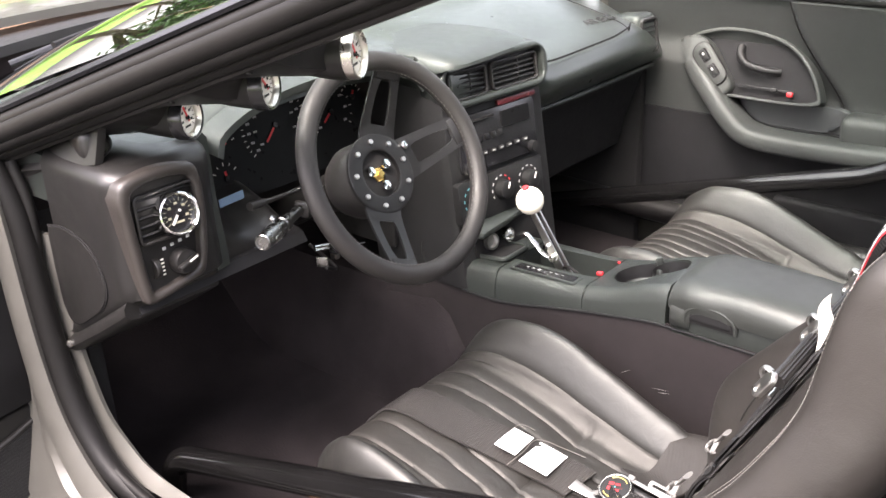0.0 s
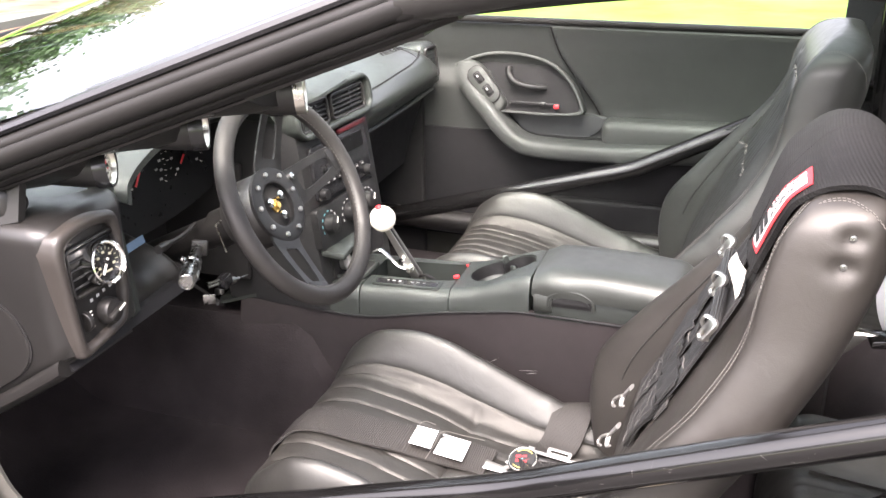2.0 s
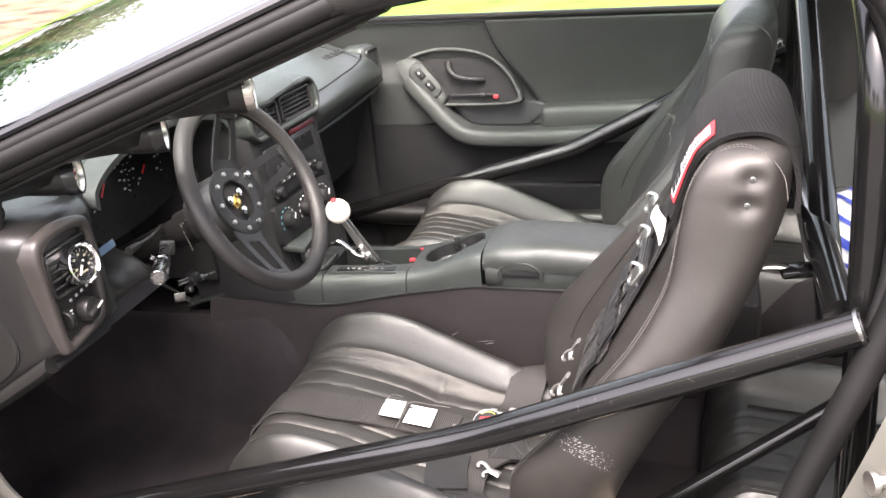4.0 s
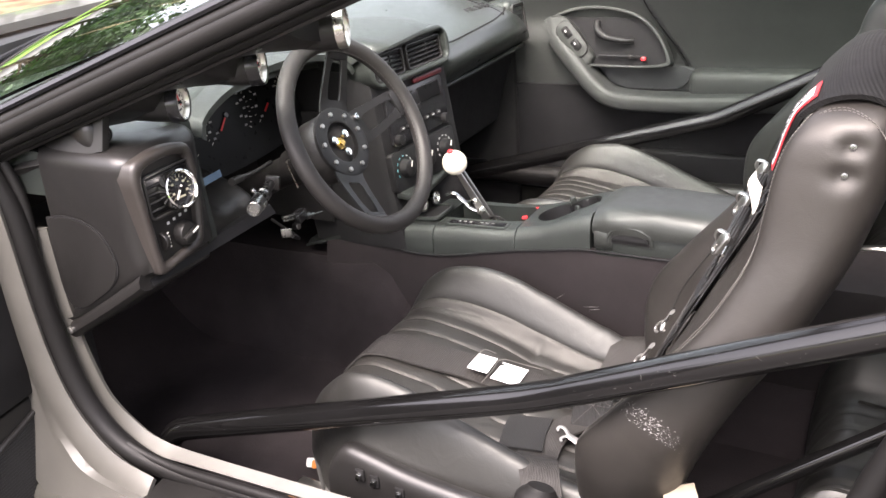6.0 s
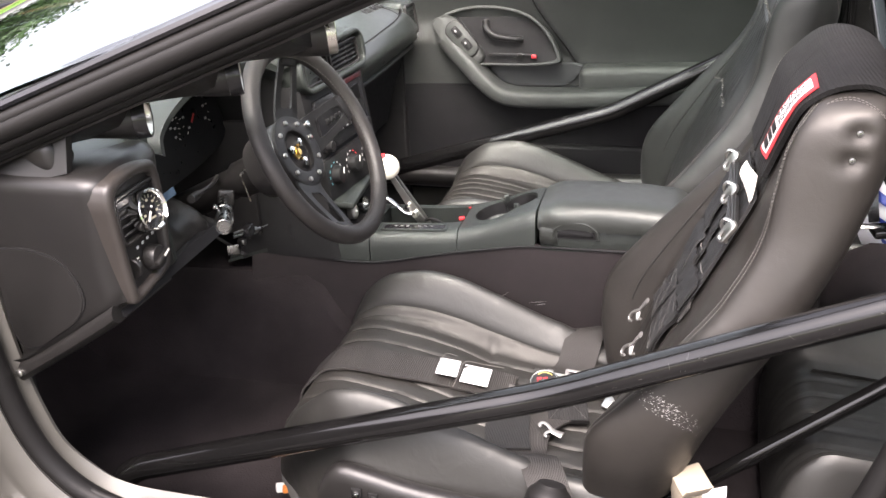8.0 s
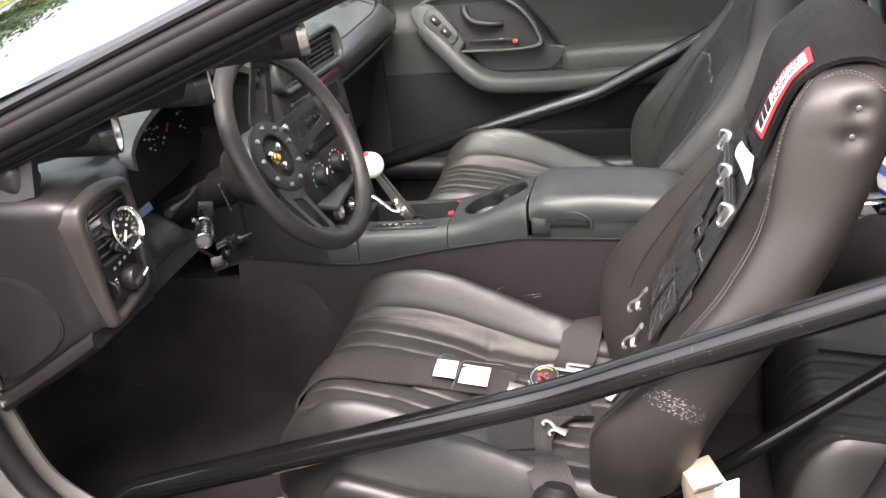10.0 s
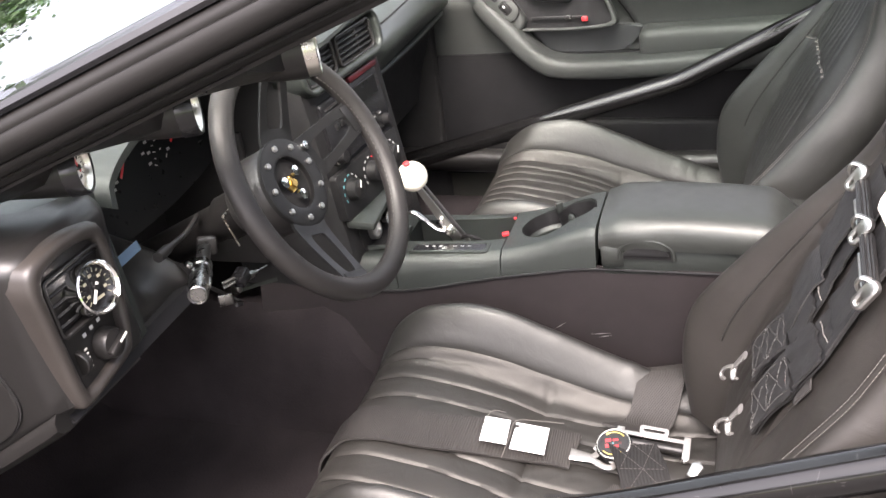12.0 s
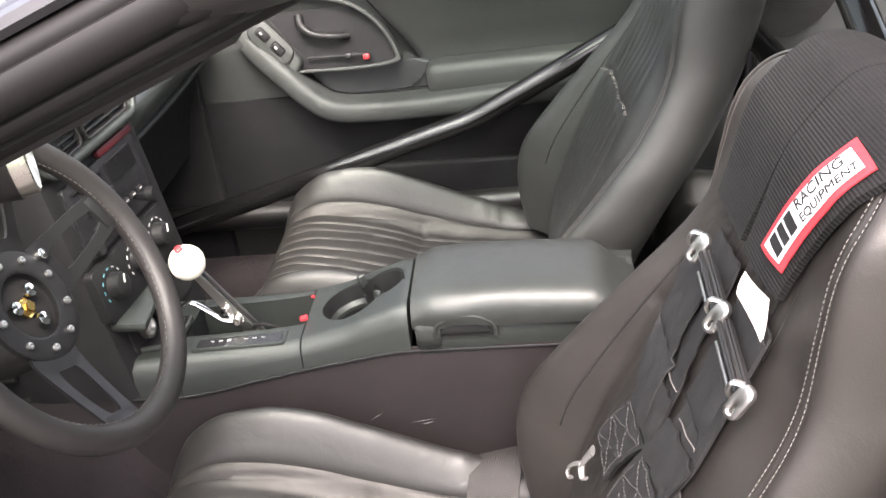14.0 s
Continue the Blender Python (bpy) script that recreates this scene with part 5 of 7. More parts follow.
part("adapter_bolt", lathe([(0, 0), (0.0065, 0), (0.0065, 0.006), (0.005, 0.007), (0, 0.007)], wm @ pose(0.060, 0.028, HUBZ + 0.004), 12), CHROME, wheel)
for k in range(3):
    a = 2 * math.pi * (k / 3 + 0.10)
    part("column_bolt", lathe([(0, -0.03), (0.0055, -0.03), (0.0055, 0.004), (0.0075, 0.004), (0.0075, 0.010), (0, 0.011)], wm @ pose(0.019 * math.cos(a), 0.019 * math.sin(a), HUBZ - 0.006), 8), CHROME, wheel)
part("centre_nut", lathe([(0, -0.03), (0.007, -0.03), (0.0115, -0.02), (0.0115, 0.004), (0.008, 0.006), (0.006, 0.006), (0.006, 0.010), (0, 0.010)], wm @ pose(0, 0, HUBZ - 0.006), 6), BRASS, wheel, "brass centre nut")

# ---- gauges ----
def gauge(name, at, normal, up, face, bezel, label, needle, needle_mat, cup=None, r=0.0285, dark_ring=False):
    g = thing(name, at, label, "gauge")
    m = basis(at, normal, up)
    part("bezel", lathe([(r - 0.0045, 0.0), (r - 0.004, 0.004), (r - 0.001, 0.0075), (r + 0.001, 0.0065), (r + 0.0015, 0.003), (r + 0.0015, -0.012), (r - 0.002, -0.013)], m, 40, True), bezel, g, "polished metal bezel")
    d = part("dial", lathe([(0, -0.004), (r - 0.003, -0.004), (r - 0.003, -0.001), (r - 0.0035, -0.0008), (0, -0.0009)], m, 36), face, g)
    ink = INK if face is DIALWHITE else CREAM
    for k in range(15):
        a = radians(220 - 260 * k / 14)
        q = r - 0.009
        part("tick", moved(box(0.005 if k % 2 == 0 else 0.003, 0.0009, 0.0004), m @ pose(q * math.cos(a), q * math.sin(a), 0.0, 0, 0, math.degrees(a))), ink, d)
    for a0 in (200, 140, 90, 40, -20):
        a = radians(a0)
        part("figure", moved(box(0.005, 0.0035, 0.0004, 0.001), m @ pose((r - 0.0145) * math.cos(a), (r - 0.0145) * math.sin(a), 0.0)), ink, d)
    part("caption", moved(box(0.014, 0.003, 0.0004), m @ pose(0, -0.012, 0.0)), ink, d)
    part("needle", moved(box(0.024, 0.0034, 0.0008), m @ pose(0.006 * math.cos(radians(needle)), 0.006 * math.sin(radians(needle)), 0.0018, 0, 0, needle)), needle_mat, g)
    part("needle_cap", lathe([(0, 0), (0.0035, 0), (0.003, 0.003), (0, 0.003)], m, 12), GLOSSBLACK, g)
    if dark_ring:
        part("cup_ring", lathe([(r + 0.0005, -0.004), (r + 0.0008, 0.008), (r + 0.0028, 0.0085), (r + 0.0040, 0.006), (r + 0.0040, -0.010), (r + 0.0005, -0.010)], m, 36, True), GLOSSBLACK, g, "black cup rim")
    if cup:
        part("cup", tube([m @ Vector((0, 0, -0.006)), m @ Vector((0, 0, -0.03)), m @ Vector((0.0, 0.004, -0.07)), m @ Vector((0, 0.010, -0.13))], lambda f: r + 0.0032 - 0.008 * f, 24, 4), PLASTIC, g, "dark plastic gauge cup")
    return g

gauge("pillar_gauge", (0.157, -0.562, 1.036), (0.905, 0.42, 0.05), (0, 0, 1), DIALWHITE, BRUSHED, "white-faced pillar gauge with red needle and satin bezel", 120, RED, True)
gauge("pillar_gauge", (0.026, -0.594, 0.986), (0.905, 0.42, 0.05), (0, 0, 1), DIALWHITE, BRUSHED, "white-faced pillar gauge with red needle in a black cup", 130, RED, True, 0.0265, True)
gauge("pillar_gauge", (-0.106, -0.626, 0.932), (0.915, 0.40, 0.05), (0, 0, 1), DIALWHITE, BRUSHED, "white-faced pillar gauge with red needle in a black cup", 115, RED, True, 0.0265, True)
gauge("vent_gauge", (-0.092, -0.672, 0.812), (0.96, -0.10, 0.22), (0, 0, 1), GLOSSBLACK, CHROME, "black-faced chrome gauge set into the dash vent", 230, DIALWHITE, None, 0.0285)
STATIONS = (-0.30, -0.106, 0.026, 0.157)
pod_rings = []
for k in range(61):
    x = -0.30 + 0.445 * k / 60
    q = slope_pillar(x)
    # swells towards each gauge and falls back behind it
    saw = 0.0
    for a, b in zip(STATIONS, STATIONS[1:]):
        if a + 0.004 <= x <= b - 0.012:
            saw = smooth(a, b - 0.02, x)
        elif b - 0.012 < x < b + 0.004:
            saw = 1 - smooth(b - 0.012, b - 0.004, x)
    inn = Vector((x, -0.645 + 0.17 * x + 0.036 * saw, 1.004 + 0.375 * x - 0.016 * saw))
    w = 0.010 + 0.013 * saw
    pod_rings.append([q + Vector((0.006, 0.012, -0.008)), q + Vector((0, 0.05, 0.045)), q.lerp(inn, 0.7) + Vector((0, 0.03, 0.045)), inn + Vector((0, w, 0.02)), inn + Vector((0, w * 0.9, -0.4 * w)), inn + Vector((0, 0.0, -w)), inn.lerp(q, 0.45) + Vector((0, 0, -w * 0.8))])
gp = thing("gauge_pod", (0, -0.62, 0.9), "dark plastic gauge pod along the windshield pillar", "gauge pod")
part("shell", loft(pod_rings), PLASTIC, gp)
for x in (-0.21, -0.03, 0.10):
    q = slope_pillar(x)
    part("trim_screw", lathe([(0, 0), (0.005, 0), (0.0045, 0.002), (0, 0.0025)], basis(q + Vector((0, 0.030, -0.014)), (0.1, -0.3, -1)), 12), GLOSSBLACK, gp, "small black trim screw")


# ---- front seats ----
SEAT_Y = -0.377
TOPX = [(-0.025, 0.285), (-0.015, 0.345), (0.0, 0.382), (0.025, 0.404), (0.07, 0.413), (0.14, 0.404), (0.22, 0.384), (0.28, 0.365), (0.40, 0.338), (0.50, 0.330), (0.54, 0.330)]
BOLSTER = [(-0.025, 0.0), (0.0, 0.018), (0.04, 0.050), (0.10, 0.078), (0.16, 0.092), (0.22, 0.096), (0.28, 0.090), (0.34, 0.078), (0.41, 0.062), (0.47, 0.045), (0.54, 0.035)]
PITCH = [0.0485]
def cushion_z(x, s):
    """Height of the cushion at x, s to the side of the seat's middle line."""
    z = ease(TOPX, x)
    a = abs(s)
    z += ease(BOLSTER, x) * smooth(0.143, 0.214, a)
    z -= 0.125 * smooth(0.205, 0.274, a) ** 1.7
    if a < 0.172:
        bend = s + 0.004 * math.sin(9 * x + 40 * s) - 0.05 * (x - 0.2) * (s / 0.15)
        pitch = PITCH[0]
        d = abs(((bend - 0.0225) / pitch + 0.5) % 1.0 - 0.5) * pitch
        fade = smooth(-0.02, 0.03, x) * smooth(0.174, 0.160, a)
        z += fade * (0.058 * pitch * (1 - (1 - 2 * d / pitch) ** 3.2) - 0.0026 * math.exp(-(d / 0.0020) ** 2) - 0.001)
        z -= fade * (0.0048 * math.exp(-((x - 0.280 - 0.04 * s) / 0.0030) ** 2) + 0.003 * math.exp(-((x - 0.285) / 0.03) ** 2))
        z += 0.0028 * noise.noise(Vector((x * 9 + s * 6, s * 12, 2.0))) * smooth(0.02, 0.1, x) * fade
        z += 0.0014 * noise.noise(Vector((x * 34 - s * 50, s * 30 + x * 20, 4.0))) * smooth(0.2, 0.3, x) * fade
    z -= 0.0045 * math.exp(-((a - 0.172) / 0.003) ** 2)
    if a > 0.172:
        z += 0.0030 * noise.noise(Vector((x * 55, s * 9, 5.0))) * smooth(0.30, 0.42, x) * smooth(0.25, 0.20, a)
        z += 0.003 * noise.noise(Vector((x * 10, s * 16, 7.0)))
    return z
XI = [(0.36, 0.540), (0.44, 0.556), (0.52, 0.584), (0.60, 0.620), (0.685, 0.664), (0.80, 0.724), (0.86, 0.745), (0.90, 0.757), (0.925, 0.767), (0.945, 0.780), (0.960, 0.795), (0.971, 0.811), (0.978, 0.828)]
XB = [(0.36, 0.635), (0.46, 0.672), (0.56, 0.722), (0.683, 0.797), (0.80, 0.850), (0.895, 0.875), (0.945, 0.877), (0.966, 0.868), (0.978, 0.840)]
HALF = [(0.36, 0.235), (0.44, 0.258), (0.52, 0.264), (0.62, 0.256), (0.72, 0.236), (0.80, 0.218), (0.88, 0.206), (0.918, 0.200), (0.936, 0.191), (0.948, 0.178), (0.957, 0.160), (0.965, 0.134), (0.972, 0.100), (0.978, 0.040)]
SEAM = [(0.36, 0.500), (0.46, 0.505), (0.53, 0.555), (0.58, 0.598), (0.62, 0.630), (0.69, 0.684), (0.78, 0.727), (0.84, 0.737), (0.88, 0.744), (0.91, 0.754), (0.935, 0.770), (0.952, 0.786), (0.965, 0.803), (0.978, 0.830)]
NEARWING = [(0.36, 0.030), (0.44, 0.038), (0.50, 0.026), (0.56, 0.010), (0.62, 0.0), (0.90, 0.0)]
WING = [(0.36, 0.040), (0.44, 0.070), (0.53, 0.090), (0.62, 0.066), (0.70, 0.040), (0.80, 0.012), (0.90, 0.0)]
def back_front(z, q):
    """x of the backrest's front at height z, q from -1 to 1 across its width."""
    a = abs(q)
    xi, xb, b = ease(XI, z), ease(XB, z), ease(NEARWING if q < 0 else WING, z)
    sx = ease(SEAM, z)
    x = xi - b * smooth(0.42, 0.66, a)
    x += (sx - xi + b) * smooth(0.64, 0.88, a)
    if a < 0.52 and 0.46 < z < 0.90:
        s = q * ease(HALF, z)
        d = abs((s / 0.030 + 0.5) % 1.0 - 0.5) * 0.030
        ribbed = smooth(0.875, 0.855, z) * smooth(0.46, 0.52, z)
        x += ribbed * 0.0030 * math.exp(-(d / 0.0030) ** 2)
        x += 0.007 * math.exp(-((z - 0.690) / 0.004) ** 2) + 0.006 * math.exp(-((z - 0.870) / 0.004) ** 2)
        x += 0.003 * noise.noise(Vector((z * 16, s * 16, 3.0)))
    x += 0.005 * math.exp(-((a - 0.53) / 0.02) ** 2) * smooth(0.45, 0.5, z) * smooth(0.93, 0.88, z)
    x += 0.0028 * math.exp(-((a - 0.880) / 0.012) ** 2)
    return x
def back_pt(z, q, y0=None):
    return Vector((back_front(z, q), (SEAT_Y if y0 is None else y0) + q * ease(HALF, z), z))

def make_seat(name, label, cut=0.0, dents=False):
    st = thing(name, (0.28, SEAT_Y, 0.22), label, "car seat", "front seats")
    xs = [-0.025 + 0.565 * k / 76 for k in range(77)]
    def strip(s0, s1, n):
        rings = []
        for x in xs:
            ss = [s0 + (s1 - s0) * k / n for k in range(n + 1)]
            back = [x + cut * smooth(0.14, 0.27, -s) ** 1.4 * (1 - smooth(-0.02, 0.20, x)) for s in ss]
            top = [Vector((b, SEAT_Y + s, cushion_z(x, s))) for b, s in zip(back, ss)]
            rings.append(top + [Vector((back[-1], SEAT_Y + s1, 0.255)), Vector((back[0], SEAT_Y + s0, 0.255))])
        return loft(rings)
    part("cushion", strip(-0.1718, 0.1718, 130), PLEAT, st, "pleated black leather cushion", 60)
    for s0, s1 in ((-0.274, -0.1722), (0.1722, 0.274)):
        part("cushion_bolster", strip(s0, s1, 34), LEATHER, st, "smooth raised bolster", 60)
    for q in (-0.186, -0.180):
        part("cushion_stitching", stitches([Vector((x, SEAT_Y + q, cushion_z(x, q) + 0.0004)) for x in xs[34:]], 0.005, 0.004, 0.0005), THREAD_DARK, st)
    QS = [-0.9 + 0.2 * (k / 24) for k in range(24)] + [-0.7 + 1.4 * k / 80 for k in range(80)] + [0.7 + 0.2 * k / 24 for k in range(25)]
    zs = [0.36 + 0.618 * (1 - (1 - k / 96) ** 1.4) for k in range(97)]
    rings = []
    for z in zs:
        w, xb = ease(HALF, z), ease(XB, z)
        front = [Vector((back_front(z, q), SEAT_Y + q * w, z)) for q in QS]
        sx = ease(SEAM, z)
        arc = []
        for k in range(1, 19):
            t = k / 18
            f = math.sin(math.pi * t)
            y = 0.90 + 0.10 * f ** 0.85 if t < 0.5 else 0.60 + 0.40 * f ** 0.55 if t < 1 else 0.60
            arc.append((sx + (xb - sx) * (0.5 - 0.5 * math.cos(math.pi * t)), y * w))
        back = [Vector((a, SEAT_Y + b, z)) for a, b in arc] + [Vector((xb, SEAT_Y + w * g, z)) for g in (0.4, 0.2, 0.0, -0.2, -0.4)] + [Vector((a, SEAT_Y - b, z)) for a, b in arc[::-1]]
        for p in front + back:
            side = smooth(0.90, 0.99, (SEAT_Y - p.y) / max(w, 1e-4))
            for dz, dx in ((0.915, 0.826), (0.882, 0.820)) if dents else ():
                p.y += side * 0.011 * math.exp(-((p.z - dz) ** 2 + (p.x - dx) ** 2) / 0.00016)
        rings.append(front + back)
    part("backrest", loft(rings), LEATHER_OUT if dents else LITSKIN, st, "high one-piece black leather backrest", 60)
    for s, d in ((-1, -0.006), (-1, 0.006), (1, -0.006), (1, 0.006)):
        run = []
        for z in zs[12:]:
            if z < 0.947:
                q = s * (0.872 + d / ease(HALF, z))
                run.append(back_pt(z, q) + Vector((-0.0006, s * 0.0003, 0)))
        part("seam_stitching", stitches(run, 0.0032, 0.0019, 0.00046), THREAD, st, "pale grey double stitching")
    for e in (0.0, 0.007):
        arc = spline([(0.786, SEAT_Y - 0.180, 0.948), (0.80, SEAT_Y - 0.178, 0.952 + e * 0.4), (0.82, SEAT_Y - 0.177, 0.952 + e * 0.4), (0.845, SEAT_Y - 0.184, 0.940 + e * 0.3), (0.862, SEAT_Y - 0.193, 0.92), (0.868, SEAT_Y - 0.198, 0.89)], 6)
        part("seam_stitching", stitches(arc, 0.0032, 0.0019, 0.00046), THREAD, st, "pale grey double stitching")
    for sgn in (-1, 1):
        seam_run = [back_pt(z, sgn * 0.53) + Vector((-0.0008, 0, 0)) for z in [0.50 + 0.40 * k / 40 for k in range(41)]]
        part("insert_piping", tube(seam_run, 0.0016, 6), LEATHER, st)
    if not dents:
        for z in (0.688, 0.868):
            run = [back_pt(z + 0.0015 * math.sin(60 * q), q) + Vector((-0.0012, 0, 0)) for q in [-0.50 + 1.02 * k / 40 for k in range(41)]]
            # pale tube paints the highlight on the puckered leather at the seam
            part("seam_highlight", tube(run, lambda f: 0.0016 + 0.0008 * math.sin(38 * f), 6), THREAD, st, "pale line painting the highlight on the puckered insert seam")
    part("base_frame", box(0.46, 0.40, 0.05, 0.015, at=(0.27, SEAT_Y, 0.245)), PLASTIC, st, "black seat frame")
    for s in (-0.19, 0.19):
        part("seat_rail", box(0.52, 0.030, 0.024, 0.004, at=(0.27, SEAT_Y + s, 0.220)), STEEL, st, "steel seat rail")
    return st
PITCH[0] = 0.0345
pseat = make_seat("passenger_seat", "black leather passenger bucket seat with tight pleats, empty")
pseat.location = (0.295, 0.400, 0.232)
PITCH[0] = 0.0485
dseat = make_seat("driver_seat", "black leather driver's bucket seat with worn outer bolster", 0.10, True)

# extras of the driver's seat: side valance, power switches, screws, scuffs
def valance_top(x):
    return ease([(0.10, 0.355), (0.118, 0.385), (0.14, 0.400), (0.18, 0.394), (0.25, 0.378), (0.32, 0.368), (0.42, 0.356), (0.52, 0.345)], x)
rings = []
for k in range(25):
    x = 0.100 + 0.42 * k / 24
    h = valance_top(x)
    o = 0.010 * math.sin(math.pi * k / 24) ** 0.4
    rings.append([Vector((x, y - o, z)) for y, z in ((-0.640, 0.240), (-0.660, 0.250), (-0.664, 0.5 * h + 0.12), (-0.664, h - 0.026), (-0.662, h - 0.012), (-0.655, h - 0.003), (-0.645, h), (-0.634, h - 0.004))])
val = part("side_valance", loft(rings), PLASTIC, dseat, "glossy black plastic side valance")
for k, x in enumerate((0.170, 0.196, 0.240)):
    z = valance_top(x) - 0.034
    part("switch_well", moved(box(0.017, 0.006, 0.022, 0.003), pose(x, -0.6735, z)), CAVITY, val)
    part("power_switch", moved(box(0.008, 0.012, 0.014, 0.002), pose(x, -0.677, z, 0, 20, 0)), CHROME if k < 1 else DARKMETAL, val, "small chrome power switch")
boot = [(0.452, -0.646, 0.285), (0.455, -0.652, 0.330), (0.458, -0.650, 0.372), (0.462, -0.640, 0.398)]
part("recliner_boot", tube(boot, lambda f: 0.030 + 0.006 * math.sin(math.pi * f) - 0.010 * smooth(0.8, 1.0, f), 18, 5), RUBBER, dseat, "black rubber boot over the recliner pivot")
part("recliner_lever", tube([(0.33, -0.676, 0.318), (0.40, -0.682, 0.318), (0.50, -0.676, 0.306), (0.58, -0.660, 0.290)], lambda f: 0.014 + 0.005 * math.sin(3 * f), 12, 5, squash=0.7), PLASTIC, dseat, "black recliner lever")
for z, x in ((0.915, 0.826), (0.882, 0.820)):
    q = Vector((x, SEAT_Y - ease(HALF, z) + 0.0090, z))
    part("side_screw", lathe([(0, 0), (0.0042, 0), (0.0038, 0.0016), (0.002, 0.002), (0.0012, 0.0008), (0, 0.0008)], basis(q, (0.05, -1, 0.12)), 14), DARKMETAL, dseat, "screw sunk into the leather")
rs = random.Random(11)
flakes = bmesh.new()
for k in range(300):
    f = rs.gauss(0, 1)
    streak = rs.choice((-0.012, -0.004, 0.003, 0.010))
    cx, cz = 0.618 + 0.026 * f + rs.gauss(0, 0.004), 0.545 - 0.014 * f + streak + rs.gauss(0, 0.002)
    c = Vector((cx, SEAT_Y - ease(HALF, cz) - 0.0010, cz))
    n = rs.randint(4, 6)
    a0, r0 = rs.random() * 6, rs.uniform(0.0002, 0.0009) * math.exp(-0.3 * f * f)
    lean = rs.uniform(-0.5, 0.1)
    ring = []
    for j in range(n):
        u, v = r0 * rs.uniform(0.8, 3.0) * math.cos(a0 + 6.283 * j / n), r0 * rs.uniform(0.3, 0.8) * math.sin(a0 + 6.283 * j / n)
        ring.append(flakes.verts.new(c + Vector((u, -0.0002 * rs.random(), v + lean * u))))
    flakes.faces.new(ring)
tagged(part("leather_scuff", flakes, SCUFF, dseat, "pale scuff where the leather has flaked"), kind="stuff")
rail = thing("seat_bracket", (0.06, -0.62, 0.215), "rusty steel seat bracket bolted to the floor", "bracket")
part("plate", moved(box(0.14, 0.045, 0.008, 0.002), pose(0.055, -0.635, 0.232, 0, 6, 0)), RUST, rail)
part("rail_end", moved(box(0.10, 0.024, 0.020, 0.004), pose(0.045, -0.615, 0.250, 0, 6, 0)), STEEL, rail)
part("bolt", lathe([(0, 0), (0.009, 0), (0.009, 0.008), (0, 0.009)], basis((0.005, -0.625, 0.245), (0, 0, 1)), 6), STEEL, rail)
tagp = thing("amber_connector", (-0.02, -0.55, 0.24), "small amber and white wiring connector under the seat front", "connector")
part("body", moved(box(0.020, 0.016, 0.012, 0.003), pose(-0.015, -0.56, 0.258, 0, 10, 30)), PAPER, tagp)
part("clip", moved(box(0.010, 0.014, 0.011, 0.003), pose(-0.006, -0.565, 0.260, 0, 10, 30)), AMBER, tagp)

# ---- racing harness on the driver's seat ----
harness = thing("racing_harness", (0.5, -0.37, 0.34), "black nylon racing harness lying loose on the driver's seat", "harness")
def crown(d):
    """Height of the backrest's top at a distance from its middle line, with the pad lying on it."""
    return 0.003 + ease([(0.0, 0.979), (0.04, 0.978), (0.100, 0.972), (0.134, 0.965), (0.160, 0.957), (0.178, 0.948), (0.191, 0.936), (0.20, 0.918)], d)
def drape(mid, half, outer):
    """Shoulder pad from the backrest's front over its top and down behind, its outer side falling over the shoulder."""
    top = [(0.803, 0.978), (0.842, 0.981), (0.870, 0.962), (0.882, 0.92), (0.882, 0.880)]
    rows = []
    rim = [(0.82, -0.486), (0.85, -0.492), (0.88, -0.503), (0.91, -0.520), (0.935, -0.533), (0.96, -0.541)]
    for j in range(13):
        y = mid + half * (1 - j / 6)
        if outer:
            y = -0.395 - 0.146 * j / 12
        f = smooth(0.0, 1.0, (mid - y) / half) if outer else 0.0
        way = []
        for k in range(6):
            z = 0.825 + 0.0225 * k
            t = smooth(0.80, 0.93, z)
            yz = -0.395 + (ease(rim, z) + 0.395) * j / 12 if outer else mid + (y - mid) * (0.78 + 0.22 * t)
            way.append(pad_back(yz, z, 0.010 - 0.007 * f))
        way += [Vector((x - 0.004 * f, y, z - (0.978 - crown(abs(y - SEAT_Y)) if k < 3 else 0.02 * f))) for k, (x, z) in enumerate(top)]
        rows.append(spline(way, 4))
    return rows
def pad_sheet(rows):
    n, m = len(rows[0]) - 1, len(rows) - 1
    return sheet(lambda u, v: rows[int(round(v * m))][int(round(u * n))], n, m, 0.007)
def pad_back(y, z, lift):
    """The pad's bed: the backrest's front without its seams."""
    a = min(0.9, abs(y - SEAT_Y) / ease(HALF, z))
    return Vector((ease(XI, z) + (ease(SEAM, z) - ease(XI, z)) * smooth(0.64, 0.88, a) - lift, y, z))
def on_back(y, z, lift):
    q = max(-0.9, min(0.9, (y - SEAT_Y) / ease(HALF, z)))
    return Vector((back_front(z, q) - lift, y, z))
OUTER_PAD = drape(-0.470, 0.083, True)
part("shoulder_pad", pad_sheet(OUTER_PAD), PADCLOTH, harness, "wide black shoulder pad draped over the seat top")
part("shoulder_pad", pad_sheet(drape(-0.328, 0.066, False)), PADCLOTH, harness, "wide black shoulder pad over the seat top")
for y in (-0.455, -0.318):
    part("rear_strap", strap([(0.884, y, 0.90), (0.890, y, 0.84), (0.900, y, 0.785), (0.915, y, 0.765)], [Vector((0, 0.030, 0))] * 4, 0.002, 4), WEB, harness, "strap running down to the cross tube")
def web_run(way, lo, hi, half, lift, shift=0.0, thick=0.0022, skew=0.0):
    """Webbing lying on the backrest along a table of (height, y)."""
    def at(u, v):
        z = lo + (hi - lo) * u
        return on_back(ease(way, z) + shift + half * (2 * v - 1), z + skew * half * (2 * v - 1), lift)
    return sheet(at, 24, 8, thick)
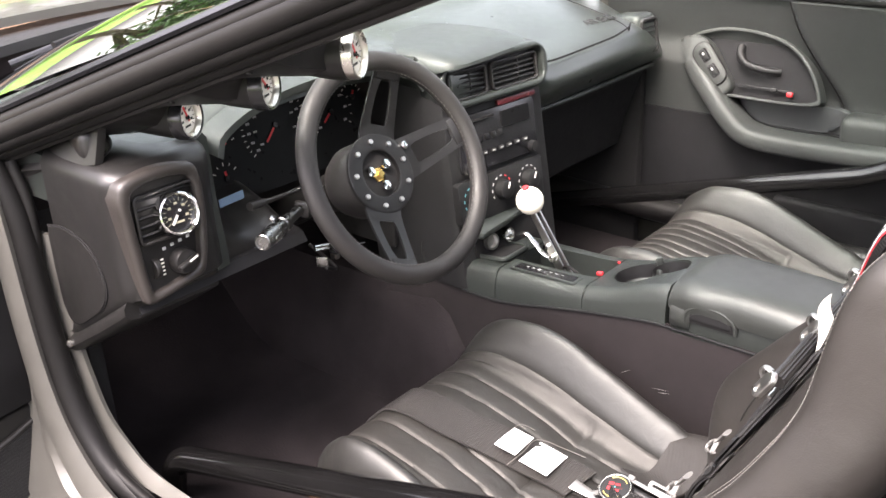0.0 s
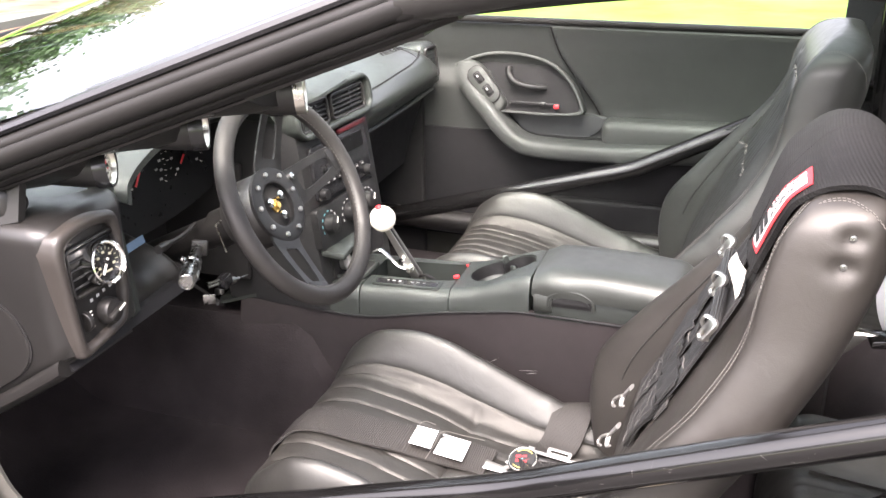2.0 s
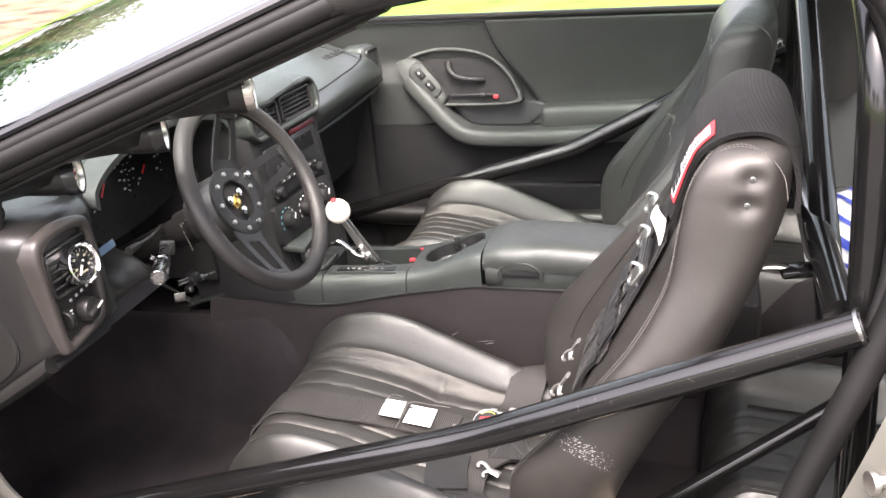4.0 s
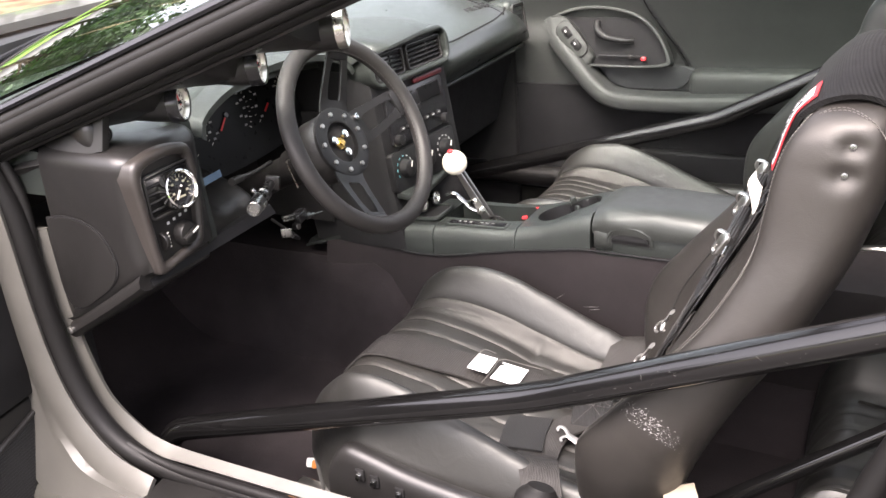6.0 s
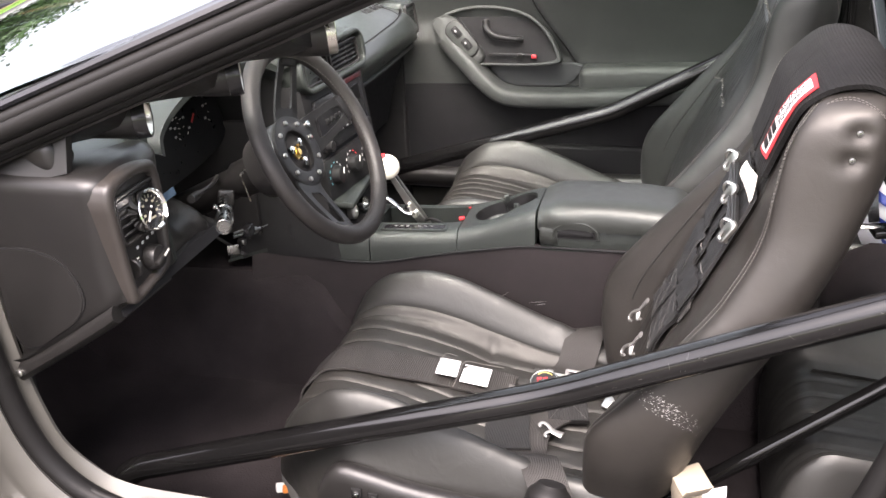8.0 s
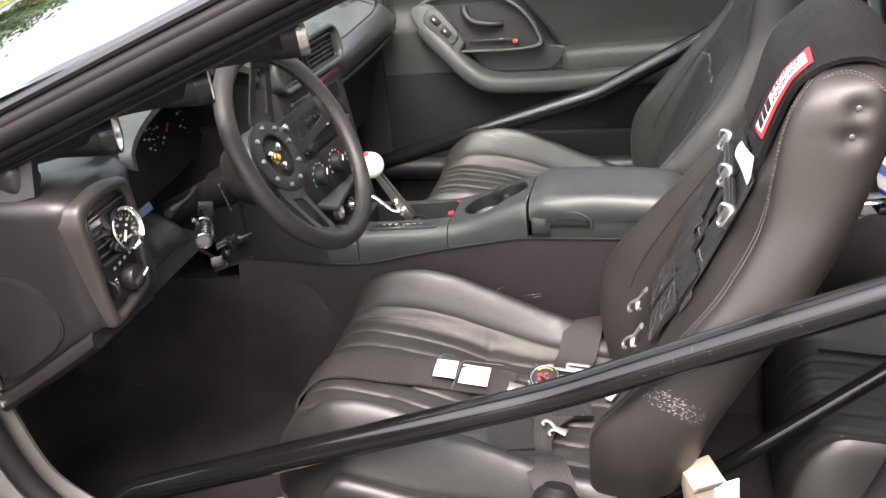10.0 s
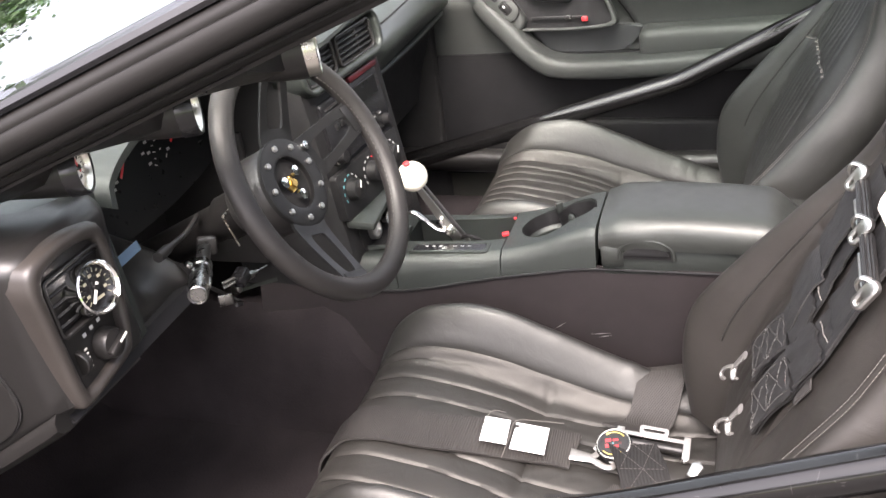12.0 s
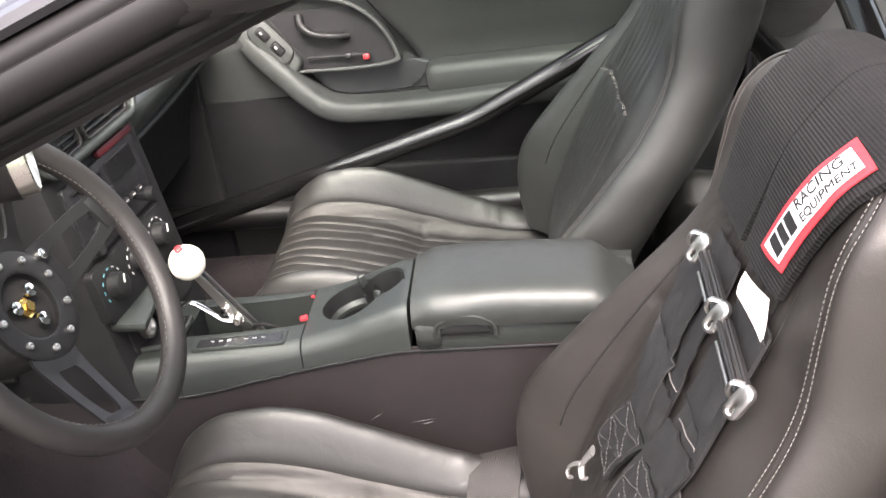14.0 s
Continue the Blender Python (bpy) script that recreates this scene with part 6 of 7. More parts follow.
NEAR_WAY = [(0.54, -0.455), (0.59, -0.466), (0.63, -0.476), (0.675, -0.488), (0.72, -0.480), (0.76, -0.470), (0.84, -0.462)]
FAR_WAY = [(0.54, -0.352), (0.57, -0.358), (0.60, -0.374), (0.64, -0.396), (0.68, -0.385), (0.72, -0.364), (0.77, -0.352), (0.84, -0.335)]
for way, outer in ((FAR_WAY, False), (NEAR_WAY, True)):
    part("strap_backing", web_run(way, 0.622 if outer else 0.645, 0.650 if outer else 0.690, 0.014 if outer else 0.026, 0.0055, -0.044 if outer else 0.080, 0.002, 0.1), WEBGREY, harness, "lighter grey woven backing")
    part("shoulder_strap", web_run(way, 0.548, 0.80, 0.041, 0.009), WEB, harness, "shoulder strap lying on the backrest")
    end = part("strap_end", web_run(way, 0.548, 0.626, 0.041, 0.0135, 0.0, 0.003), WEB, harness, "folded stitched strap end")
    part("strap_cuff", web_run(way, 0.630, 0.676, 0.0435, 0.0150, 0.0, 0.003, -0.1), WEB, harness, "ribbed keeper cuff round the strap")
    lines = []
    for p, q in (((-0.85, 0.06), (0.85, 0.46)), ((0.85, 0.06), (-0.85, 0.46)), ((-0.85, 0.06), (-0.85, 0.94)), ((0.85, 0.06), (0.85, 0.94)), ((-0.85, 0.52), (0.85, 0.92)), ((0.85, 0.52), (-0.85, 0.92)), ((-0.85, 0.49), (0.85, 0.49)), ((-0.85, 0.95), (0.85, 0.95)), ((-0.85, 0.05), (0.85, 0.05))):
        run = []
        for k in range(9):
            g, h = p[0] + (q[0] - p[0]) * k / 8, p[1] + (q[1] - p[1]) * k / 8
            z = 0.548 + 0.078 * h
            run.append(on_back(ease(way, z) + 0.041 * g, z, 0.0142))
        lines.append(stitches(run, 0.004, 0.0018, 0.0006))
    part("box_stitching", join(*lines), THREAD_DARK, end, "grey cross-shaped box stitching")
    run = [on_back(ease(way, 0.681) + 0.041 * g, 0.681 - 0.004 * g, 0.0098) for g in (-0.9, -0.4, 0.1, 0.6, 0.9)]
    part("cross_stitching", stitches(run, 0.003, 0.001, 0.0009), THREAD, harness)
part("strap_tail", web_run(FAR_WAY, 0.640, 0.775, 0.046, 0.0165, 0.034, 0.0022, 0.25), WEB, harness, "loose upper layer of the strap")
part("strap_tail", web_run(NEAR_WAY, 0.69, 0.80, 0.044, 0.0125, 0.0, 0.0022, 0.1), WEB, harness, "strap layer leading to the adjuster")
def hook(at, toward, up, name="hook", size=1.0):
    m = basis(at, up, toward)
    neck = tube([m @ Vector((0, b * size, 0)) for b in (0.022, 0.012, 0.002, -0.005)], lambda f: size * (0.0100 - 0.0034 * f), 12, squash=0.32)
    long_prong = tube([m @ Vector((a * size, b * size, 0)) for a, b in ((0, -0.002), (-0.006, -0.011), (-0.010, -0.021), (-0.008, -0.029), (-0.001, -0.031), (0.002, -0.026))], lambda f: size * (0.0046 - 0.0014 * f), 10, 4, squash=0.6)
    short_prong = tube([m @ Vector((a * size, b * size, 0)) for a, b in ((0, -0.002), (0.008, -0.008), (0.016, -0.010), (0.020, -0.004))], lambda f: size * (0.0044 - 0.0014 * f), 10, 4, squash=0.6)
    return part(name, join(neck, long_prong, short_prong), ZINC, harness, "bright zinc latch hook")
hook((0.563, -0.359, 0.545), (0.48, -0.12, 0.87), (-0.80, -0.35, 0.48), size=0.95)
hook((0.560, -0.460, 0.539), (0.48, -0.12, 0.87), (-0.80, -0.35, 0.48), size=0.95)
# sliding adjuster: two sleeves between three stamped clips
A, B = Vector((0.6945, -0.326, 0.789)), Vector((0.688, -0.549, 0.769))
def clip_plate(q):
    """A stamped clip: slotted round-ended cheek with a turned-over claw."""
    m = basis(q, (-0.72, -0.55, 0.42), (0.45, -0.10, 0.88))
    body = ring_plate(rrect(0.0160, 0.035, 0.0075, 6), rrect(0.0036, 0.008, 0.0017, 6, 0, -0.008), m, 0.0040, 0.0024)
    claw = tube([m @ Vector(p) for p in ((-0.006, 0.014, -0.001), (-0.013, 0.010, 0.003), (-0.014, 0.002, 0.002), (-0.012, -0.004, -0.004))], 0.0034, 8, 4, squash=0.7)
    return join(body, claw)
for f0, f1 in ((0.05, 0.46), (0.54, 0.95)):
    P, Q = A.lerp(B, f0), A.lerp(B, f1)
    d = (Q - P).normalized()
    u = d.cross(Vector((0, 0, 1))).normalized()
    v = d.cross(u)
    rings = [[w + (u * math.cos(2 * math.pi * k / 28) + v * math.sin(2 * math.pi * k / 28)) * (0.0080 if k % 2 else 0.0070) for k in range(28)] for w in (P, Q)]
    part("adjuster_sleeve", loft(rings), PLASTIC, harness, "ribbed black adjuster sleeve", 20)
    part("adjuster_bar", tube([P + Vector((-0.006, 0, -0.020)), Q + Vector((-0.006, 0, -0.020))], 0.0022, 8), STEEL, harness)
for f in (0.0, 0.5, 1.0):
    part("adjuster_clip", clip_plate(A.lerp(B, f) + Vector((-0.007, -0.005, 0.004))), STEEL, harness, "stamped zinc adjuster clip")
def tag_at(u, v, lift=0.0):
    """Curled cloth tag: u along its length, v across."""
    q = Vector((0.704, -0.458, 0.839)).lerp(Vector((0.718, -0.488, 0.828)), v).lerp(Vector((0.697, -0.466, 0.821)).lerp(Vector((0.708, -0.504, 0.794)), v), u)
    return q + Vector((-0.6, -0.45, 0.4)) * (0.004 * math.sin(3 * v + 2.5 * u) + lift)
tag = part("maker_tag", sheet(tag_at, 10, 8, 0.0008), TAGCLOTH, harness, "loose white cloth care tag")
for j in range(5):
    part("tag_print", sheet(lambda u, v, j=j: tag_at(0.22 + 0.14 * j + 0.03 * u, 0.25 + 0.45 * v, 0.0025), 2, 6, 0.0004), FAINT, tag)
# woven patch with red border on the outer pad
def on_pad(k, j, lift):
    """A point over the outer pad's cloth, k along its rows and j across them."""
    def at(k, j):
        k0, j0 = min(int(k), len(OUTER_PAD[0]) - 2), min(int(j), len(OUTER_PAD) - 2)
        a = OUTER_PAD[j0][k0].lerp(OUTER_PAD[j0][k0 + 1], k - k0)
        b = OUTER_PAD[j0 + 1][k0].lerp(OUTER_PAD[j0 + 1][k0 + 1], k - k0)
        return a.lerp(b, j - j0)
    n = (at(k, j + 1) - at(k, j - 1)).cross(at(k + 1.5, j) - at(k - 1.5, j)).normalized()
    return at(k, j) + n * (0.0085 + lift)
PAD_RUN = [0.0]
for a, b in zip(OUTER_PAD[8], OUTER_PAD[8][1:]):
    PAD_RUN.append(PAD_RUN[-1] + (b - a).length)
def patch_at(u, v, lift):
    at = PAD_RUN[4] + 0.129 * u
    k = max(i for i in range(len(PAD_RUN) - 1) if PAD_RUN[i] <= at)
    k += (at - PAD_RUN[k]) / (PAD_RUN[k + 1] - PAD_RUN[k])
    low, high = 10.8, 5.0 + 2.0 * u
    return on_pad(k, low + (high - low) * v, lift)
part("patch_border", sheet(lambda u, v: patch_at(u, v, 0.0), 28, 10, -0.0012), REDCLOTH, harness, "woven patch with red border")
part("patch_field", sheet(lambda u, v: patch_at(0.045 + 0.90 * u, 0.17 + 0.66 * v, 0.0018), 26, 8, -0.0005), PAPER, harness, "pale patch field with worn print")
for u0, w in ((0.075, 0.085), (0.185, 0.075), (0.285, 0.085)):
    part("patch_print", sheet(lambda u, v, u0=u0, w=w: patch_at(u0 + w * u + 0.04 * v, 0.26 + 0.48 * v, 0.0029), 4, 4, -0.0004), INK, harness, "bold black slanted mark")
for body, u, v, size in (("RACING", 0.665, 0.66, 0.0165), ("EQUIPMENT", 0.675, 0.33, 0.0135)):
    word = lettering(body, size, Matrix.Identity(4), 0.0002)
    bmesh.ops.subdivide_edges(word, edges=[e for e in word.edges if e.calc_length() > 0.004], cuts=1)
    for vert in word.verts:
        x, y, z = vert.co
        vert.co = patch_at(u + (x + 0.25 * y) / 0.148, v + y / 0.046, 0.0030 + z)
    part("patch_lettering", word, INK, harness, "worn dark lettering")
# crotch strap over the cushion's front with cloth label, cam lock and lap straps
def on_cushion(x, s, lift):
    return Vector((x, SEAT_Y + s, cushion_z(x, s) + lift))
crotch = [Vector((-0.035, SEAT_Y - 0.008, 0.30)), Vector((-0.022, SEAT_Y - 0.008, 0.36))] + [on_cushion(x, -0.008 + 0.05 * smooth(0.1, 0.35, x), 0.006) for x in (0.0, 0.03, 0.08, 0.14, 0.20, 0.26, 0.32, 0.345)]
part("crotch_strap", strap(crotch, [Vector((0, 0.038, 0))] * 7 + [Vector((0.004, 0.037, 0))] * 3, 0.0018, 5), WEBTAN, harness, "wide ribbed nylon strap over the cushion")
for x in (0.233, 0.280):
    part("cloth_label", moved(box(0.038 if x < 0.25 else 0.050, 0.060 if x < 0.25 else 0.066, 0.0013, 0.0005), basis(on_cushion(x, 0.026 + 0.25 * (x - 0.232), 0.016 if x < 0.25 else 0.017), (0.16, 0.10, 1), (0, 1, 0), 5 if x < 0.25 else 3)), PAPER, harness, "white cloth label")
part("label_thread", tube([on_cushion(0.252, -0.02, 0.014), on_cushion(0.254, 0.02, 0.017), on_cushion(0.257, 0.055, 0.020), on_cushion(0.285, 0.085, 0.014), on_cushion(0.318, 0.10, 0.006)], 0.0007, 5, 5), THREAD, harness)
part("label_thread", tube([on_cushion(0.214, 0.035, 0.012), on_cushion(0.220, 0.062, 0.016), on_cushion(0.236, 0.078, 0.010)], 0.0007, 5, 5), THREAD, harness)
for k in range(3):
    part("label_print", moved(box(0.003, 0.010, 0.0004), basis(on_cushion(0.226 + 0.006 * k, 0.03, 0.0172), (0.16, 0.10, 1), (0, 1, 0))), FAINT, harness)
hook(on_cushion(0.366, 0.030, 0.016), (-1, 0, 0.1), (0.15, 0, 1), size=1.2)
cam_m = basis(on_cushion(0.400, 0.054, 0.022), (-0.10, -0.32, 0.93), (0, 1, 0)) @ Matrix.Scale(0.82, 4)
cl = part("cam_lock", lathe([(0, -0.014), (0.030, -0.014), (0.032, -0.004), (0.032, 0.006), (0.028, 0.010), (0.0, 0.010)], cam_m, 30), GLOSSBLACK, harness, "round black and red cam lock")
part("cam_rim", ring_plate(circle(0.0300, 32), circle(0.0275, 32), cam_m @ pose(0, 0, 0.0105), 0.002, 0.001), BRUSHED, cl)
part("cam_disc", lathe([(0, 0.0100), (0.0262, 0.0100), (0.0258, 0.0108), (0, 0.0110)], cam_m, 28), PLASTIC, cl, "black face with red print")
for dx, dy, w, h, mt in ((-0.010, 0.006, 0.010, 0.006, RED), (0.003, 0.007, 0.009, 0.004, RED), (-0.010, -0.005, 0.008, 0.007, RED), (0.004, -0.006, 0.011, 0.005, RED), (0.011, 0.001, 0.006, 0.004, DULLRED), (-0.001, 0.0, 0.003, 0.003, TEAL)):
    part("cam_print", moved(box(w, h, 0.0004), cam_m @ pose(dx, dy, 0.0111, 0, 0, 8)), mt, cl)
for a0 in (0.7, 3.9):
    part("cam_arrow", tube([cam_m @ Vector((0.0225 * math.cos(a), 0.0225 * math.sin(a), 0.0112)) for a in [a0 + 0.22 * k for k in range(8)]], lambda f: 0.0008 + 0.0008 * (f > 0.85), 6), YELLOW, cl)
lap_in = [on_cushion(0.405, 0.10, 0.016), on_cushion(0.44, 0.135, 0.012), on_cushion(0.455, 0.20, 0.012), Vector((0.47, -0.135, 0.375)), Vector((0.50, -0.11, 0.31))]
part("lap_strap", strap(lap_in, [Vector((0.032, -0.012, 0)), Vector((0.034, -0.008, 0)), Vector((0.036, 0, 0.004)), Vector((0.036, 0, 0.01)), Vector((0.034, 0, 0.02))], 0.002, 5), WEBTAN, harness, "inboard lap strap")
lap_pad = [on_cushion(0.425, 0.055, 0.028), on_cushion(0.445, 0.010, 0.026), on_cushion(0.455, -0.03, 0.018)]
pad_end = part("lap_pad", strap(lap_pad, [Vector((0.034, 0.004, 0))] * 3, 0.005, 4), PADCLOTH, harness, "folded stitched lap strap end")
quilt = []
for g0, h0, g1, h1 in ((-0.9, 0.0, 0.9, 1.0), (0.9, 0.0, -0.9, 1.0), (-0.9, 0.5, 0.9, 0.5), (-0.9, 0.02, 0.9, 0.02), (0.0, 0.0, 0.9, 0.5), (0.0, 0.0, -0.9, 0.5)):
    run = []
    for k in range(9):
        g, h = g0 + (g1 - g0) * k / 8, (h0 + (h1 - h0) * k / 8) * 2
        p = lap_pad[0].lerp(lap_pad[1], h) if h <= 1 else lap_pad[1].lerp(lap_pad[2], h - 1)
        run.append(p + Vector((0.034, 0.004, 0)) * g + Vector((0, -0.001, 0.0062)))
    quilt.append(stitches(run, 0.004, 0.002, 0.0005))
part("quilting", join(*quilt), THREAD_DARK, pad_end, "dark crossed quilting stitches")
lap_out = [on_cushion(0.44, -0.01, 0.012), on_cushion(0.40, -0.07, 0.010), on_cushion(0.40, -0.13, 0.010), on_cushion(0.43, -0.20, 0.008), Vector((0.465, -0.645, 0.36)), Vector((0.47, -0.668, 0.29)), Vector((0.47, -0.66, 0.235))]
part("lap_strap", strap(lap_out, [Vector((0.034, 0, 0))] * 4 + [Vector((0.034, -0.006, 0))] * 3, 0.002, 5), WEBTAN, harness, "outboard lap strap over the bolster")
flap = [on_cushion(0.355, -0.045, 0.008), on_cushion(0.36, -0.09, 0.007), on_cushion(0.37, -0.13, 0.007)]
part("strap_tail", strap(flap, [Vector((0.036, 0.006, 0))] * 3, 0.002, 4), WEB, harness)
am = basis((0.407, -0.286, 0.366), (0.08, -0.35, 0.93), (0.05, 0.93, 0.3))
adj = part("lap_adjuster", join(plate([(0, -0.006), (0.090, -0.006), (0.090, 0.0), (0.0, 0.0)], am, 0.003, 0.0006), plate([(-0.008, 0.004), (0.003, 0.004), (0.003, -0.030), (-0.004, -0.034), (-0.008, -0.030)], am @ pose(0, 0, 0.002), 0.006, 0.0015), plate([(0.088, 0.004), (0.098, 0.004), (0.099, -0.032), (0.092, -0.036), (0.088, -0.030)], am @ pose(0, 0, 0.002), 0.006, 0.0015), ring_plate(rrect(0.042, 0.014, 0.004, 6, 0.045, 0.006), rrect(0.030, 0.005, 0.002, 6, 0.045, 0.006), am, 0.003, 0.0004)), ZINC, harness, "slotted steel lap adjuster frame")
part("lap_roller", tube([am @ Vector((0.004, -0.018, -0.002)), am @ Vector((0.088, -0.018, -0.002))], 0.007, 12), PLASTIC, adj)
part("lap_tongue", plate([(-0.010, -0.006), (0.010, -0.009), (0.016, 0.0), (0.010, 0.009), (-0.010, 0.007)], basis((0.512, -0.338, 0.346), (-0.2, -0.3, 0.9), (0, 1, 0), 60), 0.003, 0.001), STEEL, harness)
hook((0.435, -0.455, 0.358), (0.9, -0.3, 0), (0.1, -0.3, 0.95), "lap_hook", 0.8)

# ---- centre console ----
console = thing("centre_console", (0.2, -0.01, 0.22), "black vinyl centre console with padded lid and cup holder", "console")
CY = -0.012
CTOP = [(-0.30, 0.470), (-0.20, 0.505), (-0.08, 0.528), (0.03, 0.534), (0.16, 0.541), (0.24, 0.556), (0.30, 0.578), (0.345, 0.590), (0.36, 0.590)]
CLOW = [(-0.30, 0.458), (-0.20, 0.490), (-0.15, 0.503), (-0.13, 0.499), (-0.10, 0.484), (-0.05, 0.474), (0.0, 0.472), (0.06, 0.478), (0.12, 0.490), (0.24, 0.510), (0.35, 0.523), (0.66, 0.523)]
CHALF = [(-0.30, 0.105), (-0.10, 0.096), (0.10, 0.085), (0.34, 0.078), (0.66, 0.082)]
# deck in three stretches so that the shifter slot and cup well are real openings

def deck_span(x0, x1, n, gap):
    """Deck between x0 and x1; gap gives the half-open part of the middle (or None)."""
    left, right = [], []
    for k in range(n + 1):
        x = x0 + (x1 - x0) * k / n
        top, w, lo = ease(CTOP, x), ease(CHALF, x), ease(CLOW, x)
        g = gap(x)
        for s, store in ((-1, left), (1, right)):
            edge = g[0] if s < 0 else g[1]
            store.append([Vector((x, CY + s * (w + 0.002), lo)), Vector((x, CY + s * (w + 0.002), lo + (top - lo) * 0.5)), Vector((x, CY + s * (w - 0.003), top - 0.010)), Vector((x, CY + s * (w - 0.013), top - 0.001)), Vector((x, CY + s * (w - 0.020), top)),
                          Vector((x, edge, top)), Vector((x, edge + s * 0.001, top - 0.006)), Vector((x, edge + s * 0.002, top - 0.05)), Vector((x, CY + s * (w - 0.012), lo))])
    return join(loft(left), loft(right))
part("front_deck", deck_span(-0.30, 0.010, 24, lambda x: (CY, CY)), VINYL, console, "curved front of the console", 45)
part("shifter_surround", deck_span(0.012, 0.190, 18, lambda x: (-0.040, 0.040)), VINYL, console, "console rim round the shifter slot", 45)
def cup_gap(x):
    """Open span of the deck over the round well and the smaller pocket behind it."""
    h = 0.047 * math.sqrt(max(0, 1 - ((x - 0.258) / 0.046) ** 2))
    lo, hi = CY + 0.002 - h, CY + 0.002 + h
    if abs(x - 0.304) < 0.032:
        g = 0.034 * math.sqrt(1 - ((x - 0.304) / 0.032) ** 2)
        lo, hi = (min(lo, CY + 0.018 - g), max(hi, CY + 0.018 + g)) if h > 0 else (CY + 0.018 - g, CY + 0.018 + g)
    return (lo, hi)
part("cup_surround", deck_span(0.192, 0.346, 40, cup_gap), VINYL, console, "console rim round the cup well", 45)
cup_m = pose(0.258, CY + 0.002, 0.560, 0, -11, 0)
part("cup_well", lathe([(0.0, -0.075), (0.038, -0.075), (0.0415, -0.026), (0.0445, -0.024), (0.0465, -0.002), (0.0475, -0.012), (0.0445, -0.080), (0.0, -0.082)], cup_m, 36), STACK, console, "dark round cup well")
part("cup_ring", lathe([(0.0385, -0.030), (0.0425, -0.024), (0.0430, -0.030), (0.0385, -0.036)], cup_m, 32, True), VINYL, console, "ledge inside the cup well")
pocket_m = pose(0.304, CY + 0.018, 0.576, 0, -14, 0)
part("rear_pocket", lathe([(0.0, -0.046), (0.028, -0.046), (0.0325, 0.0), (0.0335, -0.010), (0.030, -0.052), (0.0, -0.053)], pocket_m, 30), STACK, console, "deep curved pocket behind the cup well")
for a, b, c, d in ((0.268, CY + 0.046, 0.573, 24), (0.300, CY - 0.016, 0.580, -30)):
    part("cup_horn", moved(box(0.012, 0.007, 0.022, 0.003, 3), pose(a, b, c - 0.006, 0, -10, d)), VINYL, console, "raised horn between well and pocket")
part("slot_floor", box(0.18, 0.085, 0.01, 0.002, at=(0.10, 0.0, 0.475)), CAVITY, console)
part("gate_plate", ring_plate(rrect(0.140, 0.034, 0.006), rrect(0.126, 0.022, 0.004), pose(0.098, -0.0665, 0.5395, 0, -2.5, 0), 0.003, 0.0012), VINYL, console, "recessed gear indicator frame")
part("gate_window", plate(rrect(0.127, 0.023, 0.004), pose(0.098, -0.0665, 0.5392, 0, -2.5, 0), 0.001), GLOSSBLACK, console, "black gear indicator strip")
for k, ch in enumerate("PRNO321"):
    if ch == "O":
        continue
    part("gear_letter", lettering(ch, 0.0085, pose(0.058 + 0.0125 * k, -0.0665, 0.5398 + 0.00054 * k, 0, -2.5, -90), 0.0002), FAINT, console)
part("red_button", moved(box(0.012, 0.009, 0.006, 0.002), pose(0.187, -0.030, 0.548, 0, -8, 12)), RED, console, "small red line-lock switch")
part("red_lamp", lathe([(0, 0), (0.003, 0), (0.0028, 0.002), (0, 0.003)], pose(0.190, 0.030, 0.546), 12), RED, console, "tiny red pilot lamp")
part("front_pocket", plate(rrect(0.090, 0.072, 0.010), pose(-0.040, -0.030, 0.5345, 0, -6, 0), 0.002), CAVITY, console, "dark open tray")
part("pocket_rim", ring_plate(rrect(0.102, 0.084, 0.014), rrect(0.090, 0.072, 0.010), pose(-0.040, -0.030, 0.5360, 0, -6, 0), 0.004, 0.003), VINYL, console)
# padded lid
lid_rings = []
for k in range(29):
    x = 0.352 + 0.315 * k / 28
    e = (1 - smooth(0, 0.03, x - 0.352)) * 0.010 + smooth(0.60, 0.668, x) * 0.035
    w, top = 0.085 - 0.2 * e, 0.612 - 0.012 * ((x - 0.45) / 0.2) ** 2 - e
    prof = [(-w, 0.560), (-w - 0.002, 0.572), (-w, top - 0.024), (-w + 0.004, top - 0.015), (-w + 0.012, top - 0.007), (-w + 0.026, top - 0.002), (-w + 0.05, top)]
    prof = prof + [(-a, b) for a, b in prof[::-1]]
    bulge = 0.006 * math.exp(-((x - 0.40) / 0.03) ** 2)
    lid_rings.append([Vector((x, CY + a - (bulge if i == 2 else 0), b + 0.0015 * noise.noise(Vector((x * 25, a * 20, 1))))) for i, (a, b) in enumerate(prof)])
part("lid", loft(lid_rings), LIDSKIN, console, "padded black leather lid", 60)
part("bin", box(0.305, 0.160, 0.052, 0.006, at=(0.507, CY, 0.537)), VINYL, console, "console bin under the lid")
arch = [(0.040 * math.cos(math.pi * k / 20), 0.030 * math.sin(math.pi * k / 20) ** 0.7) for k in range(21)]
lat = Matrix(((1, 0, 0, 0.424), (0, 0, -1, CY - 0.0832), (0, 1, 0, 0.545), (0, 0, 0, 1)))
part("latch_recess", plate(arch, lat, 0.004), CAVITY, console, "arched recess under the lid's edge")
part("lid_latch", plate([(0.86 * a, 0.012 + 0.48 * b) for a, b in arch], lat @ pose(0, -0.006, 0.0025), 0.004, 0.001), STACK, console, "textured dark lid latch")
part("latch_hood", tube([lat @ Vector((1.06 * a, 1.12 * b, 0.001)) for a, b in arch], 0.0034, 8), LIDSKIN, console, "rolled edge over the latch")
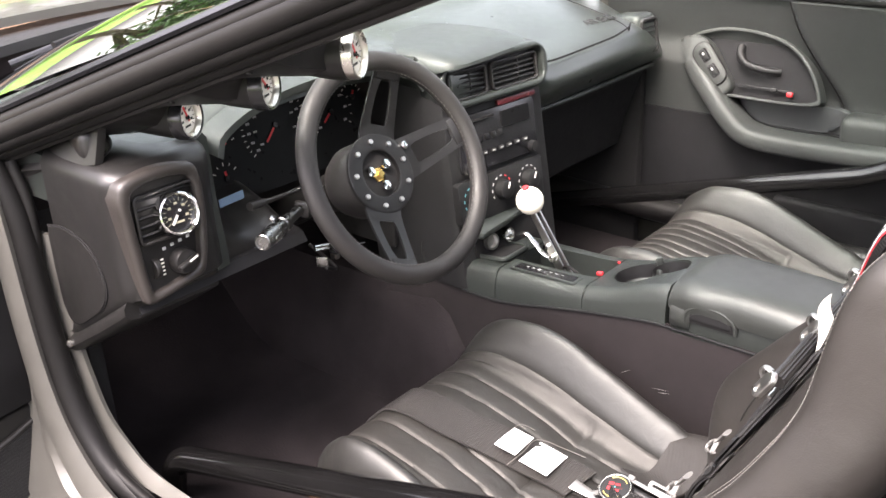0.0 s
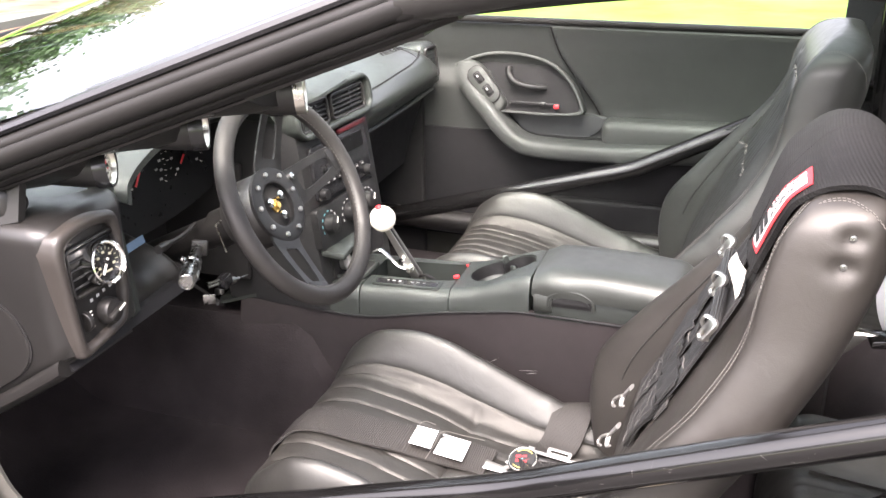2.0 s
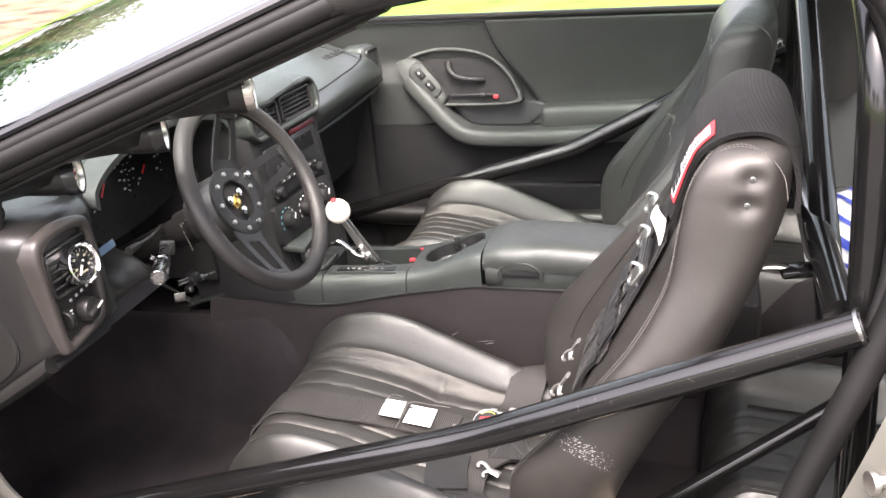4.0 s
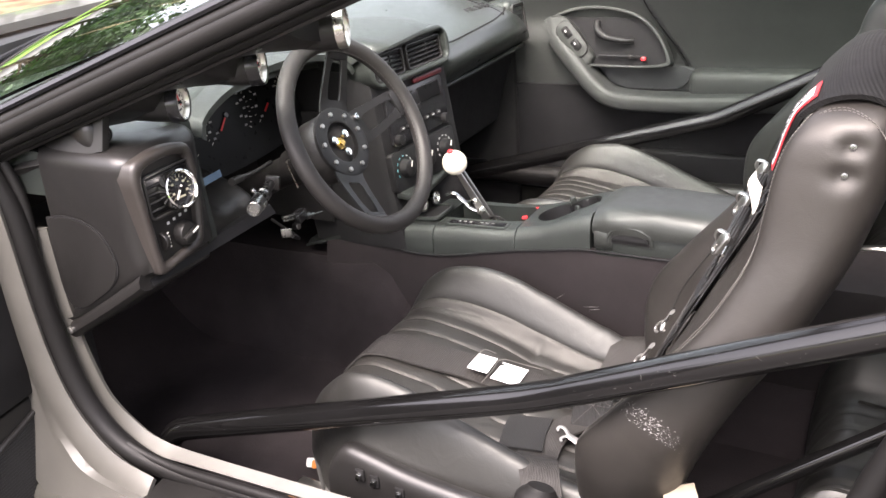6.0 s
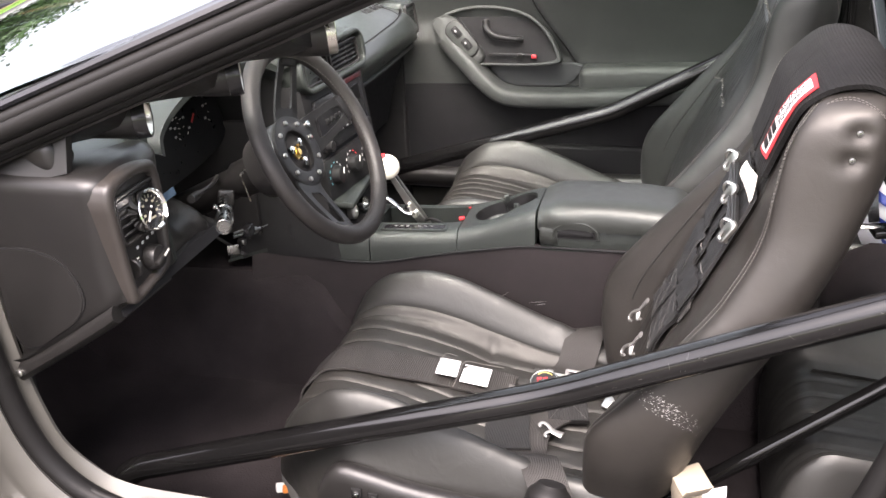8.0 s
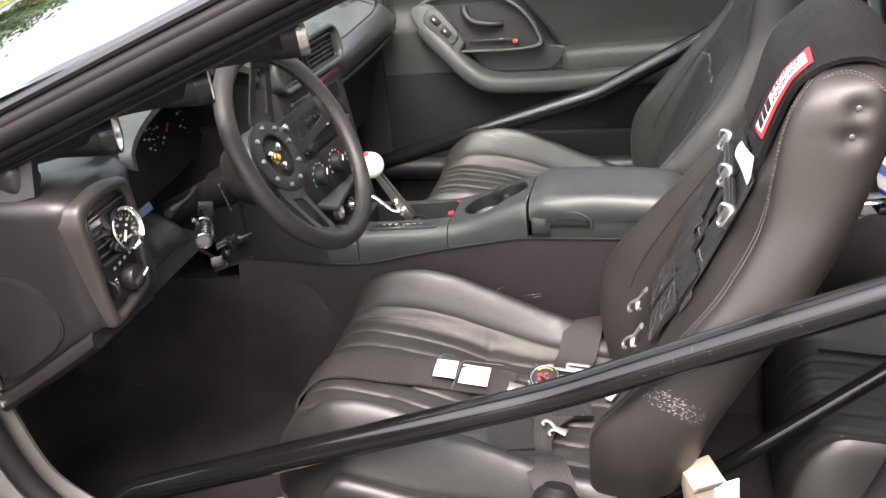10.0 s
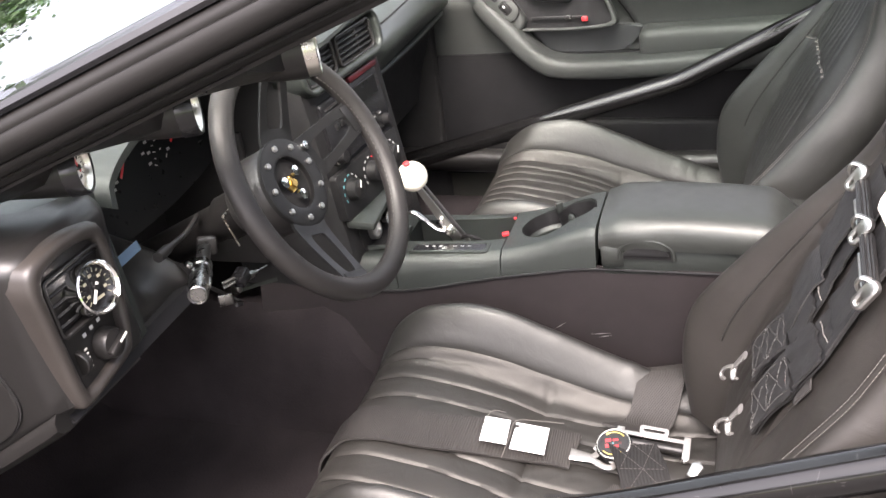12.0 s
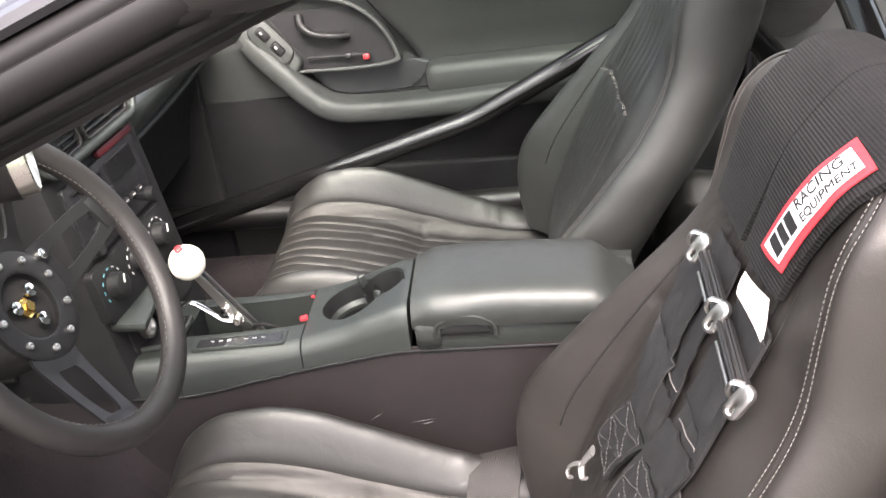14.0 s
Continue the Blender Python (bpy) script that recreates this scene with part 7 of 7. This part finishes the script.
part("lid_flare", loft([[Vector((x, CY - 0.081 - 0.7 * o * f, z)) for f, z in ((0.0, 0.572), (1.0, 0.562), (1.0, 0.535), (0.0, 0.530))] for x, o in ((0.356, 0.006), (0.366, 0.010), (0.380, 0.009), (0.390, 0.003))]), LIDSKIN, console, "", 60)
for s in (-1, 1):
    def side(u, v, s=s):
        x = -0.245 + 0.955 * u
        lo = ease([(-0.25, 0.435), (-0.225, 0.424), (-0.16, 0.410), (-0.10, 0.36), (-0.04, 0.26), (0.02, 0.225), (0.70, 0.22)], x)
        return Vector((x, CY + s * (ease(CHALF, x) + 0.001 + 0.010 * (1 - v)), lo + (ease(CLOW, x) - lo + 0.003) * v))
    part("side_panel", sheet(side, 40, 10, 0.006), SIDECLOTH, console, "brown-black console side panel")
part("side_bead", tube([(-0.152, CY - 0.103, 0.552), (-0.152, CY - 0.104, 0.530)] + [(x, CY - ease(CHALF, x) - 0.003, ease(CLOW, x)) for x in [-0.140 + 0.80 * k / 50 for k in range(51)]], 0.0020, 8), STACK, console)
part("rear_block", box(0.22, 0.20, 0.30, 0.02, at=(0.76, CY, 0.37)), SIDECLOTH, console, "rear end of the tunnel trim")
rs = random.Random(3)
marks = bmesh.new()
for k in range(11):
    x, z = rs.choice(((0.10, 0.43), (0.24, 0.42), (0.30, 0.40)))
    x, z = x + rs.gauss(0, 0.03), z + rs.gauss(0, 0.015)
    c = Vector((x, CY - ease(CHALF, x) - 0.0105, z))
    d = Vector((rs.uniform(0.008, 0.022), 0, rs.uniform(0.001, 0.008)))
    w = Vector((0, 0, rs.uniform(0.0002, 0.0005)))
    marks.faces.new([marks.verts.new(p) for p in (c - d, c - w, c + d, c + w)])
tagged(part("scrape", marks, FAINT, console, "faint pale scrapes"), kind="stuff")

# ---- shifter ----
shifter = thing("gear_shifter", (0.108, -0.02, 0.48), "chrome racing shifter with ivory ball knob and red button", "gear lever")
K, SB = Vector((0.036, -0.029, 0.651)), Vector((0.112, -0.018, 0.515))
ax = (K - SB).normalized()
part("knob", lathe([(0.0, -0.025), (0.009, -0.0245), (0.016, -0.0205), (0.022, -0.0135), (0.0255, -0.004), (0.0255, 0.004), (0.022, 0.0135), (0.016, 0.0205), (0.009, 0.0245), (0.0, 0.0258)], basis(K, ax), 30), WHITE, shifter, "ivory ball knob")
part("knob_button", lathe([(0, 0), (0.0065, 0), (0.0060, 0.006), (0.003, 0.008), (0, 0.008)], basis(K + Vector((-0.004, -0.006, 0.022)), (-0.15, -0.3, 1)), 14), RED, shifter, "red knob button")
for s in (-1, 1):
    part("lever_blade", loft([[SB.lerp(K, f) + Vector((a * w, s * 0.007 + b, 0)) for a, b in ((-1, -0.002), (1, -0.002), (1, 0.002), (-1, 0.002))] for f, w in ((0.0, 0.011), (0.3, 0.010), (0.55, 0.008), (0.86, 0.006))]), STEEL, shifter, "flat steel lever blade")
part("lever_core", tube([SB, SB.lerp(K, 0.88)], 0.005, 10), GLOSSBLACK, shifter)
part("reverse_lever", tube([(0.012, -0.030, 0.580), (0.030, -0.032, 0.586), (0.052, -0.034, 0.572), (0.072, -0.034, 0.556), (0.098, -0.030, 0.552)], 0.005, 10, 5, squash=0.6), CHROME, shifter, "bent chrome reverse lever")
part("pivot_bolt", lathe([(0, 0), (0.008, 0), (0.008, 0.006), (0.005, 0.010), (0, 0.010)], basis(SB.lerp(K, 0.28) + Vector((0, -0.010, 0)), (0, -1, 0.1)), 8), BRUSHED, shifter)
part("pivot_bolt", lathe([(0, 0), (0.006, 0), (0.006, 0.005), (0, 0.006)], basis(SB.lerp(K, 0.40) + Vector((-0.006, -0.010, 0)), (0, -1, 0.1)), 8), CHROME, shifter)
part("cable", tube([(0.10, -0.02, 0.53), (0.125, -0.035, 0.545), (0.150, -0.03, 0.53), (0.165, -0.01, 0.50)], 0.003, 8, 4), RUBBER, shifter)
part("mount", box(0.07, 0.05, 0.02, 0.004, at=(0.105, -0.01, 0.495)), GLOSSBLACK, shifter)

# ---- behind the front seats ----
rear = thing("rear_seat", (1.2, 0, 0.30), "black leather rear bench seat with pleated cushion", "car seat")
for s in (-1, 1):
    def rc(u, v, s=s):
        x, t = 0.772 + 0.50 * u, -0.25 + 0.50 * v
        d = abs((t / 0.048) % 1 - 0.5)
        z = 0.405 - 0.05 * u + 0.06 * smooth(0.12, 0.2, abs(t)) - 0.09 * smooth(0.20, 0.24, abs(t)) - 0.16 * (1 - math.sqrt(max(0.0, 1 - max(0.0, 1 - u / 0.16) ** 2))) - 0.004 * smooth(0.36, 0.5, d) * smooth(0.5, 0.1, u)
        return Vector((x, s * 0.38 + t, z))
    part("cushion", sheet(rc, 60, 90, 0.10), LEATHER, rear, "pleated rear cushion", 60)
    def rb(u, v, s=s):
        z, t = 0.40 + 0.32 * u, -0.27 + 0.54 * v
        d = abs((t / 0.045) % 1 - 0.5)
        return Vector((1.24 + 0.16 * u - 0.03 * smooth(0.15, 0.22, abs(t)) + 0.05 * smooth(0.22, 0.27, abs(t)) + 0.006 * smooth(0.38, 0.5, d), s * 0.36 + t, z - 0.03 * smooth(0.8, 1, u)))
    part("backrest", sheet(rb, 30, 60, 0.08), LEATHER, rear, "rear backrest", 60)
helmet = thing("helmet", (1.09, 0.30, 0.39), "white helmet with blue stripes lying on the rear seat", "helmet")
hm = basis((1.085, 0.30, 0.478), (0.85, -0.42, 0.30)) @ Matrix.Scale(0.88, 4)
part("shell", lathe([(0.0, -0.10), (0.10, -0.10), (0.125, -0.05), (0.135, 0.0), (0.125, 0.05), (0.095, 0.10), (0.05, 0.13), (0.0, 0.138)], hm, 32), HELMETWHITE, helmet)
for k in range(15):
    a0 = 0.4189 * k
    w = 0.05 + 0.05 * (k % 3 == 0)
    part("stripe", loft([[hm @ Vector((r * math.cos(a0 + 0.9 * f + e), r * math.sin(a0 + 0.9 * f + e), z)) for e in (-w, 0.0, w)] for f, r, z in ((0, 0.133, -0.035), (0.25, 0.138, 0.0), (0.45, 0.135, 0.032), (0.75, 0.123, 0.062), (1.0, 0.103, 0.096))], False, False), BLUE, helmet, "blue stripe")
part("visor", loft([[hm @ Vector((0.141 * math.cos(a), 0.141 * math.sin(a), z)) for z in (-0.052, -0.040, -0.026)] for a in [1.2 + 0.12 * k for k in range(16)]], False, False), GLOSSBLACK, helmet, "black visor edge")
box_t = thing("paper_box", (0.725, -0.60, 0.27), "torn beige carton with papers on the floor behind the seat", "carton")
bxm = pose(0.664, -0.600, 0.345, 8, -10, 24)
part("carton", moved(box(0.046, 0.055, 0.14, 0.002), bxm), BEIGE, box_t)
part("flap", moved(box(0.040, 0.002, 0.03, 0.0005), bxm @ pose(-0.006, -0.034, 0.082, 28, 12, 4)), BEIGE, box_t)
part("paper_sheet", moved(box(0.036, 0.0015, 0.12, 0.0004), bxm @ pose(0.016, -0.031, 0.012, -3, 6, 0)), PAPER, box_t)
for k in range(4):
    part("print_bar", moved(box(0.022, 0.0008, 0.004), bxm @ pose(0.016, -0.0325, 0.045 - 0.014 * k, -3, 6, 0)), FAINT, box_t)
cables = thing("wiring", (0.98, -0.4, 0.72), "loose dark wiring and clamps behind the driver's seat", "wiring")
for k in range(5):
    part("cable", tube([(0.93 + 0.02 * k, -0.60 + 0.03 * k, 0.74), (1.00 + 0.01 * k, -0.50, 0.70 + 0.02 * k), (1.08, -0.42 + 0.02 * k, 0.66), (1.14, -0.30, 0.70)], 0.004, 7, 5), RUBBER, cables)
part("clamp", moved(box(0.05, 0.02, 0.012, 0.003), pose(1.00, -0.52, 0.735, 10, 10, 40)), STEEL, cables)

# ---- trees and bushes around: those ahead seen in the glass, the rest unseen ----
def tree(at, h, spread, seed):
    r = random.Random(seed)
    t = thing("tree", at, "leafy deciduous tree at the edge of the lawn", "tree", "trees round the lawn")
    x, y, _ = at
    limbs = [tube([(x, y, -0.02), (x + 0.1, y + 0.05, h * 0.3), (x + r.uniform(-0.3, 0.3), y + r.uniform(-0.3, 0.3), h * 0.75)], lambda f: 0.22 - 0.15 * f, 8, 4)]
    tips = []
    for k in range(9):
        a, b = r.uniform(0, 6.28), r.uniform(0.35, 0.75)
        tip = Vector((x + spread * 0.8 * math.cos(a), y + spread * 0.8 * math.sin(a), h * (b + 0.2)))
        tips.append(tip)
        limbs.append(tube([(x, y, h * b * 0.7), tuple(Vector((x, y, h * b)).lerp(tip, 0.5)), tuple(tip)], lambda f: 0.07 - 0.055 * f, 6, 3))
    part("trunk", join(*limbs), BARK, t)
    verts, faces = [], []
    for k in range(3600):
        c = r.choice(tips) if k % 4 else Vector((x, y, h * 0.75))
        p = c + Vector((r.gauss(0, spread * 0.30), r.gauss(0, spread * 0.30), r.gauss(0, h * 0.09)))
        a = Vector((r.uniform(-1, 1), r.uniform(-1, 1), r.uniform(-0.6, 0.6))).normalized() * r.uniform(0.10, 0.22)
        b = a.cross(Vector((r.uniform(-1, 1), r.uniform(-1, 1), r.uniform(-1, 1)))).normalized() * r.uniform(0.06, 0.12)
        n = len(verts)
        verts += [p - a, p + b, p + a, p - b]
        faces.append((n, n + 1, n + 2, n + 3))
    me = bpy.data.meshes.new("crown")
    me.from_pydata(verts, [], faces)
    me.materials.append(LEAF)
    ob = new("crown", me)
    ob.parent = t
    ob.location = -Vector(at)
    BASE[ob] = Vector((0, 0, 0))
    return t
rt = random.Random(21)
# trees beside and behind the car are added to cut light and darken reflections
for k, (x, y, h) in enumerate(((-19, 18, 6.6), (-22, 16, 7.0), (-20.5, 17, 6.8), (-18.5, 14.5, 5.6), (-18, 21, 5.8), (-25, 13.5, 6.4), (-22, 20, 7.0), (-20, 12, 5.4), (-17, 7.4, 6.2), (-16.5, 4.0, 6.6), (-16, 0.5, 6.4), (-16, -4, 6.2), (-14, -9, 6.5), (9, -15, 6.0), (14, -9, 6.4), (-3, -24, 6.6), (13, 1, 5.6), (-11, -18, 6.2))):
    tree((x, y, 0.0), h * rt.uniform(0.92, 1.08), rt.uniform(2.6, 3.6), 40 + k)
